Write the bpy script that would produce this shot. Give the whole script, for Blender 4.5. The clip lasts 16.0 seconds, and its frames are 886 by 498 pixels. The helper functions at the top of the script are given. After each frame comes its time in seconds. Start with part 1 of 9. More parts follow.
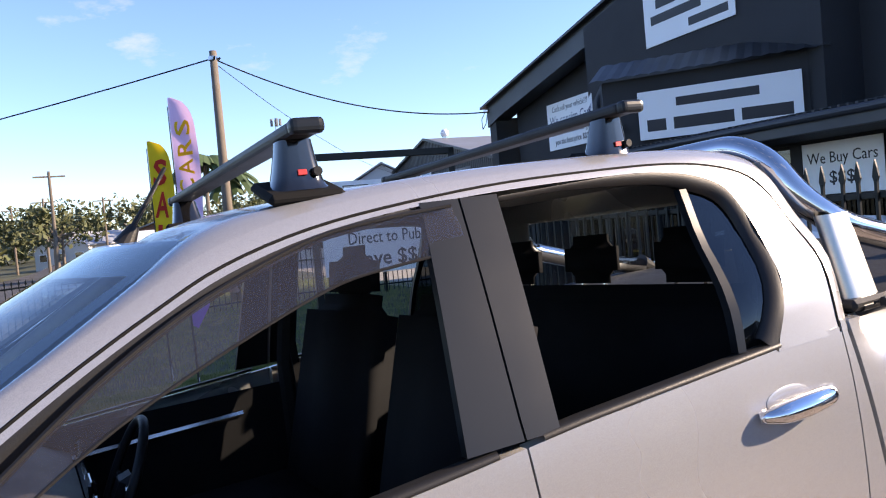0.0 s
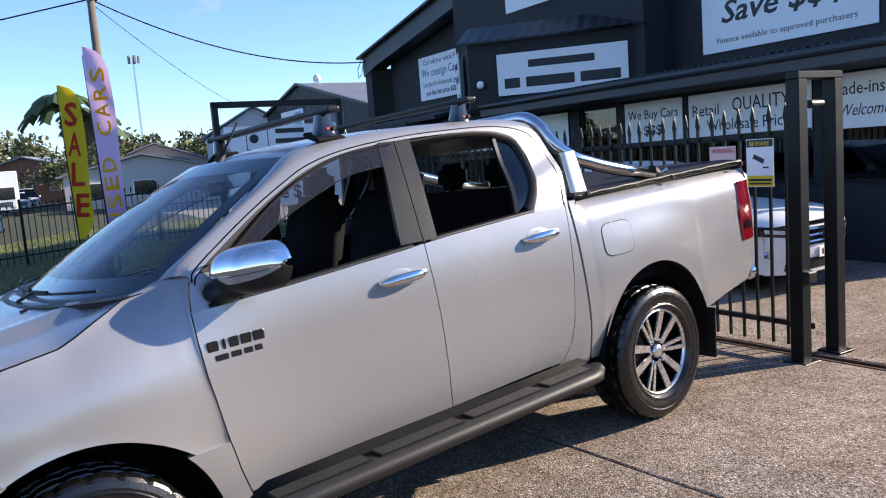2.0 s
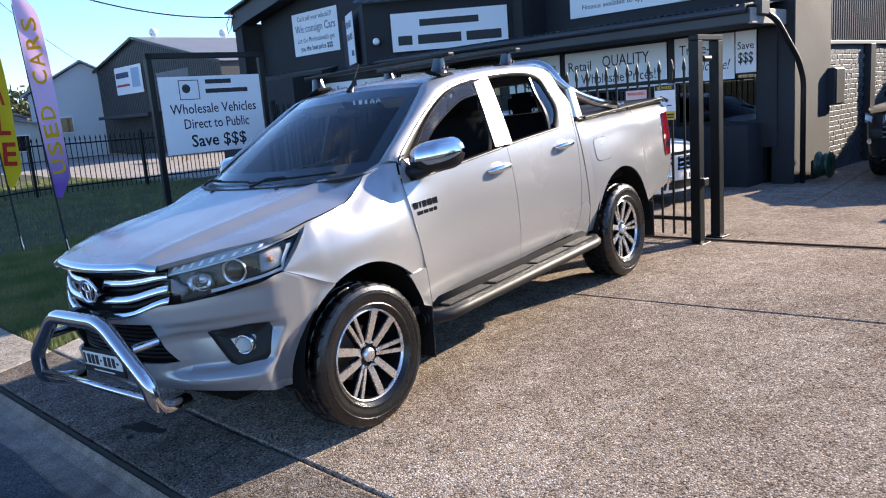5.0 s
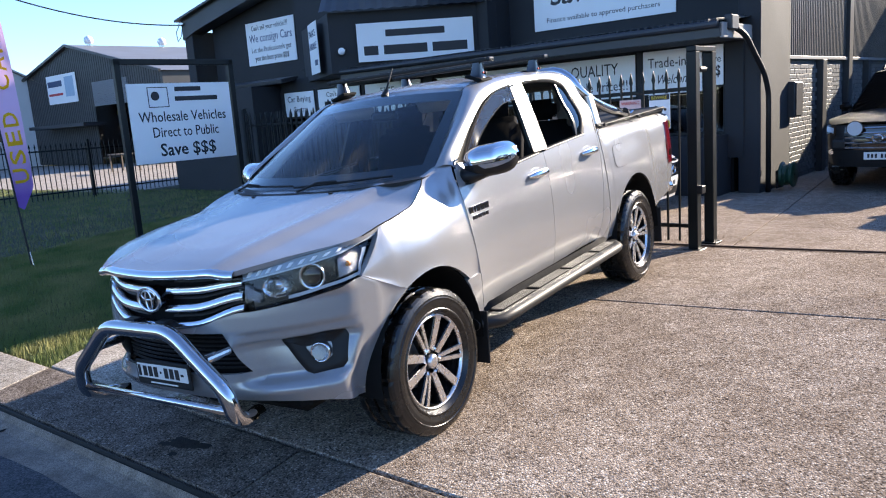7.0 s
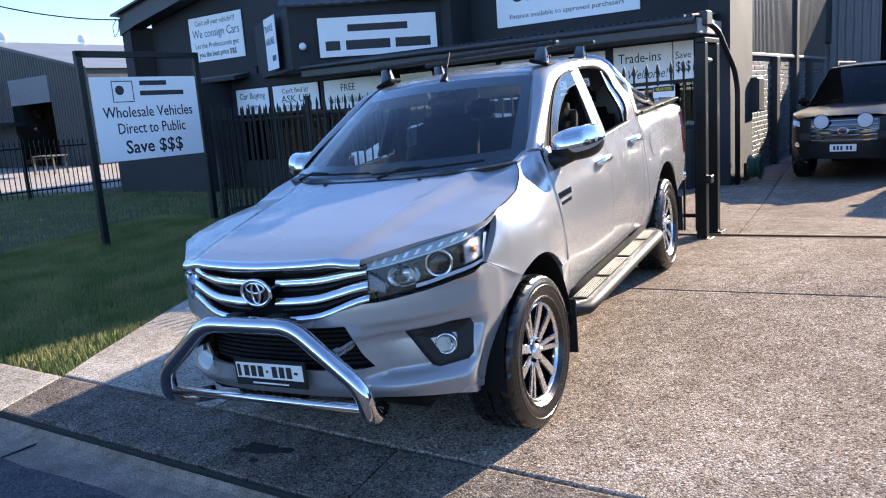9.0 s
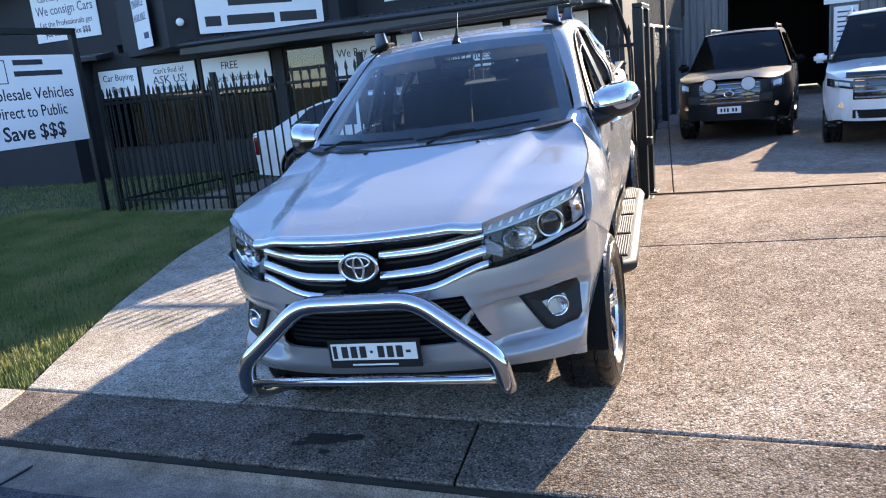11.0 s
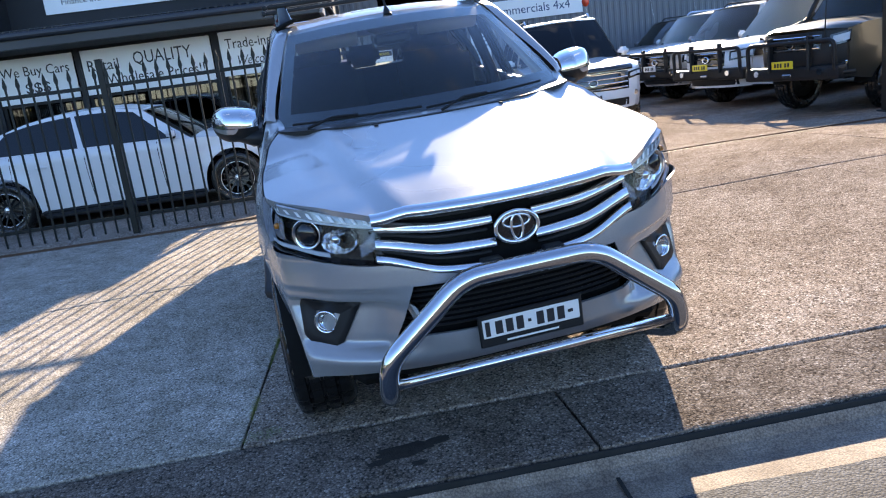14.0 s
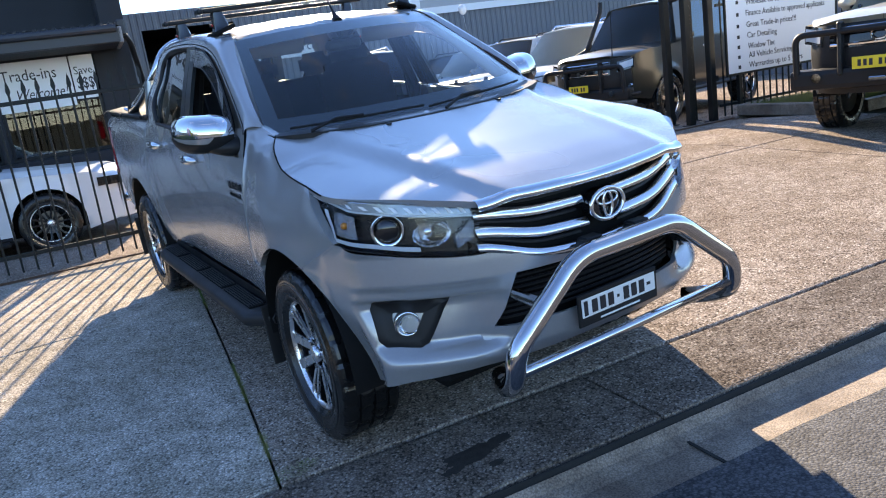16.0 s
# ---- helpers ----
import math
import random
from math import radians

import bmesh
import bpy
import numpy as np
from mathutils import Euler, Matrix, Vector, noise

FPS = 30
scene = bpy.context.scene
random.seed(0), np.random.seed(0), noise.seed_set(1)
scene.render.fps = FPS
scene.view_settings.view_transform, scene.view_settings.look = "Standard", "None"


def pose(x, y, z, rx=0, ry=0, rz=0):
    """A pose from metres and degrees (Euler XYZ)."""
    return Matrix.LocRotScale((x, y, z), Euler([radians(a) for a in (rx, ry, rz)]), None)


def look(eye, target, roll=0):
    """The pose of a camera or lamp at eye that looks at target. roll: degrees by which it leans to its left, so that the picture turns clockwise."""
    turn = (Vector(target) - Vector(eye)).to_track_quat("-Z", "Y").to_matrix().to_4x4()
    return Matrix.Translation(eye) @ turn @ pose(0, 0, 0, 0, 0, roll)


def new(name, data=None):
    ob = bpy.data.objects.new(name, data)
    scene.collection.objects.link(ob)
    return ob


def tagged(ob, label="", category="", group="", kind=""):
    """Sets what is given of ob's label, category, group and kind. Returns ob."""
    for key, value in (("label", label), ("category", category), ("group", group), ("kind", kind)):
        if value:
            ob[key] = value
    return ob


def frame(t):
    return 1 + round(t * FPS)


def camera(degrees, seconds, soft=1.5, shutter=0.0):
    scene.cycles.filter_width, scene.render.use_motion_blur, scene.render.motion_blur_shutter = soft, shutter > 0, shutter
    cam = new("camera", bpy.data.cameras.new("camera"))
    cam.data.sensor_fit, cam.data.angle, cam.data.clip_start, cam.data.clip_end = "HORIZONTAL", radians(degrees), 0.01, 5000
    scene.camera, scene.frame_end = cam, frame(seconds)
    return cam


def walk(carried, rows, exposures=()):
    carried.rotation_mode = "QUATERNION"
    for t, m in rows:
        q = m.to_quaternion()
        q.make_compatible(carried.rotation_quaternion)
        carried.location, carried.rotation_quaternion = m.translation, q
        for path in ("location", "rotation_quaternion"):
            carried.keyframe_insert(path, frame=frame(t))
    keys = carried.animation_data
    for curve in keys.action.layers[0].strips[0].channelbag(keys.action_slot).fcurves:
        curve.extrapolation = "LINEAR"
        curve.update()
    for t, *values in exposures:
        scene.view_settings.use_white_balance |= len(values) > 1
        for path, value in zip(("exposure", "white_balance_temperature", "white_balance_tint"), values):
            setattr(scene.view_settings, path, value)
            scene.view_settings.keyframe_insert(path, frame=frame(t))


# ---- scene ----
cam = camera(60.5, 16.0, soft=1.1)
PATH = [
    (0, (1.911, 0.725, 1.783), (0.161, 1.69, 1.71), -5.1),
    (0.5, (2.326, 0.463, 1.775), (0.631, 1.522, 1.711), -3.6),
    (1, (2.762, 0.234, 1.79), (1.124, 1.379, 1.693), -3.7),
    (1.5, (3.123, -0.175, 1.78), (1.524, 1.015, 1.616), -4.2),
    (2, (3.454, -0.527, 1.739), (1.897, 0.706, 1.498), -4.4),
    (2.5, (3.571, -0.935, 1.711), (2.062, 0.339, 1.39), -4.5),
    (3, (3.653, -1.396, 1.681), (2.199, -0.076, 1.301), -4.4),
    (3.5, (3.731, -1.847, 1.676), (2.339, -0.468, 1.273), -4.4),
    (4, (3.705, -2.251, 1.694), (2.371, -0.818, 1.288), -4.4),
    (4.2, (3.687, -2.366, 1.683), (2.377, -0.908, 1.284), -4.5),
    (6.3, (3.293, -2.983, 1.676), (2.141, -1.388, 1.317), -4.0),
    (6.5, (3.229, -2.98, 1.681), (2.092, -1.374, 1.324), -4.0),
    (7, (3.022, -3.085, 1.674), (1.921, -1.454, 1.318), -4.1),
    (7.5, (2.802, -3.249, 1.676), (1.739, -1.592, 1.327), -4.2),
    (8, (2.583, -3.271, 1.636), (1.555, -1.592, 1.285), -4.1),
    (8.5, (2.377, -3.267, 1.648), (1.392, -1.563, 1.291), -4.0),
    (9, (2.183, -3.416, 1.638), (1.251, -1.685, 1.271), -4.2),
    (9.2, (2.093, -3.489, 1.65), (1.191, -1.744, 1.276), -4.5),
    (11.3, (0.962, -3.689, 1.612), (0.472, -1.806, 1.152), -5.6),
    (11.5, (0.842, -3.674, 1.577), (0.412, -1.777, 1.114), -5.5),
    (12, (0.56, -3.579, 1.572), (0.268, -1.657, 1.1), -5.5),
    (12.5, (0.208, -3.61, 1.558), (0.068, -1.673, 1.078), -5.7),
    (13, (-0.093, -3.632, 1.555), (-0.071, -1.691, 1.072), -6.1),
    (13.5, (-0.411, -3.542, 1.532), (-0.212, -1.611, 1.052), -6.7),
    (14, (-0.804, -3.514, 1.508), (-0.427, -1.609, 1.03), -7.4),
    (14.5, (-1.133, -3.458, 1.514), (-0.589, -1.592, 1.04), -7.9),
    (15, (-1.376, -3.257, 1.48), (-0.665, -1.449, 1.008), -8.1),
    (15.5, (-1.696, -3.131, 1.464), (-0.842, -1.385, 0.994), -8.3),
    (16, (-1.902, -3.021, 1.464), (-0.927, -1.336, 1.005), -8.2),
]
walk(cam, [(t, look(eye, target, roll)) for t, eye, target, roll in PATH], [(0.0, 1.62, 7900, 20), (0.5, 1.36, 7300, 18), (1.5, 1.34, 7050, 15), (4.0, 1.57, 7050, 12), (9.0, 1.92, 7000, 12), (11.5, 2.22, 7650, 12), (12.5, 2.16, 7600, 12), (13.5, 2.07, 7600, 12), (16.0, 2.12, 7950, 11)])

# ---- daylight: low afternoon sun behind the yard, clear sky ----
SUN_EL, SUN_AZ = 23.0, (0.415, 0.91)
world = bpy.data.worlds.new("sky")
scene.world = world
world.use_nodes = True
wn = world.node_tree
sky = wn.nodes.new("ShaderNodeTexSky")
sky.sky_type = "NISHITA"
sky.sun_disc = False
sky.sun_elevation = radians(SUN_EL)
sky.sun_rotation = math.atan2(SUN_AZ[0], SUN_AZ[1])
sky.air_density, sky.dust_density, sky.ozone_density = 1.0, 0.0, 4.5
# a few thin scattered clouds all over the sky
co_ = wn.nodes.new("ShaderNodeTexCoord")
puff, wisp = wn.nodes.new("ShaderNodeTexNoise"), wn.nodes.new("ShaderNodeMapRange")
puff.inputs["Scale"].default_value, puff.inputs["Detail"].default_value, puff.inputs["Roughness"].default_value = 4.2, 7.0, 0.62
wisp.inputs[1].default_value, wisp.inputs[2].default_value, wisp.inputs[3].default_value, wisp.inputs[4].default_value = 0.60, 0.74, 0.0, 0.75
flat_ = wn.nodes.new("ShaderNodeMapping")
flat_.inputs["Scale"].default_value = (1.0, 1.0, 2.6)
wn.links.new(co_.outputs["Generated"], flat_.inputs[0])
wn.links.new(flat_.outputs[0], puff.inputs["Vector"])
wn.links.new(puff.outputs["Fac"], wisp.inputs[0])
cloud_mix = wn.nodes.new("ShaderNodeMix")
cloud_mix.data_type = "RGBA"
cloud_mix.inputs[7].default_value = (3.6, 3.6, 3.8, 1)
wn.links.new(wisp.outputs[0], cloud_mix.inputs[0])
wn.links.new(sky.outputs[0], cloud_mix.inputs[6])
deep = wn.nodes.new("ShaderNodeMix")
deep.data_type, deep.blend_type = "RGBA", "MULTIPLY"
deep.inputs[0].default_value = 1.0
deep.inputs[7].default_value = (0.80, 0.92, 1.14, 1)
wn.links.new(cloud_mix.outputs[2], deep.inputs[6])
wn.links.new(deep.outputs[2], wn.nodes["Background"].inputs[0])
wn.nodes["Background"].inputs[1].default_value = 0.105
sun_data = bpy.data.lights.new("sun", "SUN")
sun_data.energy, sun_data.angle, sun_data.color = 4.3, radians(0.6), (1.0, 0.91, 0.78)
sun = new("sun", sun_data)
el = radians(SUN_EL)
away = Vector((-SUN_AZ[0] * math.cos(el), -SUN_AZ[1] * math.cos(el), -math.sin(el)))
sun.rotation_mode = "QUATERNION"
sun.rotation_quaternion = away.to_track_quat("-Z", "Y")
sun.location = (20, 40, 30)


# ---- building helpers ----
def mesh_of(name, verts, faces, material, smooth=False):
    me = bpy.data.meshes.new(name)
    me.from_pydata([tuple(v) for v in verts], [], faces)
    if material:
        me.materials.append(material)
    if smooth:
        me.polygons.foreach_set("use_smooth", [True] * len(me.polygons))
    me.update()
    return me


def sheet(name, verts, faces, material, parent=None, label="", smooth=False):
    """One mesh object from vertices and faces, under a thing or a part."""
    ob = new(name, mesh_of(name, verts, faces, material, smooth))
    ob.parent = parent
    return tagged(ob, label)


def part(name, bm, material, parent=None, label="", smooth=False):
    """One mesh object from a bmesh, under a thing or a part."""
    me = bpy.data.meshes.new(name)
    bm.to_mesh(me)
    bm.free()
    if material:
        me.materials.append(material)
    if smooth:
        me.polygons.foreach_set("use_smooth", [True] * len(me.polygons))
    ob = new(name, me)
    ob.parent = parent
    return tagged(ob, label)


def thing(name, label, category, group="", m=None, kind=""):
    """An Empty at a thing's base, that parents its parts."""
    ob = new(name)
    ob.empty_display_size = 0.1
    if m is not None:
        ob.matrix_basis = m
    return tagged(ob, label, category, group, kind)


def box(size, at=(0, 0, 0), bevel=0.0, turn=None, bm=None, seg=1):
    """A bevelled box by its size and centre; added to bm if given."""
    b = bmesh.new()
    bmesh.ops.create_cube(b, size=1)
    bmesh.ops.scale(b, vec=size, verts=b.verts)
    if bevel:
        bmesh.ops.bevel(b, geom=b.edges[:], offset=bevel, segments=seg, affect="EDGES", profile=0.6)
    if turn is not None:
        bmesh.ops.transform(b, matrix=turn, verts=b.verts)
    bmesh.ops.translate(b, vec=at, verts=b.verts)
    return b if bm is None else join(bm, b)


def join(bm, b):
    me = bpy.data.meshes.new("tmp")
    b.to_mesh(me)
    b.free()
    bm.from_mesh(me)
    bpy.data.meshes.remove(me)
    return bm


def rod(a, b, r0, r1=None, n=12, bm=None):
    """A round bar from a to b."""
    a, b = Vector(a), Vector(b)
    q = bmesh.new()
    bmesh.ops.create_cone(q, cap_ends=True, segments=n, radius1=r0, radius2=r0 if r1 is None else r1, depth=(b - a).length)
    bmesh.ops.transform(q, matrix=Matrix.Translation((a + b) / 2) @ (b - a).to_track_quat("Z", "Y").to_matrix().to_4x4(), verts=q.verts)
    return q if bm is None else join(bm, q)


def rounded(points, radius, n=5):
    """A polyline with its inner corners rounded off."""
    p = [Vector(q) for q in points]
    out = [p[0]]
    for a, b, c in zip(p, p[1:], p[2:]):
        r = min(radius, (a - b).length * 0.49, (c - b).length * 0.49)
        s, e = b + (a - b).normalized() * r, b + (c - b).normalized() * r
        out += [s.lerp(b, t).lerp(b.lerp(e, t), t) for t in [i / n for i in range(n + 1)]]
    return out + [p[-1]]


def tube(points, radius, n=12, closed=False, bm=None):
    """A tube swept along points; radius a number or one per point."""
    p = [Vector(q) for q in points]
    k = len(p)
    rad = radius if isinstance(radius, (list, tuple)) else [radius] * k
    q = bmesh.new()
    up = None
    rings = []
    for i in range(k):
        a, b = (p[i - 1], p[(i + 1) % k]) if closed else (p[max(i - 1, 0)], p[min(i + 1, k - 1)])
        d = (b - a).normalized()
        if up is None:
            up = d.orthogonal().normalized()
        up = (up - d * up.dot(d)).normalized()
        side = d.cross(up)
        rings.append([q.verts.new(p[i] + (up * math.cos(j * math.tau / n) + side * math.sin(j * math.tau / n)) * rad[i]) for j in range(n)])
    for i in range(k if closed else k - 1):
        a, b = rings[i], rings[(i + 1) % k]
        for j in range(n):
            q.faces.new((a[j], a[(j + 1) % n], b[(j + 1) % n], b[j]))
    if not closed:
        q.faces.new(rings[0][::-1])
        q.faces.new(rings[-1])
    return q if bm is None else join(bm, q)


def prism(outline, depth, bevel=0.0):
    """A flat outline in x, z, standing at y = 0, made depth thick towards +y."""
    b = bmesh.new()
    f = b.faces.new([b.verts.new((x, 0, z)) for x, z in outline])
    f.normal_update()
    if f.normal.y > 0:
        f.normal_flip()
    ext = bmesh.ops.extrude_face_region(b, geom=[f])
    bmesh.ops.translate(b, vec=(0, depth, 0), verts=[v for v in ext["geom"] if isinstance(v, bmesh.types.BMVert)])
    bmesh.ops.recalc_face_normals(b, faces=b.faces)
    if bevel:
        bmesh.ops.bevel(b, geom=b.edges[:], offset=bevel, segments=1, affect="EDGES")
    return b


def lathe(profile, n=48, axis="x"):
    """A ring turned from (radius, across) pairs about the x axis."""
    b = bmesh.new()
    rows = [[b.verts.new((s, r * math.cos(j * math.tau / n), r * math.sin(j * math.tau / n))) for r, s in profile] for j in range(n)]
    for j in range(n):
        a, c = rows[j], rows[(j + 1) % n]
        for i in range(len(profile) - 1):
            b.faces.new((a[i], c[i], c[i + 1], a[i + 1]))
    return b


def writing(text, height, material, parent, m, width=None, name="lettering", label="", lean=0.0, spacing=1.0, bold=0.0):
    """Words as a thin mesh, centred, standing in the x, z plane of m and read from -y. width squeezes them to fit."""
    cu = bpy.data.curves.new(name, "FONT")
    cu.body, cu.size, cu.extrude, cu.align_x, cu.align_y, cu.shear, cu.space_character = text, height * 1.38, 0.0015, "CENTER", "CENTER", lean, spacing
    cu.resolution_u = 2
    cu.offset = bold * height
    tmp = bpy.data.objects.new(name, cu)
    scene.collection.objects.link(tmp)
    bpy.context.view_layer.update()
    me = bpy.data.meshes.new_from_object(tmp.evaluated_get(bpy.context.evaluated_depsgraph_get()))
    bpy.data.objects.remove(tmp)
    bpy.data.curves.remove(cu)
    xs = [v.co.x for v in me.vertices] or [0, 1]
    ys = [v.co.y for v in me.vertices] or [0, 1]
    cx, cy = (min(xs) + max(xs)) / 2, (min(ys) + max(ys)) / 2
    k = width / (max(xs) - min(xs)) if width else 1.0
    me.transform(Matrix.Rotation(radians(90), 4, "X") @ Matrix.Diagonal((k, 1, 1, 1)) @ Matrix.Translation((-cx, -cy, 0)))
    me.materials.clear()
    me.materials.append(material)
    for piece in words_of(me, len(text.split())):
        ob = new(name, piece)
        ob.parent = parent
        ob.matrix_basis = m
        tagged(ob, label)
    return ob


def words_of(me, count):
    """Cuts a line of lettering into a mesh for each word, at the widest gaps along x."""
    if count < 2:
        return [me]
    bm = bmesh.new()
    bm.from_mesh(me)
    bm.verts.ensure_lookup_table()
    spans, seen = [], set()
    for v in bm.verts:
        if v.index in seen:
            continue
        pile, xs = [v], []
        seen.add(v.index)
        while pile:
            q = pile.pop()
            xs.append(q.co.x)
            for e in q.link_edges:
                o = e.other_vert(q)
                if o.index not in seen:
                    seen.add(o.index)
                    pile.append(o)
        spans.append((min(xs), max(xs)))
    spans.sort()
    gaps, reach = [], spans[0][1]
    for lo, hi in spans[1:]:
        gaps.append((lo - reach, (lo + reach) / 2))
        reach = max(reach, hi)
    cuts = [-1e9] + sorted(g[1] for g in sorted(gaps)[-(count - 1):]) + [1e9]
    bm.free()
    out = []
    for lo, hi in zip(cuts, cuts[1:]):
        b = bmesh.new()
        b.from_mesh(me)
        bmesh.ops.delete(b, geom=[f for f in b.faces if not lo < f.calc_center_median().x <= hi], context="FACES")
        piece = bpy.data.meshes.new("word")
        b.to_mesh(piece)
        b.free()
        piece.materials.append(me.materials[0])
        if len(piece.vertices):
            out.append(piece)
    return out


def bar_words(rows, material, parent, m, name="lettering", label=""):
    """Plain bars that stand for writing: rows of (x centre, z centre, width, height)."""
    for x, z, w, h in rows:
        ob = part(name, box((w, 0.003, h), (x, 0, z)), material, parent, label)
        ob.matrix_basis = m
    return ob


def ramp(v, xs, ys):
    return float(np.interp(v, xs, ys))


def flow(points, n=4):
    """A smooth curve through points of any dimension, n steps between each two."""
    p = [tuple(q) for q in points]
    p = [tuple(2 * a - b for a, b in zip(p[0], p[1]))] + p + [tuple(2 * a - b for a, b in zip(p[-1], p[-2]))]
    out = []
    for a, b, c, d in zip(p, p[1:], p[2:], p[3:]):
        for i in range(n):
            t = i / n
            out.append(tuple(0.5 * (2 * q + (r - o) * t + (2 * o - 5 * q + 4 * r - e) * t * t + (3 * q - o - 3 * r + e) * t ** 3) for o, q, r, e in zip(a, b, c, d)))
    return out + [p[-2]]


def smooth_step(t):
    t = min(max(t, 0.0), 1.0)
    return t * t * (3 - 2 * t)


# ---- materials ----
def surf(name, base, rough=0.6, metal=0.0, vary=0.15, scale=4.0, grain=0.1, grain_scale=80.0, coat=0.0, bump=0.1, rough_vary=0.1, tone=None, blotch=False):
    """A painted, cast or woven surface: two scales of colour change, grain relief and uneven gloss."""
    m = bpy.data.materials.new(name)
    m.use_nodes = True
    t = m.node_tree
    b = t.nodes["Principled BSDF"]
    co = t.nodes.new("ShaderNodeTexCoord")
    n1, n2 = t.nodes.new("ShaderNodeTexNoise"), t.nodes.new("ShaderNodeTexNoise")
    for n, s in ((n1, scale), (n2, grain_scale)):
        n.inputs["Scale"].default_value = s
        n.inputs["Detail"].default_value = 4.0
        t.links.new(co.outputs["Object"], n.inputs["Vector"])
    mix = t.nodes.new("ShaderNodeMix")
    mix.data_type = "RGBA"
    tone = tone or tuple(c * (1 - vary) for c in base)
    mix.inputs[6].default_value = (*base, 1)
    mix.inputs[7].default_value = (*tone, 1)
    if blotch:
        wide = t.nodes.new("ShaderNodeMapRange")
        wide.inputs[1].default_value, wide.inputs[2].default_value = 0.36, 0.64
        t.links.new(n1.outputs["Fac"], wide.inputs[0])
        t.links.new(wide.outputs[0], mix.inputs[0])
    else:
        t.links.new(n1.outputs["Fac"], mix.inputs[0])
    mul = t.nodes.new("ShaderNodeMix")
    mul.data_type, mul.blend_type = "RGBA", "MULTIPLY"
    mul.inputs[0].default_value = grain
    t.links.new(mix.outputs[2], mul.inputs[6])
    t.links.new(n2.outputs["Fac"], mul.inputs[7])
    t.links.new(mul.outputs[2], b.inputs["Base Color"])
    rr = t.nodes.new("ShaderNodeMapRange")
    rr.inputs[3].default_value, rr.inputs[4].default_value = max(rough - rough_vary, 0.02), min(rough + rough_vary, 1)
    t.links.new(n1.outputs["Fac"], rr.inputs[0])
    t.links.new(rr.outputs[0], b.inputs["Roughness"])
    b.inputs["Metallic"].default_value = metal
    b.inputs["Coat Weight"].default_value = coat
    b.inputs["Coat Roughness"].default_value = 0.03
    if bump:
        bp = t.nodes.new("ShaderNodeBump")
        bp.inputs["Strength"].default_value = bump
        bp.inputs["Distance"].default_value = 0.01
        t.links.new(n2.outputs["Fac"], bp.inputs["Height"])
        t.links.new(bp.outputs[0], b.inputs["Normal"])
    return m


def clear(name, tint=(0.9, 0.95, 0.95), gloss=1.0, rough=0.0, ior=1.5):
    """Thin glass: what is behind shows through, tinted; reflection by angle."""
    m = bpy.data.materials.new(name)
    m.use_nodes = True
    t = m.node_tree
    t.nodes.remove(t.nodes["Principled BSDF"])
    out = t.nodes["Material Output"]
    tr, gl, mx, fr, pw, sc = (t.nodes.new("ShaderNode" + k) for k in ("BsdfTransparent", "BsdfGlossy", "MixShader", "LayerWeight", "Math", "MapRange"))
    tr.inputs[0].default_value = (*tint, 1)
    gl.inputs[0].default_value = (gloss, gloss, gloss, 1)
    gl.inputs["Roughness"].default_value = rough
    # gloss rises towards the edge, the same from either side of the pane
    fr.inputs["Blend"].default_value = 0.5
    pw.operation = "POWER"
    pw.inputs[1].default_value = 4.5
    t.links.new(fr.outputs["Facing"], pw.inputs[0])
    sc.inputs[3].default_value, sc.inputs[4].default_value = ((ior - 1) / (ior + 1)) ** 2, 1.0
    t.links.new(pw.outputs[0], sc.inputs[0])
    t.links.new(sc.outputs[0], mx.inputs[0])
    t.links.new(tr.outputs[0], mx.inputs[1])
    t.links.new(gl.outputs[0], mx.inputs[2])
    t.links.new(mx.outputs[0], out.inputs[0])
    return m


def veil(name, tint, film, amount=0.25):
    """Thin tinted plastic that also scatters some of the light that falls on it."""
    m = clear(name, tint, 0.8, 0.05)
    t = m.node_tree
    old = t.nodes["Mix Shader"]
    di, tl, a, b = (t.nodes.new("ShaderNode" + k) for k in ("BsdfDiffuse", "BsdfTranslucent", "MixShader", "MixShader"))
    di.inputs[0].default_value = tl.inputs[0].default_value = (*film, 1)
    a.inputs[0].default_value, b.inputs[0].default_value = 0.5, amount
    t.links.new(di.outputs[0], a.inputs[1])
    t.links.new(tl.outputs[0], a.inputs[2])
    t.links.new(old.outputs[0], b.inputs[1])
    t.links.new(a.outputs[0], b.inputs[2])
    t.links.new(b.outputs[0], t.nodes["Material Output"].inputs[0])
    return m


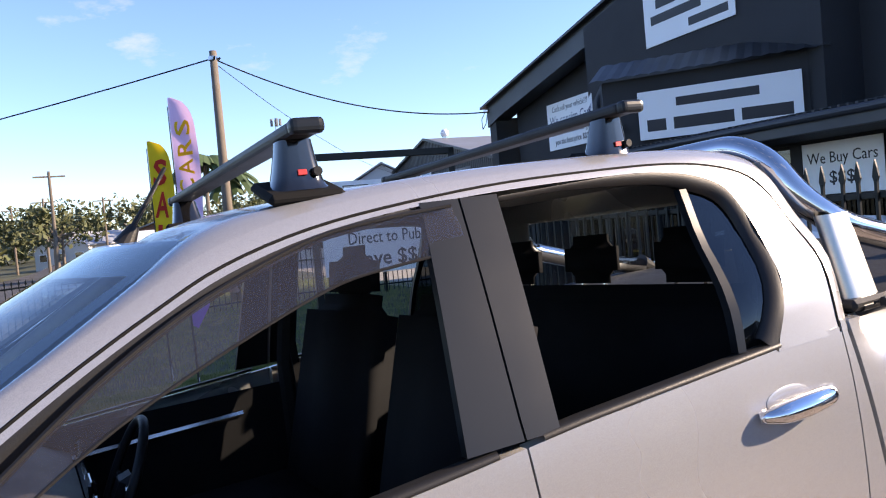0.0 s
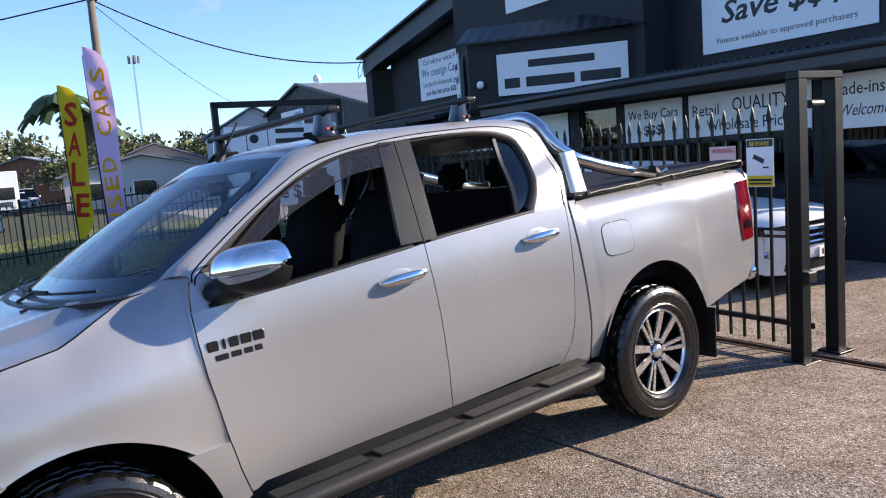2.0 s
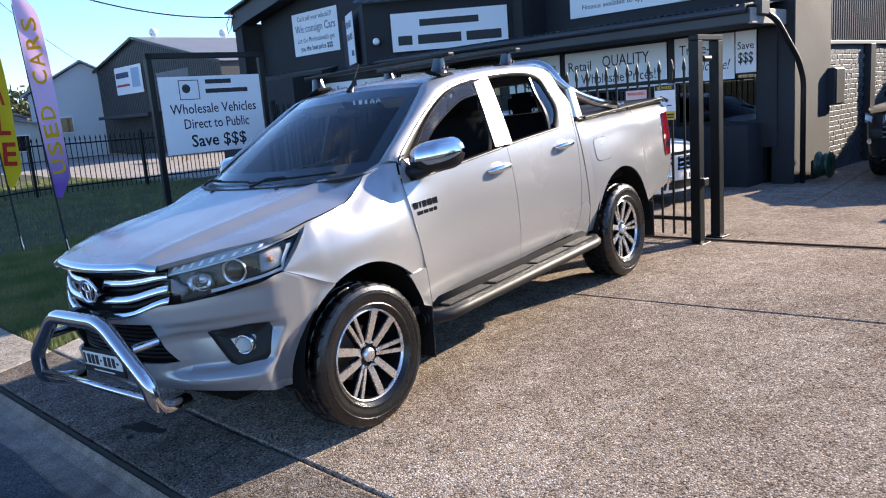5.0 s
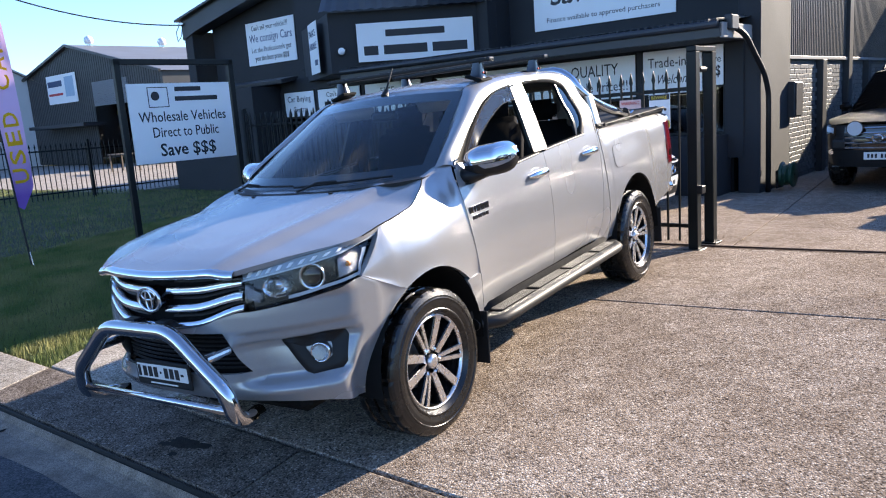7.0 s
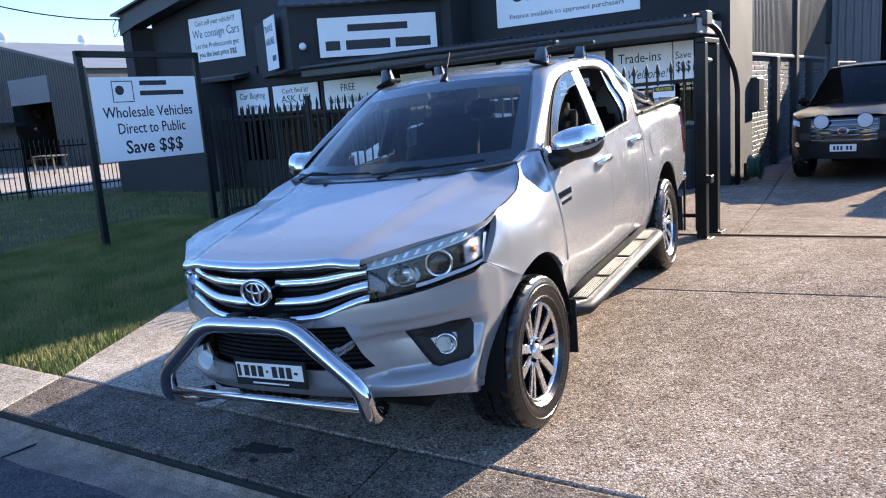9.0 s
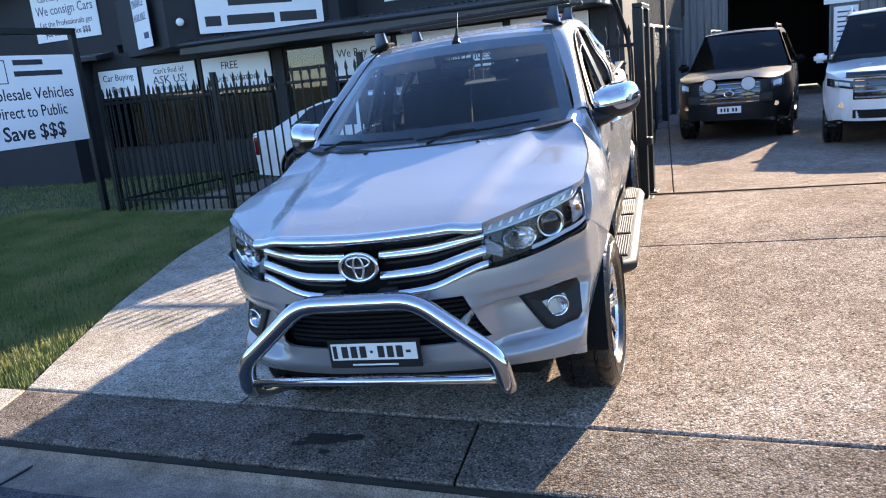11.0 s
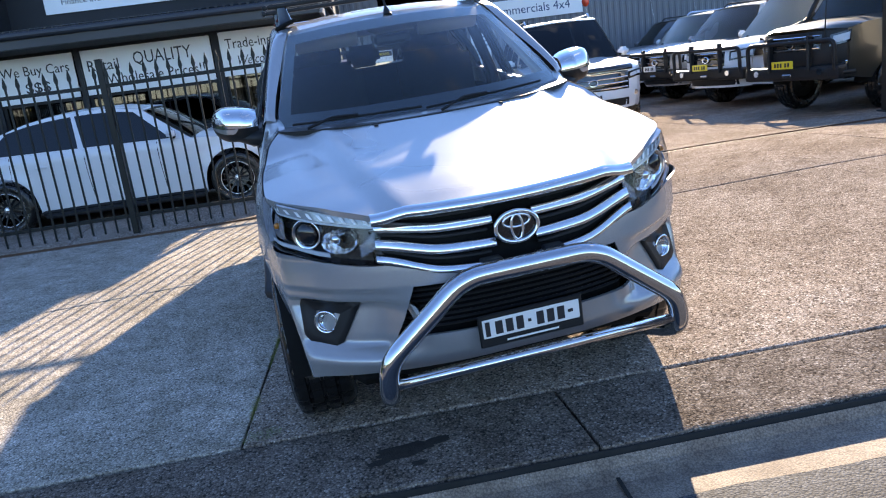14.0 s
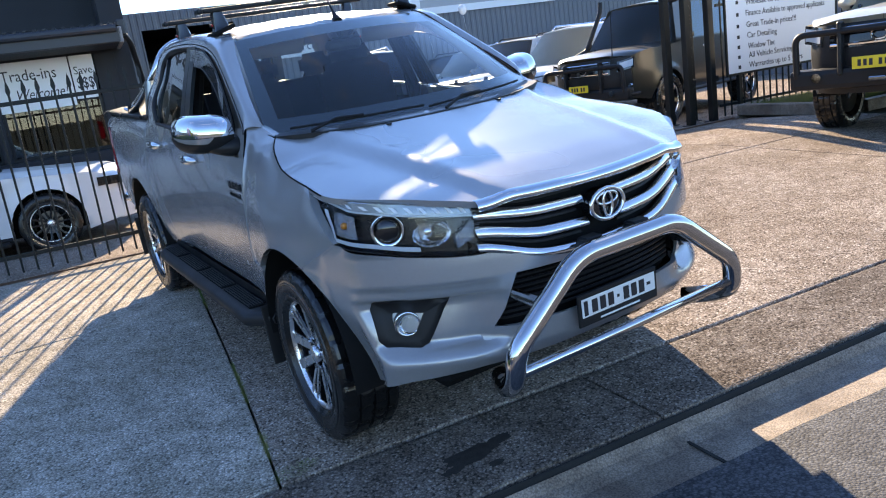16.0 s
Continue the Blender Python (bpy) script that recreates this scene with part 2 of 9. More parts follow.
def pebbles(name, colours, size, rough=0.8, stain=(0.5, 0.47, 0.44), relief=0.5):
    """Exposed aggregate or asphalt: packed stones of mixed colour with stains and worn patches."""
    m = bpy.data.materials.new(name)
    m.use_nodes = True
    t = m.node_tree
    b = t.nodes["Principled BSDF"]
    co = t.nodes.new("ShaderNodeNewGeometry")
    vo = t.nodes.new("ShaderNodeTexVoronoi")
    vo.inputs["Scale"].default_value = 1 / size
    t.links.new(co.outputs["Position"], vo.inputs["Vector"])
    cr = t.nodes.new("ShaderNodeValToRGB")
    cr.color_ramp.interpolation = "LINEAR"
    e = cr.color_ramp.elements
    e[0].position, e[0].color = 0.0, (*colours[0], 1)
    e[1].position, e[1].color = 1.0, (*colours[-1], 1)
    for i, c in enumerate(colours[1:-1], 1):
        e.new(i / (len(colours) - 1)).color = (*c, 1)
    sp = t.nodes.new("ShaderNodeSeparateColor")
    t.links.new(vo.outputs["Color"], sp.inputs[0])
    t.links.new(sp.outputs[0], cr.inputs[0])
    gap = t.nodes.new("ShaderNodeMapRange")
    gap.inputs[1].default_value, gap.inputs[2].default_value, gap.inputs[3].default_value, gap.inputs[4].default_value = 0.35, 0.75, 1.0, 0.55
    t.links.new(vo.outputs["Distance"], gap.inputs[0])
    m1 = t.nodes.new("ShaderNodeMix")
    m1.data_type, m1.blend_type = "RGBA", "MULTIPLY"
    m1.inputs[0].default_value = 1.0
    t.links.new(cr.outputs[0], m1.inputs[6])
    t.links.new(gap.outputs[0], m1.inputs[7])
    n1, n2 = t.nodes.new("ShaderNodeTexNoise"), t.nodes.new("ShaderNodeTexNoise")
    for n, s in ((n1, 0.9), (n2, 7.0)):
        n.inputs["Scale"].default_value = s
        n.inputs["Detail"].default_value = 6.0
        n.inputs["Roughness"].default_value = 0.65
        t.links.new(co.outputs["Position"], n.inputs["Vector"])
    ad = t.nodes.new("ShaderNodeMath")
    ad.operation = "MULTIPLY"
    t.links.new(n1.outputs["Fac"], ad.inputs[0])
    t.links.new(n2.outputs["Fac"], ad.inputs[1])
    mr = t.nodes.new("ShaderNodeMapRange")
    mr.inputs[1].default_value, mr.inputs[2].default_value = 0.15, 0.36
    t.links.new(ad.outputs[0], mr.inputs[0])
    st = t.nodes.new("ShaderNodeMix")
    st.data_type = "RGBA"
    st.inputs[6].default_value = (*stain, 1)
    st.inputs[7].default_value = (1, 1, 1, 1)
    t.links.new(mr.outputs[0], st.inputs[0])
    m2 = t.nodes.new("ShaderNodeMix")
    m2.data_type, m2.blend_type = "RGBA", "MULTIPLY"
    m2.inputs[0].default_value = 1.0
    t.links.new(m1.outputs[2], m2.inputs[6])
    t.links.new(st.outputs[2], m2.inputs[7])
    t.links.new(m2.outputs[2], b.inputs["Base Color"])
    b.inputs["Roughness"].default_value = rough
    bp = t.nodes.new("ShaderNodeBump")
    bp.inputs["Strength"].default_value = relief
    bp.inputs["Distance"].default_value = size * 0.5
    bp.invert = True
    t.links.new(vo.outputs["Distance"], bp.inputs["Height"])
    t.links.new(bp.outputs[0], b.inputs["Normal"])
    return m


def metal_paint(name, base, flake=0.35, rough=0.32):
    """Metallic car paint: flakes under a clear coat."""
    m = bpy.data.materials.new(name)
    m.use_nodes = True
    t = m.node_tree
    b = t.nodes["Principled BSDF"]
    co = t.nodes.new("ShaderNodeTexCoord")
    vo = t.nodes.new("ShaderNodeTexVoronoi")
    vo.inputs["Scale"].default_value = 900
    n1 = t.nodes.new("ShaderNodeTexNoise")
    n1.inputs["Scale"].default_value = 1.7
    t.links.new(co.outputs["Object"], vo.inputs["Vector"])
    t.links.new(co.outputs["Object"], n1.inputs["Vector"])
    mx = t.nodes.new("ShaderNodeMix")
    mx.data_type = "RGBA"
    mx.inputs[6].default_value = (*[c * (1 - flake) for c in base], 1)
    mx.inputs[7].default_value = (*[min(c * (1 + flake * 0.6), 1) for c in base], 1)
    sp = t.nodes.new("ShaderNodeSeparateColor")
    t.links.new(vo.outputs["Color"], sp.inputs[0])
    t.links.new(sp.outputs[0], mx.inputs[0])
    t.links.new(mx.outputs[2], b.inputs["Base Color"])
    rr = t.nodes.new("ShaderNodeMapRange")
    rr.inputs[3].default_value, rr.inputs[4].default_value = rough - 0.04, rough + 0.06
    t.links.new(n1.outputs["Fac"], rr.inputs[0])
    t.links.new(rr.outputs[0], b.inputs["Roughness"])
    b.inputs["Metallic"].default_value = 0.75
    b.inputs["Coat Weight"].default_value = 0.5
    b.inputs["Coat Roughness"].default_value = 0.06
    return m


SILVER = metal_paint("silver_paint", (0.345, 0.346, 0.352), rough=0.25, flake=0.14)
SILVER.node_tree.nodes["Principled BSDF"].inputs["Metallic"].default_value = 0.46
SILVER.node_tree.nodes["Principled BSDF"].inputs["Coat Weight"].default_value = 0.3
SILVER.node_tree.nodes["Principled BSDF"].inputs["Coat Roughness"].default_value = 0.03


def dull(m, amount):
    """Less mirror-like gloss."""
    m.node_tree.nodes["Principled BSDF"].inputs["Specular IOR Level"].default_value = amount
    return m


CHROME = surf("chrome", (0.78, 0.79, 0.80), 0.06, 1.0, 0.04, 3, 0.02, 200, bump=0.0, rough_vary=0.03)
TUBE = surf("polished_tube", (0.60, 0.60, 0.61), 0.08, 1.0, 0.05, 3, 0.04, 200, bump=0.0, rough_vary=0.04)
STEEL = surf("polished_steel", (0.47, 0.47, 0.47), 0.15, 1.0, 0.06, 3, 0.05, 200, bump=0.0, rough_vary=0.05)
BRUSHED = surf("brushed_steel", (0.56, 0.56, 0.54), 0.38, 1.0, 0.08, 6, 0.12, 220, bump=0.02)
MACHINED = surf("machined_alloy", (0.88, 0.88, 0.89), 0.28, 1.0, 0.08, 20, 0.1, 300, bump=0.02)
BLACK = dull(surf("black_plastic", (0.018, 0.018, 0.019), 0.45, 0, 0.3, 6, 0.3, 240, bump=0.08), 0.25)
GLOSS_BLACK = surf("gloss_black", (0.008, 0.008, 0.009), 0.12, 0, 0.2, 4, 0.1, 200, coat=0.6, bump=0.0)
PILLAR = dull(surf("satin_charcoal_trim", (0.012, 0.015, 0.019), 0.30, 0, 0.15, 5, 0.1, 200, bump=0.0, rough_vary=0.05), 0.22)
RUBBER = dull(surf("tyre_rubber", (0.006, 0.006, 0.006), 0.27, 0, 0.35, 8, 0.4, 160, bump=0.10), 0.65)
DARK = dull(surf("underbody_black", (0.012, 0.012, 0.012), 0.8, 0, 0.3, 6, 0.3, 90, bump=0.1), 0.1)
CLOTH = dull(surf("charcoal_cloth", (0.020, 0.020, 0.022), 0.9, 0, 0.3, 10, 0.5, 400, bump=0.2), 0.06)
VINYL = dull(surf("tonneau_vinyl", (0.016, 0.016, 0.017), 0.6, 0, 0.25, 5, 0.4, 300, bump=0.2), 0.25)
GLASS = clear("window_glass", (0.88, 0.92, 0.91), 0.9, ior=1.65)
SCREEN = clear("windscreen_glass", (0.82, 0.88, 0.87), 0.82, ior=1.58)
LENS = clear("lamp_lens", (0.92, 0.94, 0.96), 0.6, ior=1.4)
SMOKE = veil("smoked_visor", (0.76, 0.73, 0.75), (0.22, 0.20, 0.20), 0.13)
PRIVACY = clear("tinted_glass", (0.06, 0.07, 0.07), 1.0)
RED_LENS = surf("red_lens", (0.20, 0.004, 0.012), 0.12, 0, 0.4, 30, 0.1, 90, coat=1.0, bump=0.0)
AMBER = surf("amber_lens", (0.6, 0.2, 0.02), 0.2, 0, 0.2, 30, 0.1, 90, coat=1.0, bump=0.0)
PLATE_WHITE = surf("number_plate_white", (0.75, 0.75, 0.74), 0.35, 0, 0.06, 9, 0.05, 100, bump=0.0)
PLATE_YELLOW = surf("number_plate_yellow", (0.75, 0.55, 0.03), 0.35, 0, 0.06, 9, 0.05, 100, bump=0.0)
SIGN_WHITE = surf("sign_board_white", (0.84, 0.85, 0.86), 0.45, 0, 0.05, 1.5, 0.04, 60, bump=0.0)
SIGN_INK = surf("sign_ink", (0.012, 0.013, 0.018), 0.5, 0, 0.1, 5, 0.05, 60, bump=0.0)
SIGN_BLUE = surf("sign_ink_blue", (0.02, 0.05, 0.13), 0.5, 0, 0.1, 5, 0.05, 60, bump=0.0)
SIGN_RED = surf("sign_ink_red", (0.55, 0.03, 0.03), 0.5, 0, 0.1, 5, 0.05, 60, bump=0.0)
SIGN_YELLOW = surf("sign_yellow", (0.80, 0.55, 0.02), 0.5, 0, 0.1, 5, 0.05, 60, bump=0.0)
RENDER = surf("charcoal_render", (0.022, 0.024, 0.029), 0.75, 0, 0.25, 0.8, 0.25, 60, bump=0.35)
CLAD = surf("charcoal_steel_cladding", (0.026, 0.028, 0.033), 0.45, 0, 0.2, 0.7, 0.1, 40, bump=0.05)
FENCE = dull(surf("powder_coated_fence", (0.006, 0.009, 0.010), 0.4, 0, 0.25, 3, 0.1, 120, bump=0.02), 0.25)
GREY_CLAD = surf("grey_steel_cladding", (0.17, 0.18, 0.2), 0.5, 0, 0.15, 0.5, 0.1, 40, bump=0.05)
BRICK = surf("painted_grey_brick", (0.14, 0.145, 0.15), 0.5, 0, 0.25, 2.5, 0.25, 90, bump=0.5)
MORTAR = surf("painted_mortar", (0.10, 0.104, 0.108), 0.7, 0, 0.2, 6, 0.3, 150, bump=0.4)
# near-black colour that stands in for the shade inside unlit rooms
SHADE = dull(surf("interior_shade_black", (0.015, 0.015, 0.016), 0.9, 0, 0.3, 2, 0.2, 30, bump=0.0), 0.1)
CONCRETE = dull(pebbles("exposed_aggregate", [(0.10, 0.08, 0.066), (0.36, 0.29, 0.235), (0.50, 0.41, 0.333), (0.27, 0.22, 0.185), (0.76, 0.67, 0.58)], 0.0095, stain=(0.62, 0.59, 0.56), relief=0.6, rough=0.95), 0.0)
CONCRETE_PALE = dull(pebbles("worn_pale_aggregate", [(0.20, 0.175, 0.15), (0.52, 0.455, 0.385), (0.64, 0.565, 0.48), (0.40, 0.355, 0.30), (0.84, 0.77, 0.68)], 0.0095, stain=(0.60, 0.59, 0.55), relief=0.6, rough=0.95), 0.0)
# darker copies of the aggregate: stain, and the truck's shade put into the colour
CONCRETE_STAINED_SHADED = dull(pebbles("stained_shaded_aggregate", [(0.08, 0.066, 0.056), (0.23, 0.19, 0.158), (0.31, 0.255, 0.21), (0.17, 0.14, 0.12), (0.46, 0.40, 0.35)], 0.0095, stain=(0.55, 0.53, 0.51), relief=0.6, rough=0.95), 0.0)
CONCRETE_SHADED = dull(pebbles("shaded_aggregate", [(0.078, 0.064, 0.055), (0.235, 0.193, 0.16), (0.325, 0.268, 0.22), (0.178, 0.147, 0.124), (0.49, 0.43, 0.375)], 0.0095, stain=(0.56, 0.54, 0.52), relief=0.6, rough=0.95), 0.0)
KERB = pebbles("gutter_concrete", [(0.27, 0.213, 0.16), (0.37, 0.29, 0.223), (0.32, 0.262, 0.212)], 0.008, stain=(0.5, 0.45, 0.42), relief=0.25)
ASPHALT = dull(pebbles("road_asphalt", [(0.05, 0.05, 0.054), (0.09, 0.09, 0.096), (0.15, 0.148, 0.15), (0.075, 0.075, 0.08)], 0.011, stain=(0.6, 0.6, 0.62)), 0.2)
SOIL = surf("lawn_soil", (0.035, 0.05, 0.014), 0.95, 0, 0.4, 1.5, 0.5, 40, bump=0.6, tone=(0.06, 0.055, 0.02))
JOINT = surf("joint_grime_kerb_shade", (0.02, 0.019, 0.017), 0.95, 0, 0.3, 5, 0.4, 80, bump=0.3)
TIMBER = surf("weathered_pole_timber", (0.20, 0.165, 0.13), 0.85, 0, 0.35, 2, 0.4, 30, bump=0.4)

# ---- the lie of the land ----
SITE = pose(0, 0, 0, 0, 0, -7)


def at_site(u, v, z=0.0, turn=0.0):
    """A pose in the yard's own grid: u along the street front, v back from it."""
    return SITE @ pose(u, v, z, 0, 0, turn)


def kerb_y(x):
    return -0.915 - 0.115 * x


def lie(x, y):
    """Height of the paved ground."""
    d = y - kerb_y(x)
    base = ramp(d, [0, 0.87, 3.95, 5.6, 9.0, 14], [-0.065, 0.0, 0.122, 0.10, 0.03, 0.0])
    fade = 1 - smooth_step((y - 3.3) / 3.0)
    return base + 0.03 * min(max(x, -4.0), 4.0) * fade


def road_z(x):
    return lie(x, kerb_y(x)) - 0.085


xs = sorted(set([round(-14 + 0.5 * i, 2) for i in range(61)] + [-1500, -700, -350, -180, -100, -60, -40, -28, -20, 20, 28, 40, 70, 140, 400, 1500]))
ys = sorted(set([round(-8 + 0.5 * i, 2) for i in range(64)] + [-1500, -500, -200, -90, -45, -25, -14, 28, 36, 50, 80, 140, 300, 700, 1500]))
gv, gf = [], []
for y in ys:
    for x in xs:
        d = y - kerb_y(min(max(x, -60), 60))
        gv.append((x, y, (lie(x, y) - 0.05) if d > 0.25 else road_z(x) - 0.06))
for j in range(len(ys) - 1):
    for i in range(len(xs) - 1):
        a = j * len(xs) + i
        gf.append((a, a + 1, a + 1 + len(xs), a + len(xs)))
ground = sheet("ground", gv, gf, SOIL, None, smooth=True)
tagged(ground, "bare earth and thin grass beneath the yard", "ground", kind="structure")


def strip(name, x0, x1, steps, edges, material, label, category, zs):
    """A long sheet between several lines that run along x."""
    v, f = [], []
    for i in range(steps + 1):
        x = x0 + (x1 - x0) * i / steps
        for e, z in zip(edges, zs):
            v.append((x, e(x), z(x)))
    k = len(edges)
    for i in range(steps):
        for j in range(k - 1):
            a = i * k + j
            f.append((a, a + k, a + k + 1, a + 1))
    ob = sheet(name, v, f, material, None, smooth=False)
    return tagged(ob, label, category, kind="structure")


def ragged(x):
    return kerb_y(x) - 0.31 + 0.04 * noise.noise((x * 1.3, 3.1, 0)) + 0.02 * noise.noise((x * 6, 1.1, 0))


strip("road", -260, 60, 900, [ragged, lambda x: kerb_y(x) - 3.5, lambda x: kerb_y(x) - 9.0], ASPHALT, "worn dark asphalt road with a ragged edge at the gutter", "road",
      [lambda x: road_z(x) + 0.016, lambda x: road_z(x) + 0.06, lambda x: road_z(x) + 0.0])
strip("gutter", -60, 40, 300, [lambda x: kerb_y(x) - 0.02, lambda x: kerb_y(x) - 0.05, lambda x: kerb_y(x) - 0.12, lambda x: kerb_y(x) - 0.5], KERB, "sun-bleached concrete gutter along the driveway kerb", "gutter",
      [lambda x: lie(x, kerb_y(x)) - 0.03, lambda x: road_z(x) + 0.02, lambda x: road_z(x) - 0.004, lambda x: road_z(x) + 0.008])

for i, gx_ in enumerate((-4.6, -2.2, 0.235, 2.7, 5.2)):
    gj = part("gutter_joint", box((0.016, 0.36, 0.006), (0, 0, 0), 0.001, Matrix.Rotation(radians(-7), 4, "Z")), JOINT)
    gj.location = (gx_, kerb_y(gx_) - 0.27, road_z(gx_) + 0.003)
    tagged(gj, "grimy joint across the concrete gutter", "joint", kind="structure")
# kerb face: grime and the shade under the slab edge in one black strip
strip("kerb_face", -60, 40, 300, [lambda x: kerb_y(x) + 0.004, lambda x: kerb_y(x) - 0.004 - 0.006 * noise.noise((x * 5, 2, 2)), lambda x: kerb_y(x) - 0.018, lambda x: kerb_y(x) - 0.085 - 0.03 * noise.noise((x * 3, 7, 2))], JOINT, "grimy face of the kerb below the driveway, its shade painted black", "kerb",
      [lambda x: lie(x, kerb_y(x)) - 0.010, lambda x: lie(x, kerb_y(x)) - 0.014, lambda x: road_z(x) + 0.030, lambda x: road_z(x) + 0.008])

# ---- the concrete driveway in slabs, joints open between them ----
L0 = lambda y: ramp(y, [-1, -0.06, 1.6, 3.24, 5.56, 7.0], [-2.75, -2.9, -3.5, -3.95, -4.3, -4.45])
L1 = lambda y: ramp(y, [-1, -0.35, 1.03, 3.41, 5.5], [-1.28, -1.21, -0.98, -0.62, -0.35])
L3 = lambda y: ramp(y, [-1, 2.24, 5.0], [4.75, 4.9, 5.05])
A_ = lambda x: -0.385 - 0.125 * x
B_ = lambda x: 2.47 - 0.075 * x
G_ = lambda x: 4.86 - 0.10 * x
far_line = lambda c: (lambda x: c - 0.12 * x)
driveway = thing("driveway", "exposed-aggregate concrete driveway of large slabs with grimy joints", "driveway", kind="structure")


def slab(lo, hi, left, right, gap=0.007, material=CONCRETE, thick=0.075):
    """One slab between two cross lines (functions of x) and two long lines (functions of y)."""
    def corner(line, cross):
        y = 0.0
        for _ in range(12):
            y = cross(line(y))
        return Vector((line(y), y))
    def edge(s, t):
        a, b = corner(left, lo), corner(right, lo)
        c, d = corner(left, hi), corner(right, hi)
        x_lo, x_hi = a.x + (b.x - a.x) * s, c.x + (d.x - c.x) * s
        y_lo, y_hi = lo(x_lo), hi(x_hi)
        y = y_lo + (y_hi - y_lo) * t
        x = left(y) + (right(y) - left(y)) * s
        return x, y
    p00, p11 = edge(0, 0), edge(1, 1)
    wx, wy = max(p11[0] - p00[0], 0.2), max(p11[1] - p00[1], 0.2)
    nx, ny = max(int(wx / 0.35), 2), max(int(wy / 0.35), 2)
    ss = [gap / wx, (gap + 0.006) / wx] + [i / nx for i in range(1, nx)] + [1 - (gap + 0.006) / wx, 1 - gap / wx]
    ts = [gap / wy, (gap + 0.006) / wy] + [i / ny for i in range(1, ny)] + [1 - (gap + 0.006) / wy, 1 - gap / wy]
    v, f = [], []
    for j, t in enumerate(ts):
        for i, s in enumerate(ss):
            x, y = edge(s, t)
            rim = i in (0, len(ss) - 1) or j in (0, len(ts) - 1)
            chip = 0.004 * noise.noise((x * 9, y * 9, 2)) if rim else 0
            v.append((x + chip, y + chip, lie(x, y) - (0.003 if rim else 0)))
    k = len(ss)
    for j in range(len(ts) - 1):
        for i in range(k - 1):
            a = j * k + i
            f.append((a, a + 1, a + 1 + k, a + k))
    loop = [i for i in range(k)] + [j * k + k - 1 for j in range(1, len(ts))] + [(len(ts) - 1) * k + i for i in range(k - 2, -1, -1)] + [j * k for j in range(len(ts) - 2, 0, -1)]
    n0 = len(v)
    v += [(v[i][0], v[i][1], v[i][2] - thick) for i in loop]
    for q in range(len(loop)):
        r = (q + 1) % len(loop)
        f.append((loop[q], n0 + q, n0 + r, loop[r]))
    sheet("slab", v, f, material, driveway)


const = lambda c: (lambda y: c)
kerb_line = lambda x: kerb_y(x)
# kerb slabs before the truck carry its contact shade in their colour
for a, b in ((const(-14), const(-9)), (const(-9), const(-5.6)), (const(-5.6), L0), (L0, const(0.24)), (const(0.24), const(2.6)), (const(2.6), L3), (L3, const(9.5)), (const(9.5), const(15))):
    slab(kerb_line, A_, a, b, material=CONCRETE_PALE if b is L0 or b(0) < -3 else CONCRETE_STAINED_SHADED if b(0) < 2 else CONCRETE_SHADED if b(0) < 3 else CONCRETE)
for lo, hi, cols in ((A_, B_, (L0, L1, L3, const(10.5))), (B_, G_, (L0, L1, L3, const(7.2)))):
    for a, b in zip(cols, cols[1:]):
        slab(lo, hi, a, b, material=CONCRETE_PALE if a is L0 else CONCRETE)
G2_ = lambda x: G_(x) + 0.16
for lo, hi in ((G2_, far_line(9.2)), (far_line(9.2), far_line(14.0)), (far_line(14.0), far_line(24.0))):
    for a, b in ((const(-6.2), const(-3.2)), (const(-3.2), const(1.2)), (const(1.2), const(5.6)), (const(5.6), const(11)), (const(11), const(20))):
        slab(lo, hi, a, b)

# dark drip stains on the kerb strip
STAIN = dull(surf("oil_stain", (0.075, 0.066, 0.058), 0.9, 0, 0.5, 30, 0.4, 120, bump=0.3), 0.05)
for sx, f_, rx, ry in ((-0.50, 0.52, 0.13, 0.050), (-0.36, 0.46, 0.06, 0.028), (-0.62, 0.62, 0.05, 0.022), (-0.46, 0.72, 0.035, 0.020)):
    cy = A_(sx) + (kerb_y(sx) - A_(sx)) * f_
    v = [(sx, cy, lie(sx, cy) + 0.004)]
    for i in range(28):
        a = i * math.tau / 28
        r = 1 + 0.45 * noise.noise((math.cos(a) * 2 + sx * 9, math.sin(a) * 2, 3))
        x, y = sx + rx * r * math.cos(a), cy + ry * r * math.sin(a)
        v.append((x, y, lie(x, y) + 0.003))
    sheet("oil_stain", v, [(0, i + 1, (i + 1) % 28 + 1) for i in range(28)], STAIN, driveway)

# sunken steel track of the sliding gate
track = thing("gate_track", "rusty steel sliding-gate track set across the concrete", "gate track", kind="structure")
tv, tf = [], []
for off, w, h in ((0.03, 0.03, 0.0), (0.075, 0.016, 0.014), (0.12, 0.03, 0.0)):
    n0 = len(tv)
    for x in [-4.4 + 0.49 * i for i in range(25)]:
        y, z = G_(x) + off, lie(x, G_(x)) - 0.002 + h
        tv += [(x, y - w / 2, z - 0.03), (x, y - w / 2, z - 0.003), (x, y - w / 2 + 0.003, z), (x, y + w / 2 - 0.003, z), (x, y + w / 2, z - 0.003), (x, y + w / 2, z - 0.03)]
    for i in range(24):
        for q in range(5):
            a = n0 + i * 6 + q
            tf.append((a, a + 6, a + 7, a + 1))
RUST = surf("rusted_steel", (0.09, 0.055, 0.04), 0.7, 0.3, 0.4, 8, 0.4, 80, bump=0.3, tone=(0.16, 0.08, 0.04))
sheet("rail", tv, tf, RUST, track)

# ---- lawn ----
random.seed(4)
GRASS = surf("grass_blade", (0.12, 0.20, 0.04), 0.7, 0, 0.5, 1.7, 0.6, 24, bump=0.0, tone=(0.33, 0.32, 0.11), blotch=True)


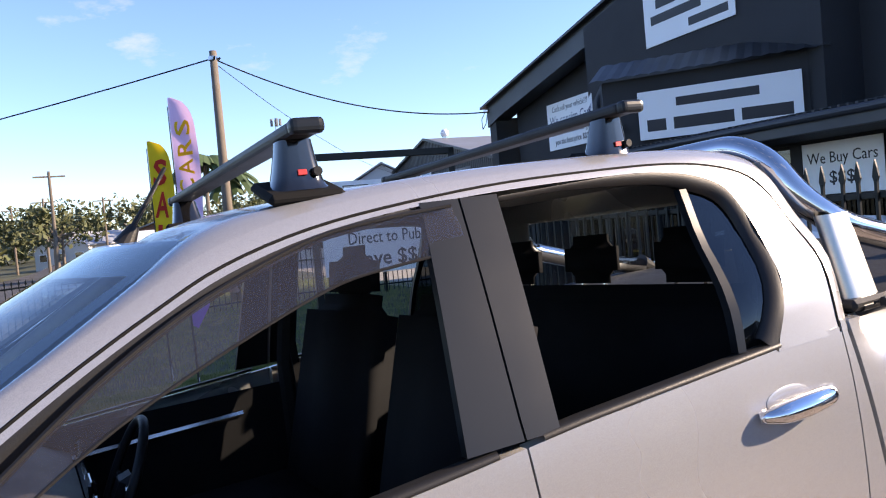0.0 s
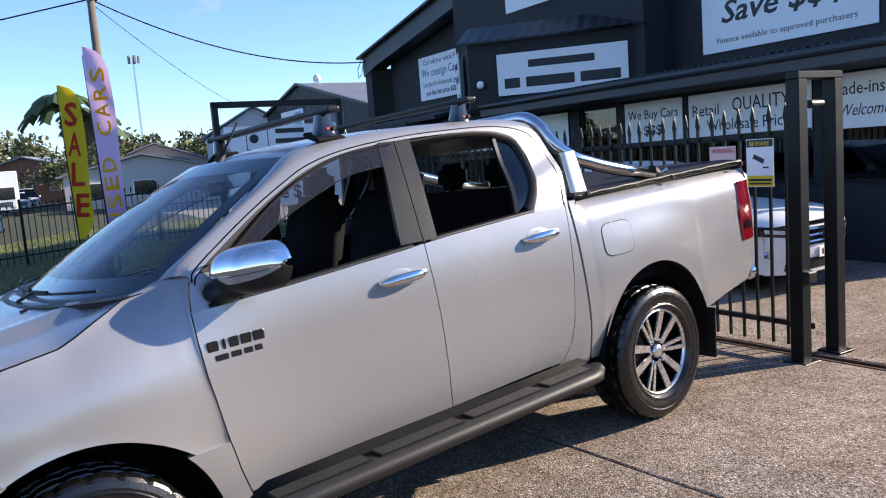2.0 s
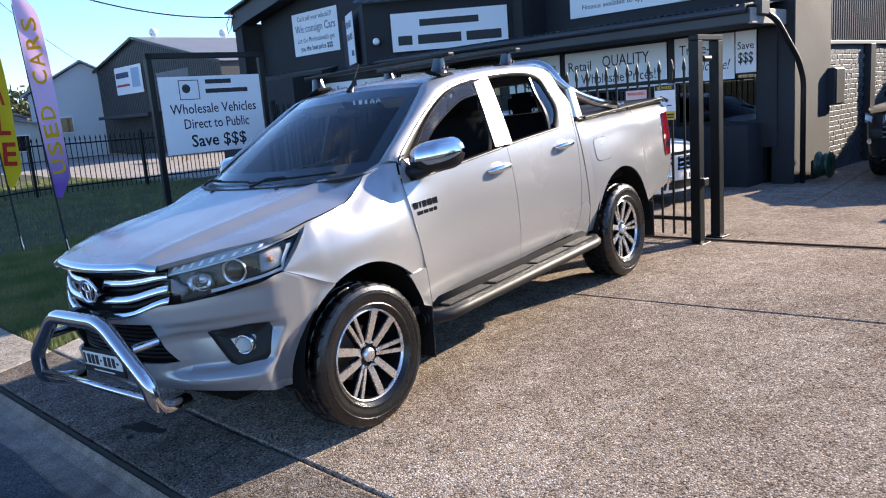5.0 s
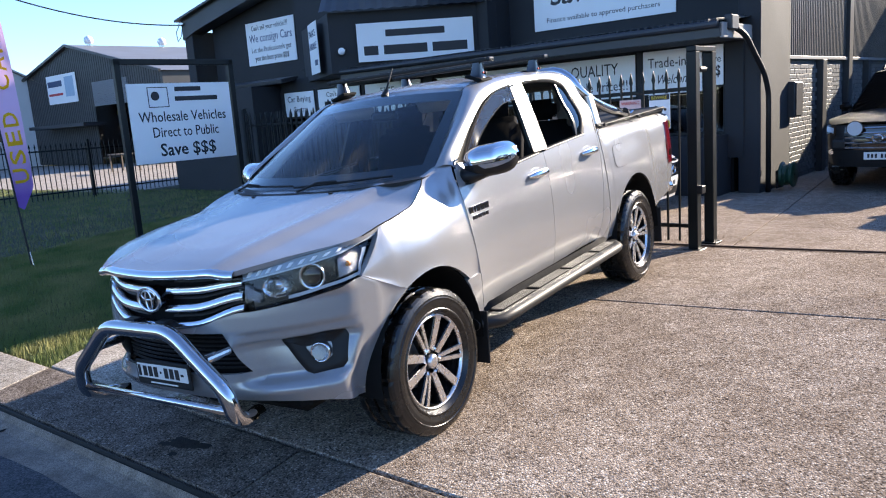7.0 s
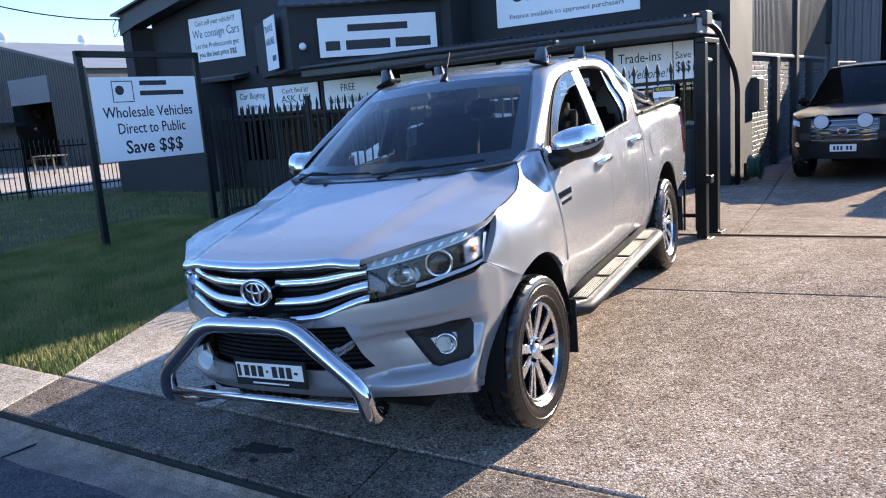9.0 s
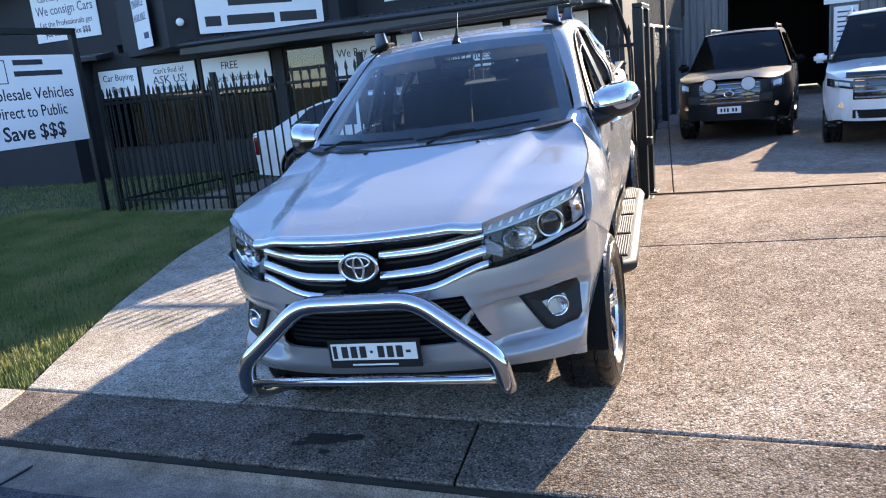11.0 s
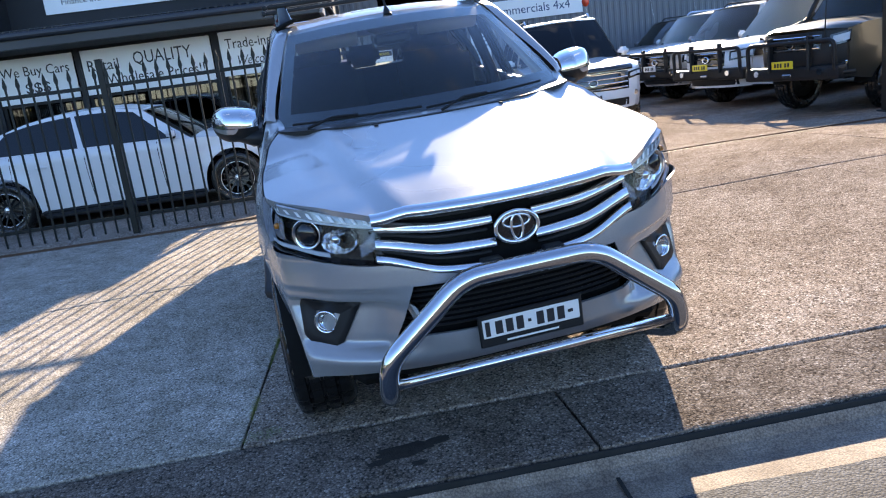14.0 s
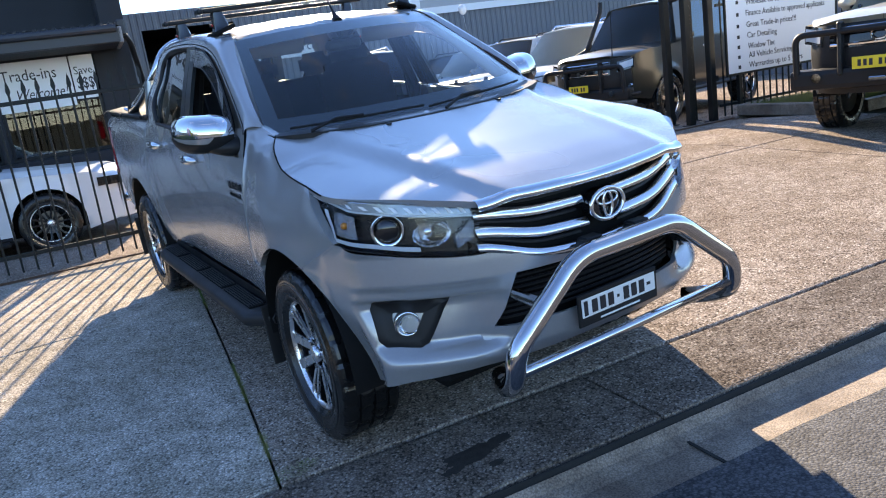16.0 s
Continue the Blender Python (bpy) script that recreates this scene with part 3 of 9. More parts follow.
def lawn_patch(name, test, x0, x1, y0, y1, count, tall, label, seed):
    rng = random.Random(seed)
    v, f = [], []
    while len(f) < count:
        x, y = rng.uniform(x0, x1), rng.uniform(y0, y1)
        if not test(x, y):
            continue
        h = tall * rng.uniform(0.5, 1.3) * (0.75 + 0.5 * noise.noise((x * 1.7, y * 1.7, 0)))
        a, lean = rng.uniform(0, math.tau), rng.uniform(0.2, 0.9) * h
        w = rng.uniform(0.003, 0.006)
        dx, dy = math.cos(a), math.sin(a)
        z = lie(x, y) - 0.052
        i = len(v)
        v += [(x - dy * w, y + dx * w, z), (x + dy * w, y - dx * w, z), (x + dx * lean + dy * w * 0.4, y + dy * lean - dx * w * 0.4, z + h + 0.045)]
        f.append((i, i + 1, i + 2))
    ob = sheet(name, v, f, GRASS, None)
    return tagged(ob, label, "grass", kind="stuff")


def on_lawn(x, y):
    return x < L0(y) - 0.03 + 0.06 * noise.noise((x * 4, y * 4, 0)) and y > A_(x) + 0.02


lawn_patch("grass", lambda x, y: on_lawn(x, y) and y < 6.3, -9, -2.6, -0.6, 6.3, 110000, 0.035, "short green mown lawn beside the driveway", 7)
lawn_patch("grass", lambda x, y: on_lawn(x, y) and x < -6.2 and not (x > -9 and y < 6.3), -26, -3, -0.3, 11, 60000, 0.04, "short green mown lawn beside the neighbouring yard", 8)
# weeds in the long joint
lawn_patch("grass", lambda x, y: abs(x - L1(y)) < 0.03 * (0.3 + abs(noise.noise((0, y * 2.3, 4)))) and noise.noise((0, y * 1.7, 9)) > 0.02, -1.4, -0.4, -0.2, 3.6, 1100, 0.022, "moss and weeds growing in the slab joint", 9)


lawn_patch("grass", lambda x, y: math.hypot((x + 1.10) / 0.10, (y + 0.17) / 0.05) < 1 + 0.5 * noise.noise((x * 30, y * 30, 1)), -1.3, -0.9, -0.3, 0.0, 500, 0.022, "tuft of weeds where two slab joints meet", 10)


# ---- boards with writing ----
def board(name, label, w, h, m, texts=(), bars=(), face=SIGN_WHITE, rim=None, category="sign", thick=0.018):
    """A flat sign. texts: (words, x, z, height, width or None, material, lean); bars: (x, z, w, h, material)."""
    ob = thing(name, label, category, m=m)
    part("panel", box((w, thick, h), (0, thick / 2, 0), 0.003), face, ob)
    if rim:
        b = bmesh.new()
        for sx, sz, cx, cz in ((w + 0.06, 0.03, 0, h / 2 + 0.015), (w + 0.06, 0.03, 0, -h / 2 - 0.015), (0.03, h, w / 2 + 0.015, 0), (0.03, h, -w / 2 - 0.015, 0)):
            box((sx, thick + 0.012, sz), (cx, thick / 2, cz), 0.002, bm=b)
        part("frame", b, rim, ob)
    for words, x, z, th, tw, mt, lean in texts:
        writing(words, th, mt, ob, pose(x, -0.0022, z), tw, lean=lean, bold=0.022 if "$$$" in words else 0.0)
    for x, z, bw, bh, mt in bars:
        bar_words([(0, 0, bw, bh)], mt, ob, pose(x, -0.0022, z), "bar")
    return ob


# ---- the charcoal dealership building ----
def block(name, u0, u1, v0, v1, z0, z1, material, label, category="wall", bevel=0.006):
    ob = part(name, box((u1 - u0, v1 - v0, z1 - z0), (0, 0, 0), bevel), material)
    ob.matrix_basis = at_site((u0 + u1) / 2, (v0 + v1) / 2, (z0 + z1) / 2)
    return tagged(ob, label, category, kind="structure")


def ribbed(name, u0, v0, u1, v1, z0, z1, material, label, pitch=0.12, deep=0.024, top=None):
    """Upright ribbed steel cladding along a line; top(s) may give its own upper edge."""
    a, b = Vector((u0, v0)), Vector((u1, v1))
    d = (b - a).normalized()
    n = Vector((d.y, -d.x))
    length = (b - a).length
    k = max(int(length / pitch), 1)
    v, f = [], []
    for i in range(k):
        for s, o in ((0, 0), (0.2, 0), (0.32, deep), (0.68, deep), (0.8, 0)):
            t = (i + s) / k
            p = a + (b - a) * t + n * o
            zt = top(t) if top else z1
            v += [(p.x, p.y, z0), (p.x, p.y, zt)]
    v += [(b.x, b.y, z0), (b.x, b.y, top(1) if top else z1)]
    for i in range(len(v) // 2 - 1):
        f.append((2 * i, 2 * i + 2, 2 * i + 3, 2 * i + 1))
    ob = sheet(name, v, f, material)
    ob.matrix_basis = SITE
    return tagged(ob, label, "wall", kind="structure")


SW = 9.85
PANE = clear("shop_window_glass", (0.25, 0.27, 0.27), 1.0, 0.0, 1.6)
block("wall_shop_base", -16.6, -7.45, SW, SW + 0.2, -0.1, 0.62, RENDER, "charcoal rendered wall below the shop windows")
block("wall_shop_base_2", -6.55, -1.2, SW - 0.5, SW + 0.2, -0.1, 0.98, RENDER, "charcoal rendered wall below the shop windows")
block("wall_shop_head", -16.6, -0.95, SW, SW + 0.2, 2.42, 2.75, RENDER, "charcoal wall band above the shop signs")
for i, (u, w) in enumerate(((-12.6, 0.14), (-11.27, 0.09), (-9.62, 0.09), (-7.62, 0.28), (-6.42, 0.2), (-4.96, 0.09), (-2.72, 0.12), (-1.1, 0.3))):
    block("post_%d" % (i + 1), u - w / 2, u + w / 2, SW - 0.03, SW + 0.17, 0.6, 2.42, RENDER, "charcoal window post of the shopfront", "post")
block("wall_shop_left", -16.6, -12.67, SW - 0.9, SW + 0.2, -0.15, 2.6, RENDER, "plain charcoal lower wall of the dealership")
for i, (u0, u1, z0, z1) in enumerate(((-12.53, -11.31, 0.62, 1.8), (-11.22, -9.66, 0.62, 1.8), (-9.57, -7.76, 0.62, 1.75), (-7.48, -6.52, 0.0, 2.42), (-6.32, -5.0, 0.98, 1.68), (-4.91, -2.78, 0.98, 1.68), (-2.66, -1.25, 0.98, 1.8))):
    w = thing("window_%d" % (i + 1), "dark reflective shop window under the signs", "window", m=at_site((u0 + u1) / 2, SW + 0.05, (z0 + z1) / 2), kind="structure")
    part("pane", box((u1 - u0, 0.01, z1 - z0), (0, 0, 0)), PANE, w)
    b = bmesh.new()
    for sx, sz, cx, cz in ((u1 - u0, 0.05, 0, (z1 - z0) / 2 - 0.025), (u1 - u0, 0.05, 0, -(z1 - z0) / 2 + 0.025), (0.045, z1 - z0 - 0.1, (u1 - u0) / 2 - 0.022, 0), (0.045, z1 - z0 - 0.1, -(u1 - u0) / 2 + 0.022, 0)):
        box((sx, 0.06, sz), (cx, 0, cz), 0.004, bm=b)
    if i == 3:
        box((u1 - u0, 0.06, 0.07), (0, 0, 0.78), 0.004, bm=b)
    part("frame", b, BLACK, w)
# room behind the glass, its dimness put into near-black walls, floor and ceiling
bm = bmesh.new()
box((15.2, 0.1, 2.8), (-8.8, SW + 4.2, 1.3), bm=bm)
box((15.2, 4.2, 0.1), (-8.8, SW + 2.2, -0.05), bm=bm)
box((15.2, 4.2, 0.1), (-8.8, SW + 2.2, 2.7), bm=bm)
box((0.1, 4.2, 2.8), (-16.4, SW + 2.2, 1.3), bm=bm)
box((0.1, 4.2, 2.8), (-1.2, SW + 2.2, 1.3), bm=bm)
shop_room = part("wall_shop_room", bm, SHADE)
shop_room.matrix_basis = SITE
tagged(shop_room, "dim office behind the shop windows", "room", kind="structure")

# awning along the shopfront
aw = thing("awning", "charcoal steel awning with a gutter along the shopfront", "awning", kind="structure", m=SITE)
part("fascia", box((8.2, 0.06, 0.2), (-4.95, 8.68, 2.55), 0.01), CLAD, aw)
part("gutter", tube([(-9.05, 8.62, 2.64), (-0.9, 8.62, 2.64)], 0.055, 10), CLAD, aw)
part("soffit", box((8.2, 1.2, 0.03), (-4.95, 9.29, 2.47), 0.004), RENDER, aw)
ribs = bmesh.new()
for i in range(68):
    box((0.045, 2.75, 0.03), (-9.0 + i * 0.12, 10.03, 2.83), 0.006, Matrix.Rotation(radians(5), 4, "X"), ribs)
box((8.2, 2.75, 0.015), (-4.95, 10.03, 2.81), 0, Matrix.Rotation(radians(5), 4, "X"), ribs)
part("roof_sheet", ribs, CLAD, aw)
part("side_fascia", box((0.06, 1.3, 0.22), (-0.86, 9.3, 2.55), 0.01), surf("bleached_fascia", (0.30, 0.29, 0.29), 0.6, 0, 0.2, 3, 0.2, 50), aw)
small_aw = part("awning_left", box((3.2, 0.55, 0.1), (0, 0, 0), 0.012), CLAD)
small_aw.matrix_basis = at_site(-13.6, SW - 0.2, 2.72) @ pose(0, 0, 0, 9, 0, 0)
tagged(small_aw, "narrow charcoal awning over the side windows", "awning", kind="structure")

# upper walls
block("wall_upper_return", -6.75, -6.5, 10.6, 14, 2.6, 6.7, RENDER, "charcoal return wall")
block("pier", -1.05, -0.7, 9.86, 11.38, -0.05, 5.6, RENDER, "rough charcoal rendered pier at the driveway corner", "pier", 0.012)
# prow-shaped bay over the awning
prow = bmesh.new()
ring = [(-8.0, 9.52), (-5.12, 11.62), (-5.6, 13.2), (-9.6, 13.2), (-10.5, 11.37)]
lo = [prow.verts.new((x, y, 2.62)) for x, y in ring]
hi = [prow.verts.new((x, y, 3.86)) for x, y in ring]
prow.faces.new(lo[::-1])
prow.faces.new(hi)
for i in range(5):
    prow.faces.new((lo[i], lo[(i + 1) % 5], hi[(i + 1) % 5], hi[i]))
bay = part("wall_bay", prow, RENDER)
tagged(bay, "charcoal prow-shaped upper bay carrying signs", "wall", kind="structure")
# corrugated skirt roof of the bay, on its street face
d = Vector((2.88, 2.1, 0)).normalized()
nrm = Vector((d.y, -d.x, 0))
v, f = [], []
for i in range(31):
    o = 0.02 if i % 2 else 0.0
    p = Vector((-8.06, 9.34, 3.86)) + d * (i * 3.62 / 30)
    v += [p + nrm * 0.12 + Vector((0, 0, o)), p - nrm * (0.9) + Vector((0, 0, 0.42 + o))]
for i in range(30):
    f.append((2 * i, 2 * i + 2, 2 * i + 3, 2 * i + 1))
skirt = sheet("bay_roof", v, f, CLAD)
tagged(skirt, "ribbed charcoal skirt roof over the bay", "roof", kind="structure")

# gabled hall with a porch recess
gz = lambda u: 5.06 + (u + 18.75) * 0.185
v = [(-18.75, 11.0, gz(-18.75)), (-6.5, 11.0, gz(-6.5)), (-6.5, 11.0, gz(-6.5) - 0.55), (-18.0, 11.0, gz(-18.0) - 0.55), (-18.75, 11.0, gz(-18.75) - 0.62)]
fb = bmesh.new()
f0 = fb.faces.new([fb.verts.new(p) for p in v])
ex = bmesh.ops.extrude_face_region(fb, geom=[f0])
bmesh.ops.translate(fb, vec=(0, 0.5, 0), verts=[q for q in ex["geom"] if isinstance(q, bmesh.types.BMVert)])
bmesh.ops.recalc_face_normals(fb, faces=fb.faces)
gable_fascia = part("gable_fascia", fb, CLAD)
gable_fascia.matrix_basis = SITE
tagged(gable_fascia, "deep charcoal fascia along the gable roofline", "fascia", kind="structure")
gr = lambda u: gz(-7.3) - 0.185 * (u + 7.3)
v = [(-18.9, 10.85, gz(-18.9) + 0.03), (-6.4, 10.85, gz(-6.4) + 0.03), (-6.4, 26, gz(-6.4) + 0.03), (-18.9, 26, gz(-18.9) + 0.03)]
v += [(x, y, z - 0.06) for x, y, z in v]
hall_roof = sheet("hall_roof", v, [(0, 1, 2, 3), (7, 6, 5, 4), (0, 4, 5, 1), (1, 5, 6, 2), (2, 6, 7, 3), (3, 7, 4, 0)], CLAD)
hall_roof.matrix_basis = SITE
tagged(hall_roof, "sloping charcoal steel roof of the hall", "roof", kind="structure")


def wall_under(name, u0, u1, v0, v1, z0, drop, label):
    b = bmesh.new()
    pts = [(u0, z0), (u1, z0), (u1, gz(u1) - drop), (u0, gz(u0) - drop)]
    lo = [b.verts.new((u, v0, z)) for u, z in pts]
    hi = [b.verts.new((u, v1, z)) for u, z in pts]
    b.faces.new(lo)
    b.faces.new(hi[::-1])
    for i in range(4):
        b.faces.new((lo[i], hi[i], hi[(i + 1) % 4], lo[(i + 1) % 4]))
    bmesh.ops.recalc_face_normals(b, faces=b.faces)
    ob = part(name, b, RENDER)
    ob.matrix_basis = SITE
    return tagged(ob, label, "wall", kind="structure")


b = bmesh.new()
lo = [b.verts.new((u, 11.4, z)) for u, z in ((-6.5, 2.6), (-0.8, 2.6), (-0.8, gr(-0.8)), (-6.5, gr(-6.5)))]
hi = [b.verts.new((q.co.x, 26, q.co.z)) for q in lo]
b.faces.new(lo)
b.faces.new(hi[::-1])
for i in range(4):
    b.faces.new((lo[i], hi[i], hi[(i + 1) % 4], lo[(i + 1) % 4]))
bmesh.ops.recalc_face_normals(b, faces=b.faces)
upper = part("wall_upper", b, RENDER)
upper.matrix_basis = SITE
tagged(upper, "charcoal rendered upper wall with a large sign", "wall", kind="structure")
wall_under("wall_gable", -12.75, -6.52, 10.62, 10.8, 3.0, 0.4, "charcoal gable wall above the bay")
wall_under("wall_porch", -18.0, -12.75, 11.6, 11.8, 2.6, 0.3, "charcoal porch wall with a consignment sign")
wall_under("wall_porch_side", -18.72, -18.3, 11.05, 12.2, -0.2, 0.5, "charcoal corner wall of the porch")
block("wall_hall_left", -18.7, -18.5, 12.2, 26, -0.2, 5.0, CLAD, "charcoal side wall of the hall")
block("wall_porch_low", -18.6, -12.7, 11.55, 11.75, -0.2, 2.62, RENDER, "plain charcoal wall under the porch")
block("wall_porch_jamb", -12.9, -12.7, 10.75, 11.6, 2.6, 5.7, RENDER, "charcoal porch reveal")

# side wall along the yard: painted brick below, ribbed steel above
block("wall_side_core", -1.2, -0.83, 11.0, 19.8, -0.05, 2.58, MORTAR, "solid core of the yard-side wall")
ribbed("wall_side_cladding", -0.80, 11.12, -0.80, 19.8, 2.2, 5.9, CLAD, "upright ribbed charcoal cladding above the brickwork", 0.11, 0.03)
block("band_side", -0.8, -0.74, 11.12, 19.8, 2.14, 2.2, surf("pale_flashing", (0.3, 0.3, 0.3), 0.5, 0.4), "pale steel flashing at the foot of the cladding", "trim")
for i, vv in enumerate((13.6, 15.6, 17.4)):
    block("pilaster_%d" % (i + 1), -0.83, -0.70, vv - 0.14, vv + 0.14, -0.05, 5.4 if i == 1 else 2.14, CLAD, "charcoal post against the brick wall", "post")

# writing on the building
INK = SIGN_INK
uz = Vector((2.0, 1.46, 0)).normalized()
m_u = Matrix.Translation((-6.475, 10.55, 3.205)) @ pose(0, -0.035, 0, 0, 0, math.degrees(math.atan2(uz.y, uz.x)))
board("address_sign", "white sign with dark plain lettering on the charcoal bay", 2.46, 0.785, m_u,
      bars=[(0, 0.17, 1.25, 0.14, INK), (-0.95, -0.17, 0.3, 0.19, INK), (-0.22, -0.17, 0.92, 0.19, INK), (0.72, -0.17, 0.74, 0.19, INK)])
board("consignment_sign", "white sign offering to sell vehicles on consignment, on the porch wall", 2.26, 1.23, at_site(-15.1, 11.57, 4.02),
      [("Can't sell your vehicle???", 0, 0.43, 0.15, 1.7, INK, 0), ("We consign Cars", 0, 0.12, 0.24, 2.0, SIGN_BLUE, 0), ("Let the Professionals get", 0, -0.2, 0.15, 1.85, INK, 0), ("you the best price $$$", 0, -0.44, 0.15, 1.6, INK, 0)])
fin = Vector((2.5, -1.85, 0)).normalized()
board("finance_sign", "white sign reading finance available, on the side of the bay", 0.95, 1.1, Matrix.Translation((-8.9, 10.03, 3.25)) @ pose(0, -0.035, 0, 0, 0, math.degrees(math.atan2(fin.y, fin.x))),
      [("FINANCE", -0.05, 0.32, 0.15, 0.7, SIGN_BLUE, 0), ("AVAILABLE", -0.05, 0.05, 0.15, 0.78, SIGN_BLUE, 0)], [(0.2, -0.32, 0.3, 0.12, SIGN_BLUE)])
board("gable_sign", "white sign with a grey emblem on the gable wall", 2.4, 1.75, at_site(-9.36, 10.59, 5.67),
      bars=[(-0.35, -0.12, 0.95, 0.17, INK), (-0.3, -0.4, 1.4, 0.17, INK), (0.55, -0.68, 1.0, 0.15, INK), (0.35, 0.5, 0.5, 0.5, surf("emblem_grey", (0.4, 0.4, 0.42), 0.5))])
board("wholesale_sign", "white sign offering wholesale vehicles direct to the public", 3.12, 1.95, at_site(-4.28, 11.37, 4.16),
      [("Wholesale Vehicles", 0, 0.62, 0.27, 2.75, INK, 0), ("Direct To Public", 0, 0.18, 0.27, 2.3, INK, 0), ("Save $$$", 0, -0.34, 0.38, 2.3, INK, 0.25), ("Finance available to approved purchasers", 0, -0.8, 0.1, 2.5, INK, 0)])
low = SW - 0.034
for nm, lb, u0, u1, z0, z1, tx in (
    ("window_sign", "white shop sign reading car buying centre", -12.5, -11.36, 1.8, 2.4, [("Car Buying", 0, 0.11, 0.15, 0.9, INK, 0), ("Centre", 0, -0.13, 0.15, 0.5, INK, 0)]),
    ("window_sign", "white shop sign reading can't find it, ask us", -11.2, -9.72, 1.8, 2.4, [("Can't find it?", 0, 0.17, 0.12, 0.85, INK, 0), ("ASK US!", 0, -0.02, 0.17, 0.95, INK, 0), ("FREE Vehicle Search", 0, -0.2, 0.08, 0.9, INK, 0)]),
    ("window_sign", "white shop sign offering free vehicle valuations", -9.54, -7.8, 1.76, 2.4, [("FREE", -0.15, 0.14, 0.16, 0.42, INK, 0), ("Vehicle Valuations", -0.1, -0.12, 0.14, 1.35, INK, 0)]),
    ("window_sign", "white shop sign reading we buy cars", -6.3, -5.03, 1.68, 2.4, [("We Buy Cars", 0, 0.12, 0.16, 1.1, INK, 0), ("$$$", 0, -0.14, 0.17, 0.4, INK, 0)]),
    ("window_sign", "long white shop sign about quality at wholesale prices", -4.9, -2.8, 1.68, 2.4, [("Retail", -0.72, 0.1, 0.18, 0.5, INK, 0), ("QUALITY", 0.25, 0.13, 0.21, 0.95, INK, 0), ("Wholesale Prices!!", 0.1, -0.14, 0.18, 1.6, INK, 0)]),
    ("window_sign", "white shop sign welcoming trade-ins", -2.65, -1.62, 1.7, 2.42, [("Trade-ins", -0.05, 0.16, 0.17, 0.75, INK, 0), ("Welcome!", 0.1, -0.12, 0.16, 0.7, INK, 0.35)]),
    ("window_sign", "small white shop sign reading save", -1.6, -1.27, 1.78, 2.42, [("Save", 0, 0.1, 0.12, 0.26, INK, 0), ("$$$", 0, -0.1, 0.17, 0.24, INK, 0)])):
    board(nm, lb, u1 - u0, z1 - z0, at_site((u0 + u1) / 2, low, (z0 + z1) / 2), tx)

# round wall lamp, downpipe, meter box
lamp = thing("wall_lamp", "round white bulkhead lamp on the bay corner", "lamp", m=Matrix.Translation((-7.72, 9.56, 3.06)) @ pose(0, 0, 0, 0, 0, 36))
b = bmesh.new()
bmesh.ops.create_uvsphere(b, u_segments=16, v_segments=10, radius=0.075)
bmesh.ops.scale(b, vec=(1, 0.6, 1), verts=b.verts)
part("globe", b, SIGN_WHITE, lamp, smooth=True)
part("base", rod((0, 0.02, 0), (0, 0.06, 0), 0.09), BLACK, lamp)
pipe = thing("downpipe", "black round downpipe with swan-neck bends on the pier", "downpipe", m=SITE, kind="structure")
part("pipe", tube(rounded([(-0.84, 9.0, 2.62), (-0.72, 9.2, 2.5), (-0.62, 9.8, 1.9), (-0.62, 10.0, 1.6), (-0.62, 10.0, -0.02)], 0.12), 0.042, 12), BLACK, pipe, smooth=True)
part("rainhead", box((0.12, 0.3, 0.22), (-0.82, 8.95, 2.66), 0.02), CLAD, pipe)
meter = thing("meter_box", "charcoal steel meter box on the brick wall", "meter box", m=at_site(-0.66, 11.45, 1.45))
part("body", box((0.16, 0.42, 0.6), (0, 0, 0), 0.015), CLAD, meter)
part("lid", box((0.02, 0.38, 0.56), (0.09, 0, 0), 0.008), CLAD, meter)
reel = thing("hose_reel", "green plastic garden hose reel standing by the wall", "hose reel", m=at_site(-0.42, 10.35, 0.03))
GREENP = surf("green_plastic", (0.01, 0.06, 0.035), 0.4, 0, 0.3, 8, 0.2, 100)
bm = lathe([(0.02, -0.1), (0.2, -0.1), (0.21, -0.08), (0.16, -0.06), (0.15, 0.06), (0.21, 0.08), (0.2, 0.1), (0.02, 0.1)], 24)
bmesh.ops.translate(bm, vec=(0, 0, 0.24), verts=bm.verts)
part("drum", bm, GREENP, reel, smooth=True)
part("hose", tube([(0.06 * math.sin(a * 0.35), 0.17 * math.cos(a), 0.24 + 0.17 * math.sin(a)) for a in [i * 0.3 for i in range(90)]], 0.011, 6), GREENP, reel)
part("stand", box((0.05, 0.3, 0.3), (-0.13, 0, 0.17), 0.015), BLACK, reel)

# ---- the silver dual-cab utility ----
UTE_M = Matrix(((0.999304, -0.000733, -0.037286, 0), (-0.000733, 0.999228, -0.039286, 0), (0.037286, 0.039286, 0.998532, 0), (0, 0, 0, 1)))
ute = thing("pickup_truck", "silver dual-cab pickup truck with roof racks and a chrome nudge bar", "pickup truck", m=UTE_M)


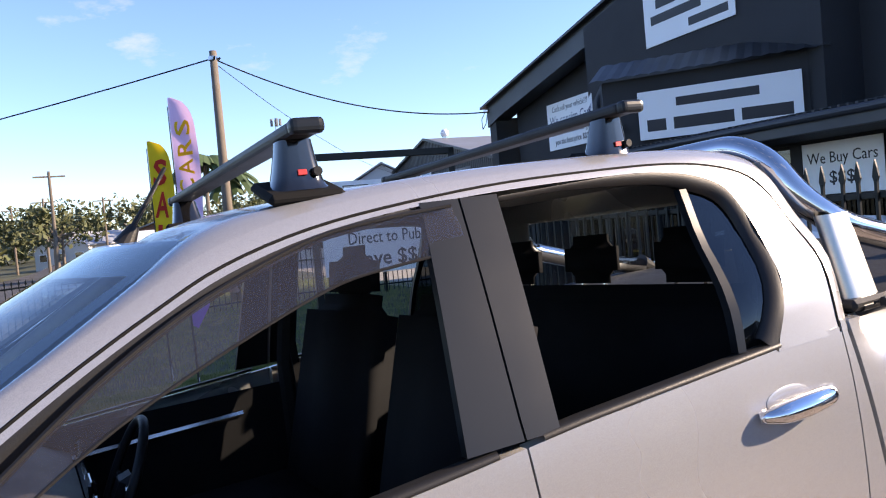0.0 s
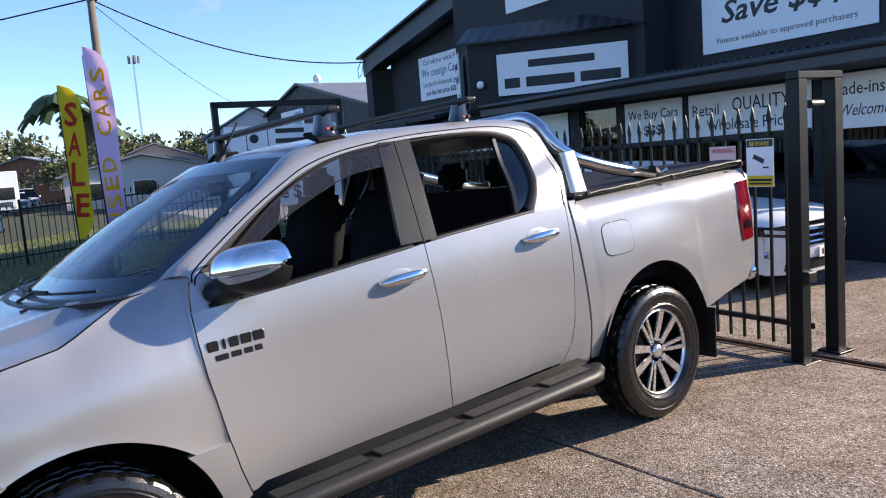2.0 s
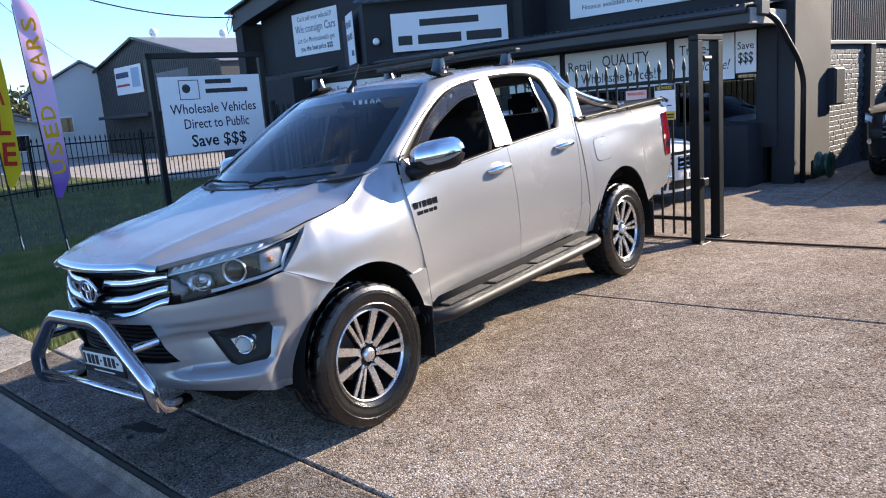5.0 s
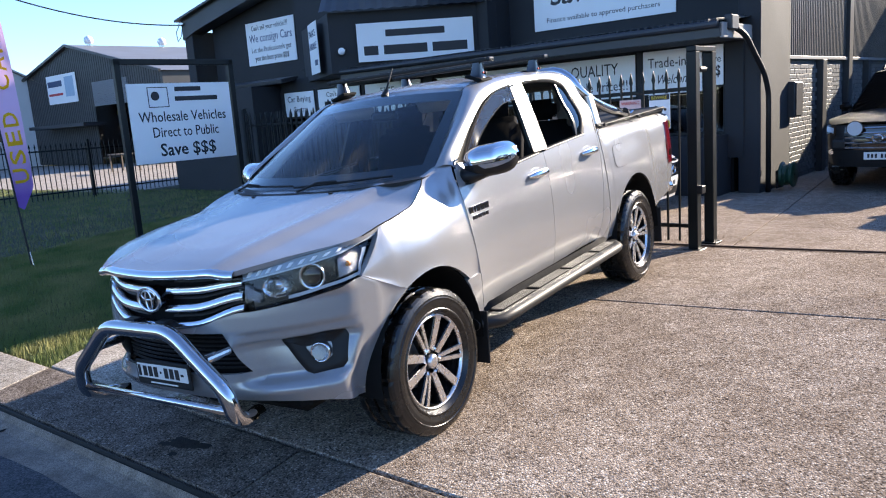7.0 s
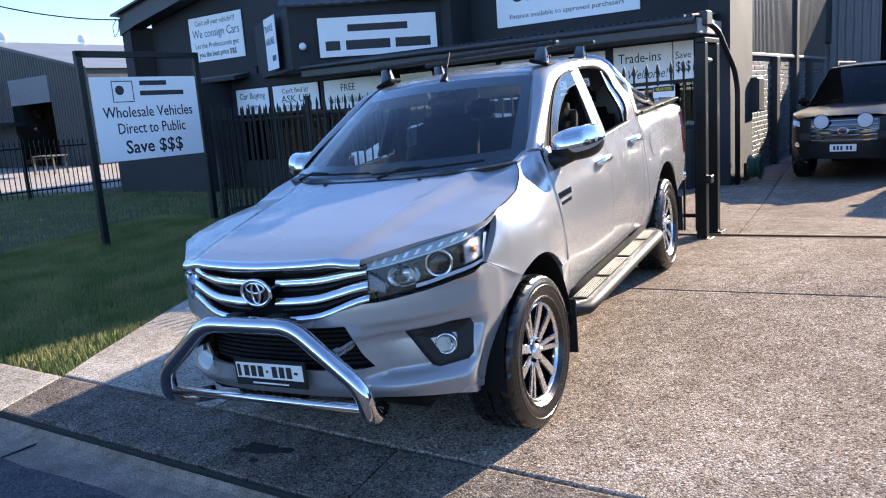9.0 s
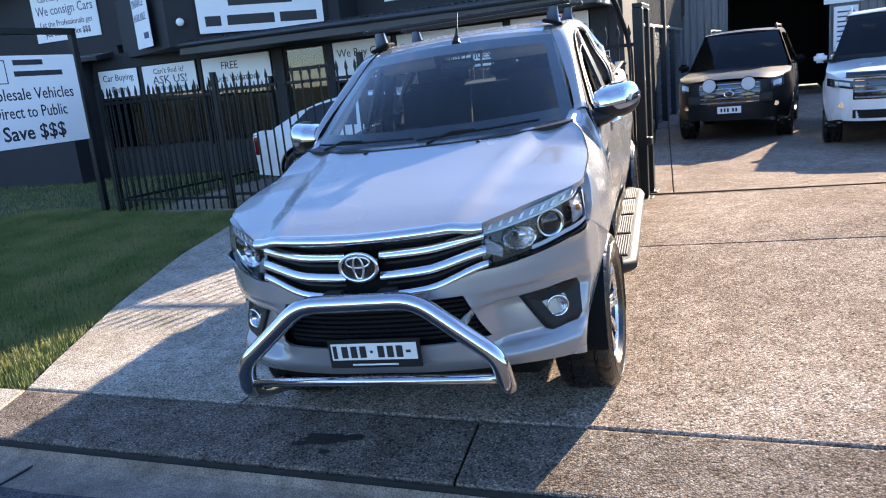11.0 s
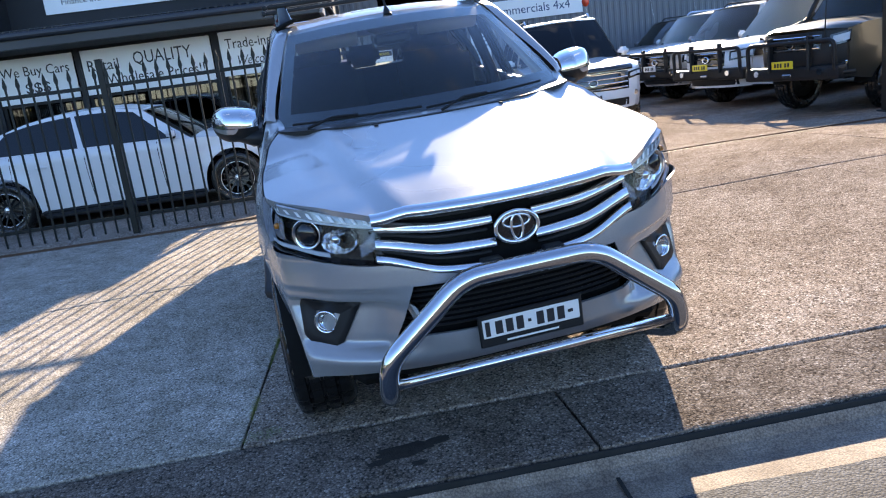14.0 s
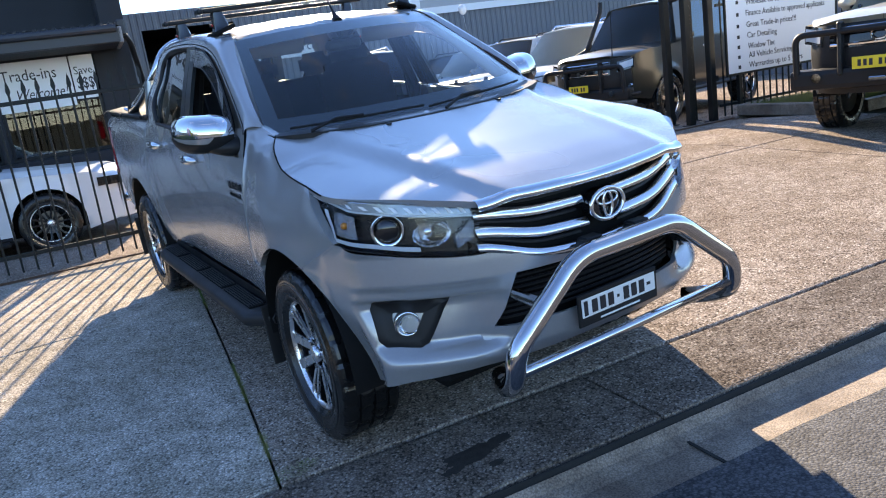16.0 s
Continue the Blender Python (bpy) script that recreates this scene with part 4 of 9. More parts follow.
def skin(name, grid, material, parent, flange=None, side=1, label="", smooth=True, hole=None, out=None):
    """A panel from a grid of points (rows of equal length), its rim folded in by flange. side -1 mirrors it across x."""
    rows, cols = len(grid), len(grid[0])
    v = [Vector(p) for r in grid for p in r]
    f = []
    for j in range(rows - 1):
        for i in range(cols - 1):
            if hole and hole(j, i):
                continue
            a = j * cols + i
            f.append((a, a + 1, a + 1 + cols, a + cols))
    if out is not None:
        total = sum(((v[q[1]] - v[q[0]]).cross(v[q[3]] - v[q[0]]).dot(Vector(out)) for q in f), 0.0)
        if total < 0:
            f = [q[::-1] for q in f]
    if flange is not None:
        count = {}
        for q in f:
            for a, b in zip(q, q[1:] + q[:1]):
                k = (min(a, b), max(a, b))
                count[k] = (a, b) if k not in count else None
        made = {}
        for k, e in count.items():
            if e is None:
                continue
            quad = []
            for i in e:
                if i not in made:
                    made[i] = (len(v), len(v) + 1)
                    v.append(v[i].copy())
                    v.append(v[i] + Vector(flange))
                quad.append(made[i])
            f.append((quad[1][0], quad[0][0], quad[0][1], quad[1][1]))
    if side < 0:
        v = [Vector((-p.x, p.y, p.z)) for p in v]
        f = [q[::-1] for q in f]
    return sheet(name, v, f, material, parent, label, smooth)


def lerp(a, b, t):
    return a + (b - a) * t


def span(a, b, n):
    return [a + (b - a) * i / n for i in range(n + 1)]


def relax(grid, turns):
    """Evens out a panel's bulge across x, its rim left as it is."""
    g = [[list(p) for p in r] for r in grid]
    for _ in range(turns):
        new_x = [[p[0] for p in r] for r in g]
        for j in range(1, len(g) - 1):
            for i in range(1, len(g[0]) - 1):
                new_x[j][i] = (g[j - 1][i][0] + g[j + 1][i][0] + g[j][i - 1][0] + g[j][i + 1][0]) / 4
        for j in range(1, len(g) - 1):
            for i in range(1, len(g[0]) - 1):
                g[j][i][0] = new_x[j][i]
    return g


# body section: half width by height
def px(z):
    return ramp(z, [0.36, 0.45, 0.52, 0.58, 0.64, 0.70, 0.76, 0.85, 0.95, 1.05, 1.13, 1.20, 1.28, 1.36], [0.806, 0.824, 0.840, 0.856, 0.871, 0.880, 0.886, 0.892, 0.895, 0.893, 0.888, 0.880, 0.868, 0.850])


def smooth_px(z):
    return (px(z - 0.05) + px(z - 0.025) + px(z) + px(z + 0.025) + px(z + 0.05)) / 5


ARCH_F, ARCH_R = (0.0, 0.405, 0.468), (3.09, 0.405, 0.500)


def flare(y, z):
    o = 0.0
    for cy, cz, r in (ARCH_F, ARCH_R):
        d = math.hypot(y - cy, z - cz) - r
        if d > -0.05:
            o = max(o, 0.038 * math.exp(-(max(d, 0) / 0.28) ** 2))
    return o * (0.25 + 0.75 * smooth_step((y + 0.48) / 0.60))


def arch_z(y, a):
    t = a[2] ** 2 - (y - a[0]) ** 2
    return a[1] + math.sqrt(t) if t > 0 else None


def hood_edge(y):
    return ramp(y, [-0.90, -0.75, -0.625, -0.535, -0.485, -0.42, -0.33, -0.18, -0.085, 0.027, 0.084, 0.123, 0.151, 0.179, 0.21, 0.242, 0.275], [0.47, 0.615, 0.715, 0.79, 0.823, 0.845, 0.846, 0.843, 0.837, 0.823, 0.812, 0.803, 0.795, 0.785, 0.770, 0.752, 0.733])


def shoulder(y):
    """Upper edge of the wing: along the bonnet, then up the foot of the windscreen pillar."""
    if y < 0.275:
        x = hood_edge(max(y, -0.5))
        return x, hood_z(x, y)
    return ramp(y, [0.275, 0.33, 0.38, 0.41, 0.425, 0.505], [0.733, 0.728, 0.733, 0.739, 0.746, 0.779]), ramp(y, [0.275, 0.33, 0.38, 0.41, 0.425, 0.505], [1.299, 1.309, 1.325, 1.338, 1.343, 1.345])


def hood_z(x, y):
    droop = ramp(y, [-0.9, -0.5, -0.27, -0.085, 0.027, 0.084, 0.13, 0.20, 0.275, 0.44], [0.080, 0.056, 0.056, 0.071, 0.086, 0.078, 0.064, 0.045, 0.026, 0.015])
    c = ramp(y, [-1.0, -0.94, -0.90, -0.84, -0.72, -0.5, -0.35, -0.2, -0.1, 0.0, 0.08, 0.15, 0.30], [1.076, 1.083, 1.093, 1.110, 1.138, 1.178, 1.203, 1.230, 1.249, 1.271, 1.290, 1.304, 1.330])
    ax = abs(x)
    crease = ramp(y, [-0.9, 0.4], [0.37, 0.58])
    ridge = 0.007 * math.exp(-((ax - crease) / 0.05) ** 2) - 0.021 * smooth_step((ax - crease) / 0.10) + 0.011 * smooth_step((ax - crease - 0.06) / 0.22)
    return c - droop * (ax / 0.85) ** 2.6 + ridge * ramp(y, [-0.9, -0.6, 0.2, 0.45], [0.5, 1, 1, 0.5]) - 0.004 * math.exp(-(ax / 0.2) ** 2)


def side_x(y, z):
    """Outer surface of the flank."""
    plain = lambda h: smooth_px(h) + flare(y, h) - 0.030 * smooth_step((y + 0.25) / 1.0)
    x = plain(z)
    if y < 0.62:
        xe, zt = shoulder(min(y, 0.505))
        if z > 0.97:
            t = min((z - 0.97) / (zt - 0.97), 1.15)
            k = ramp(y, [-0.3, 0.5], [1.9, 2.8])
            x += (xe - plain(zt)) * t ** k * (1 - smooth_step((y - 0.47) / 0.15))
        x -= 0.05 * max((-0.1 - y) / 0.4, 0) ** 2
    if y > 4.0:
        x -= 0.03 * ((y - 4.0) / 0.3) ** 2
    if 2.56 < y and z > 1.2:
        x = smooth_px(1.2) + flare(y, z) - 0.030 - 0.10 * max((z - 1.25) / 0.1, 0) ** 2 - (0.03 * ((y - 4.0) / 0.3) ** 2 if y > 4 else 0)
    return x


def belt(y):
    return ramp(y, [0.5, 0.86, 1.40, 1.67, 2.26, 2.7], [1.215, 1.235, 1.272, 1.293, 1.322, 1.34])


gap_front = lambda z: ramp(z, [0.42, 0.5, 0.6, 0.74, 0.98, 1.10, 1.20, 1.27, 1.31, 1.36], [0.60, 0.575, 0.54, 0.506, 0.468, 0.460, 0.462, 0.474, 0.488, 0.510])
gap_mid = lambda z: ramp(z, [0.48, 0.6, 0.75, 0.96, 1.2, 1.30, 1.75], [1.60, 1.58, 1.565, 1.552, 1.535, 1.532, 1.565])
gap_rear = lambda z: ramp(z, [0.48, 0.53, 0.60, 0.71, 0.95, 1.2, 1.33], [2.26, 2.34, 2.38, 2.405, 2.435, 2.46, 2.47])
gap_bed = lambda z: 2.535 - 0.042 * (z - 0.5)
sill = lambda y: ramp(y, [0.5, 1.0, 1.6, 2.4], [0.49, 0.50, 0.50, 0.515])
IN = (-0.03, 0, 0)
G_ = 0.0025

for s in (1, -1):
    sd = "nearside" if s > 0 else "offside"
    # front wing
    cols = [-0.46, -0.42, -0.38, -0.34, -0.305, -0.272, -0.24] + [ARCH_F[2] * -math.cos(t) for t in span(1.115, math.pi - 0.12, 22)] + [0.468]
    cols = sorted(c for c in set(cols))
    grid = []
    for y in cols:
        za = arch_z(y, ARCH_F)
        if y < -0.21:
            lo = lerp(0.955, 0.832, (y + 0.46) / 0.25)
        else:
            lo = za if za else 0.42
        if y < -0.273:
            hi = lerp(0.957, 1.138, (y + 0.46) / 0.188)
        else:
            hi = shoulder(y)[1] - 0.003
            for _ in range(6):
                hi = shoulder(y + (gap_front(hi) - G_ - 0.468) * smooth_step((y - 0.12) / 0.34))[1] - 0.003
        row = []
        for t in span(0, 1, 26):
            z = lerp(lo, hi, t)
            w = smooth_step((y - 0.12) / 0.34)
            yy = y + (gap_front(z) - G_ - 0.468) * w
            row.append((side_x(yy, z), yy, z))
        grid.append(row)
    # strip behind the wheel arch down to the sill
    skin("front_wing", relax([list(r) for r in zip(*grid)], 40), SILVER, ute, IN, s)
    grid = []
    for z in span(0.42, 0.72, 10):
        t = ARCH_F[2] ** 2 - (z - ARCH_F[1]) ** 2
        y0, y1 = ARCH_F[0] + math.sqrt(t) * 0.999, gap_front(z) - G_
        grid.append([(side_x(lerp(y0, y1, k), z), lerp(y0, y1, k), z) for k in span(0, 1, 4)])
    skin("wing_foot", grid, SILVER, ute, IN, s)
    # doors
    for nm, g0, g1, y0, y1 in (("front_door", gap_front, gap_mid, 0.5, 1.58), ("rear_door", gap_mid, gap_rear, 1.6, 2.5)):
        grid = []
        for t in span(0, 1, 36):
            row = []
            for k in span(0, 1, 16):
                zz = lerp(sill(lerp(y0, y1, k)), belt(lerp(y0, y1, k)) - 0.008, t)
                y = lerp(g0(zz) + G_, g1(zz) - G_, k)
                z = lerp(sill(y), belt(y) - 0.008, t)
                row.append((side_x(y, z), y, z))
            grid.append(row)
        skin(nm, relax(grid, 12), SILVER, ute, IN, s)
    # cab corner behind the rear door
    grid = [[(side_x(y, z), y, z) for y in span(gap_rear(z) + G_, gap_bed(z) - 0.012, 4)] for z in span(0.47, 1.335, 30)]
    skin("cab_corner", grid, SILVER, ute, IN, s)
    # load-bed side
    cols = span(2.50, 2.57, 3) + [ARCH_R[0] - ARCH_R[2] * math.cos(t) for t in span(0.10, math.pi - 0.14, 26)] + span(3.66, 4.255, 14)
    grid = []
    for y in sorted(set(cols)):
        za = arch_z(y, ARCH_R)
        lo = za if za and abs(y - ARCH_R[0]) < ARCH_R[2] * 0.995 else (0.48 if y < 3 else ramp(y, [3.59, 4.255], [0.505, 0.60]))
        hi = ramp(y, [2.57, 4.3], [1.332, 1.357])
        grid.append([(side_x(y, lerp(lo, hi, t)), y + (gap_bed(lerp(lo, hi, t)) + 0.004 - 2.50) * smooth_step((2.9 - y) / 0.35), lerp(lo, hi, t)) for t in span(0, 1, 28)])
    skin("bed_side", relax([list(r) for r in zip(*grid)], 8), SILVER, ute, IN, s)
    # arch lips: dark liners inside the arches
    for cy, cz, r in (ARCH_F, ARCH_R):
        g = [[(x, cy - r * 0.998 * math.cos(t), cz + r * 0.998 * math.sin(t)) for t in span(-0.1, math.pi + 0.1, 24)] for x in (0.50, 0.66, 0.80, 0.885)]
        skin("arch_liner", g, DARK, ute, None, s)
        g = [[(0.50, cy - r * k * math.cos(t), cz + r * k * math.sin(t)) for t in span(-0.1, math.pi + 0.1, 16)] for k in (0.02, 1.0)]
        skin("arch_back", g, DARK, ute, None, s)

# bonnet
grid = []
for v in span(0, 1, 40):
    ye = lerp(-0.87, 0.275, v)
    xe = hood_edge(ye) - 0.003
    row = []
    for u in span(-1, 1, 64):
        bow = ramp(v, [0, 0.25, 1], [-0.075, -0.03, -0.185])
        x, y = u * xe, ye + (1 - abs(u) ** lerp(2.0, 3.2, v)) * bow
        row.append((x, y, hood_z(x, y)))
    grid.append(row)
bonnet = skin("bonnet", grid, SILVER, ute, (0, 0.004, -0.022))


for s in (1, -1):
    line = [Vector((s * shoulder(y)[0], y, shoulder(y)[1] - 0.0015)) for y in span(-0.40, 0.275, 40)]
    part("bonnet_seam", tube(line, 0.0034, 6), DARK, ute)
    line = [Vector((s * (shoulder(y)[0] + 0.001), y, shoulder(y)[1] + 0.0005)) for y in span(0.427, 0.505, 6)]
    part("pillar_seam", tube(line, 0.0026, 6), DARK, ute)

# chrome strip along the bonnet's leading edge
lead = [(u * (hood_edge(-0.87) - 0.003), -0.87 - 0.075 * (1 - u * u)) for u in span(-1, 1, 32)]
grid = [[(x, y + dy, hood_z(x, y) + dz) for x, y in lead] for dy, dz in ((0.012, 0.003), (-0.004, 0.001), (-0.016, -0.010), (-0.021, -0.022), (-0.018, -0.034), (0.01, -0.038))]
skin("bonnet_strip", grid, CHROME, ute, label="chrome strip on the bonnet's leading edge")


# nose: plan curve by height
def nose_y(x, z):
    depth = ramp(z, [0.40, 0.46, 0.52, 0.60, 0.70, 0.80, 0.86, 0.95, 1.05, 1.12], [0.50, 0.555, 0.592, 0.602, 0.606, 0.612, 0.606, 0.590, 0.560, 0.525])
    t = max(1 - (min(abs(x), 0.8985) / 0.90) ** 2.5, 0.0)
    y = -0.35 - depth * t ** 0.705
    ax = abs(x)
    hollow = smooth_step((ax - 0.43) / 0.06) * (1 - smooth_step((ax - 0.74) / 0.15)) * smooth_step((z - 0.53) / 0.035) * (1 - smooth_step((z - 0.725) / 0.016))
    lip = math.exp(-((z - 0.50) / 0.03) ** 2) * smooth_step((ax - 0.3) / 0.2) * 0.014
    return y + 0.058 * hollow - lip


def light_low(x):
    return ramp(abs(x), [0.47, 0.55, 0.70, 0.80, 0.86, 0.90], [0.882, 0.887, 0.906, 0.928, 0.948, 0.957])


def light_top(x):
    return ramp(abs(x), [0.45, 0.55, 0.65, 0.75, 0.83, 0.872, 0.90], [1.062, 1.073, 1.087, 1.103, 1.117, 1.127, 1.128])


def grille_low(x):
    return 0.822 + 0.075 * (0.50 * (min(abs(x), 0.5) / 0.48) ** 2 + 0.50 * smooth_step((abs(x) - 0.25) / 0.23))


def on_flank(x, y, z):
    """Draws the nose in to the flank's surface towards its ends."""
    w = smooth_step((abs(x) - 0.78) / 0.115)
    return math.copysign(lerp(abs(x), min(side_x(max(y, -0.5), z), 0.905), w), x) if x else 0.0


xsn = [0, 0.08, 0.16, 0.24, 0.32, 0.38, 0.43, 0.455, 0.48, 0.52, 0.56, 0.60, 0.64, 0.68, 0.72, 0.75, 0.78, 0.80, 0.82, 0.84, 0.86, 0.875, 0.885, 0.8925, 0.8975]
xsn = [-x for x in xsn[:0:-1]] + xsn
grid = []
def bumper_end(z):
    """Where the bumper ends: at the arch's edge, or at the wing's seam above it."""
    ya = ARCH_F[0] - math.sqrt(max(ARCH_F[2] ** 2 - (max(z, 0.405) - ARCH_F[1]) ** 2, 0))
    return ya if z < 0.825 else lerp(-0.206, -0.46, (z - 0.825) / 0.13)


def bumper_y(x, z):
    """Front surface of the bumper, drawn back to end at the arch."""
    n0, ye = nose_y(0, z), min(-0.365, bumper_end(z))
    ax = abs(x)
    pan = smooth_step((z - 0.50) / 0.05) * (1 - smooth_step((z - 0.772) / 0.024)) * smooth_step((ax - 0.46) / 0.06) * (1 - smooth_step((ax - 0.78) / 0.10))
    return min(ye, ye + (nose_y(x, z) + 0.35) * (n0 - ye) / (n0 + 0.35)) + 0.024 * pan


for j in range(47):
    row = []
    for c in xsn:
        ac = abs(c)
        top = lerp(grille_low(c) - 0.012, light_low(c) - 0.004, smooth_step((ac - 0.44) / 0.08))
        low = ramp(ac, [0, 0.5, 0.75, 0.9], [0.475, 0.46, 0.43, 0.385])
        z = lerp(low, 0.60, j / 14) if j <= 14 else lerp(0.60, 0.795, (j - 14) / 20) if j <= 34 else lerp(0.795, top, (j - 34) / 12)
        warp = lerp(0.040, -0.045, (z - 0.60) / 0.2) * max(0, 1 - abs(ac - 0.45) / 0.40) * smooth_step((z - 0.5) / 0.1) * (1 - smooth_step((z - 0.8) / 0.08))
        x = math.copysign(ac + warp, c) if ac else 0.0
        y = bumper_y(x, z)
        row.append((on_flank(x, y, z), y, z))
    for end in (0, -1):
        x, y, z = row[end]
        wing = []
        for q in span(0, 1, 6)[1:]:
            yy = y + max(bumper_end(z) - y, 0.003) * q
            wing.append((math.copysign(lerp(abs(x), min(side_x(max(yy, -0.5), z), 0.905), q), x), yy, z))
        row = wing[::-1] + row if end == 0 else row + wing
    grid.append(row)
k_in = [i + 6 for i, c in enumerate(xsn) if abs(c) <= 0.4301]
bumper = skin("front_bumper", grid, SILVER, ute, (0, 0.014, 0), hole=lambda j, i: 14 <= j < 34 and k_in[0] <= i < k_in[-1])
# intake, grille backing
grid = [[(x, nose_y(x, z) + 0.075, z) for x in span(-0.52, 0.52, 26)] for z in span(0.57, 0.83, 8)]
skin("lower_intake", grid, DARK, ute)
bm = bmesh.new()
for z in span(0.615, 0.785, 8):
    tube([(x, nose_y(x, z) + 0.05, z) for x in span(-0.47, 0.47, 16)], 0.006, 6, bm=bm)
part("intake_mesh", bm, BLACK, ute)
grid = [[(x, nose_y(x, z) + 0.06, lerp(grille_low(x) - 0.02, 1.085, t)) for x in span(-0.5, 0.5, 30)] for t, z in [(t, lerp(0.83, 1.08, t)) for t in span(0, 1, 8)]]
grille = skin("grille", grid, DARK, ute, label="black grille with chrome bars")


def slat(zc, rise, high, deep, half, mat, name="bar", proud=0.0, gap=0.0):
    """A grille bar that follows the nose and rises to its ends."""
    for lo_x, hi_x in (((-half, -gap), (gap, half)) if gap else ((-half, half),)):
        grid = []
        for x in span(lo_x, hi_x, 24):
            z = zc + rise * (0.50 * (abs(x) / 0.48) ** 2 + 0.50 * smooth_step((abs(x) - 0.25) / 0.23))
            y = nose_y(x, z) - proud
            h = high * (1.0 + 0.25 * (abs(x) / 0.48))
            grid.append([(x, y + deep, z + h / 2 - 0.003), (x, y + 0.55 * h, z + h / 2), (x, y + 0.44 * h, z + h * 0.44), (x, y + 0.2 * h, z), (x, y, z - h * 0.40), (x, y + 0.004, z - h / 2), (x, y + deep, z - h / 2)])
        skin(name, [list(r) for r in zip(*grid)], mat, grille, None, 1, smooth=True)


SATIN = surf("satin_chrome", (0.80, 0.81, 0.82), 0.16, 1.0, 0.04, 3, 0.02, 200, bump=0.0, rough_vary=0.03)
slat(0.986, 0.030, 0.030, 0.05, 0.485, SATIN, "bar", 0.006, 0.075)
slat(0.906, 0.050, 0.030, 0.05, 0.49, SATIN, "bar", 0.008, 0.075)
slat(0.829, 0.073, 0.023, 0.05, 0.495, SATIN, "lower_bar", 0.008)
for zc, rise in ((1.022, 0.02), (0.947, 0.04), (0.866, 0.062)):
    slat(zc, rise, 0.012, 0.02, 0.47, BLACK, "fin", -0.03, 0.09)


def oval(cx, y, cz, rx, rz, r, n=28, tilt=0.0):
    return tube([(cx + rx * math.cos(a), y + tilt * math.sin(a), cz + rz * math.sin(a)) for a in [i * math.tau / n for i in range(n)]], r, 8, True)


bm = prism([(0.077 * math.cos(a), 0.955 + 0.055 * math.sin(a)) for a in [i * math.tau / 28 for i in range(28)]], 0.05)
bmesh.ops.translate(bm, vec=(0, -0.965, 0), verts=bm.verts)
badge = part("badge", bm, GLOSS_BLACK, ute, "chrome oval badge on black")
part("ring", oval(0, -0.972, 0.955, 0.078, 0.056, 0.0085), CHROME, badge, smooth=True)
part("inner_ring", oval(0, -0.972, 0.975, 0.050, 0.022, 0.0055), CHROME, badge, smooth=True)
part("upright_ring", oval(0, -0.974, 0.953, 0.021, 0.045, 0.0055), CHROME, badge, smooth=True)

# headlamps
BOWL = surf("lamp_bowl", (0.012, 0.012, 0.013), 0.25, 0.0, 0.3, 18, 0.1, 90, bump=0.0)
REFLECTOR = surf("lamp_reflector", (0.42, 0.44, 0.47), 0.14, 1.0, 0.5, 60, 0.2, 150, bump=0.8)
STRIP = surf("strip_glass", (0.34, 0.38, 0.42), 0.12, 0.2, 0.15, 30, 0.1, 90, coat=0.5, bump=0.05)
LED = surf("lamp_white", (0.82, 0.84, 0.86), 0.2, 0.0, 0.05, 20, 0.05, 100, bump=0.0)
DRL = surf("daytime_strip", (0.52, 0.55, 0.58), 0.12, 0.0, 0.05, 20, 0.05, 100, bump=0.0)


def lamp_at(k, t, off=0.0):
    """A point of the headlamp: k from its inner end to the tip on the wing, t from its lower to its upper edge, off inwards."""
    x = lerp(0.475, 0.86, min(k / 0.76, 1.0))
    z = lerp(light_low(x), light_top(x), t)
    y = nose_y(x, z)
    xx = on_flank(x, y, z)
    if k > 0.76:
        q = (k - 0.76) / 0.24
        y, z = lerp(y, lerp(-0.445, -0.275, t), q), lerp(z, lerp(0.960, 1.136, t), q)
        xx = lerp(xx, side_x(max(y, -0.5), z), smooth_step(q))
    return Vector((xx - off * (0.25 + 0.85 * k), y + off * (1 - 0.55 * k), z))


def lamp_patch(k0, k1, t0, t1, off, nk=18, nt=3):
    """A strip of the lamp; t0 and t1 may change along it."""
    f0, f1 = (g if callable(g) else (lambda k, g=g: g) for g in (t0, t1))
    return [[lamp_at(k, lerp(f0(k), f1(k), t), off) for k in span(k0, k1, nk)] for t in span(0, 1, nt)]


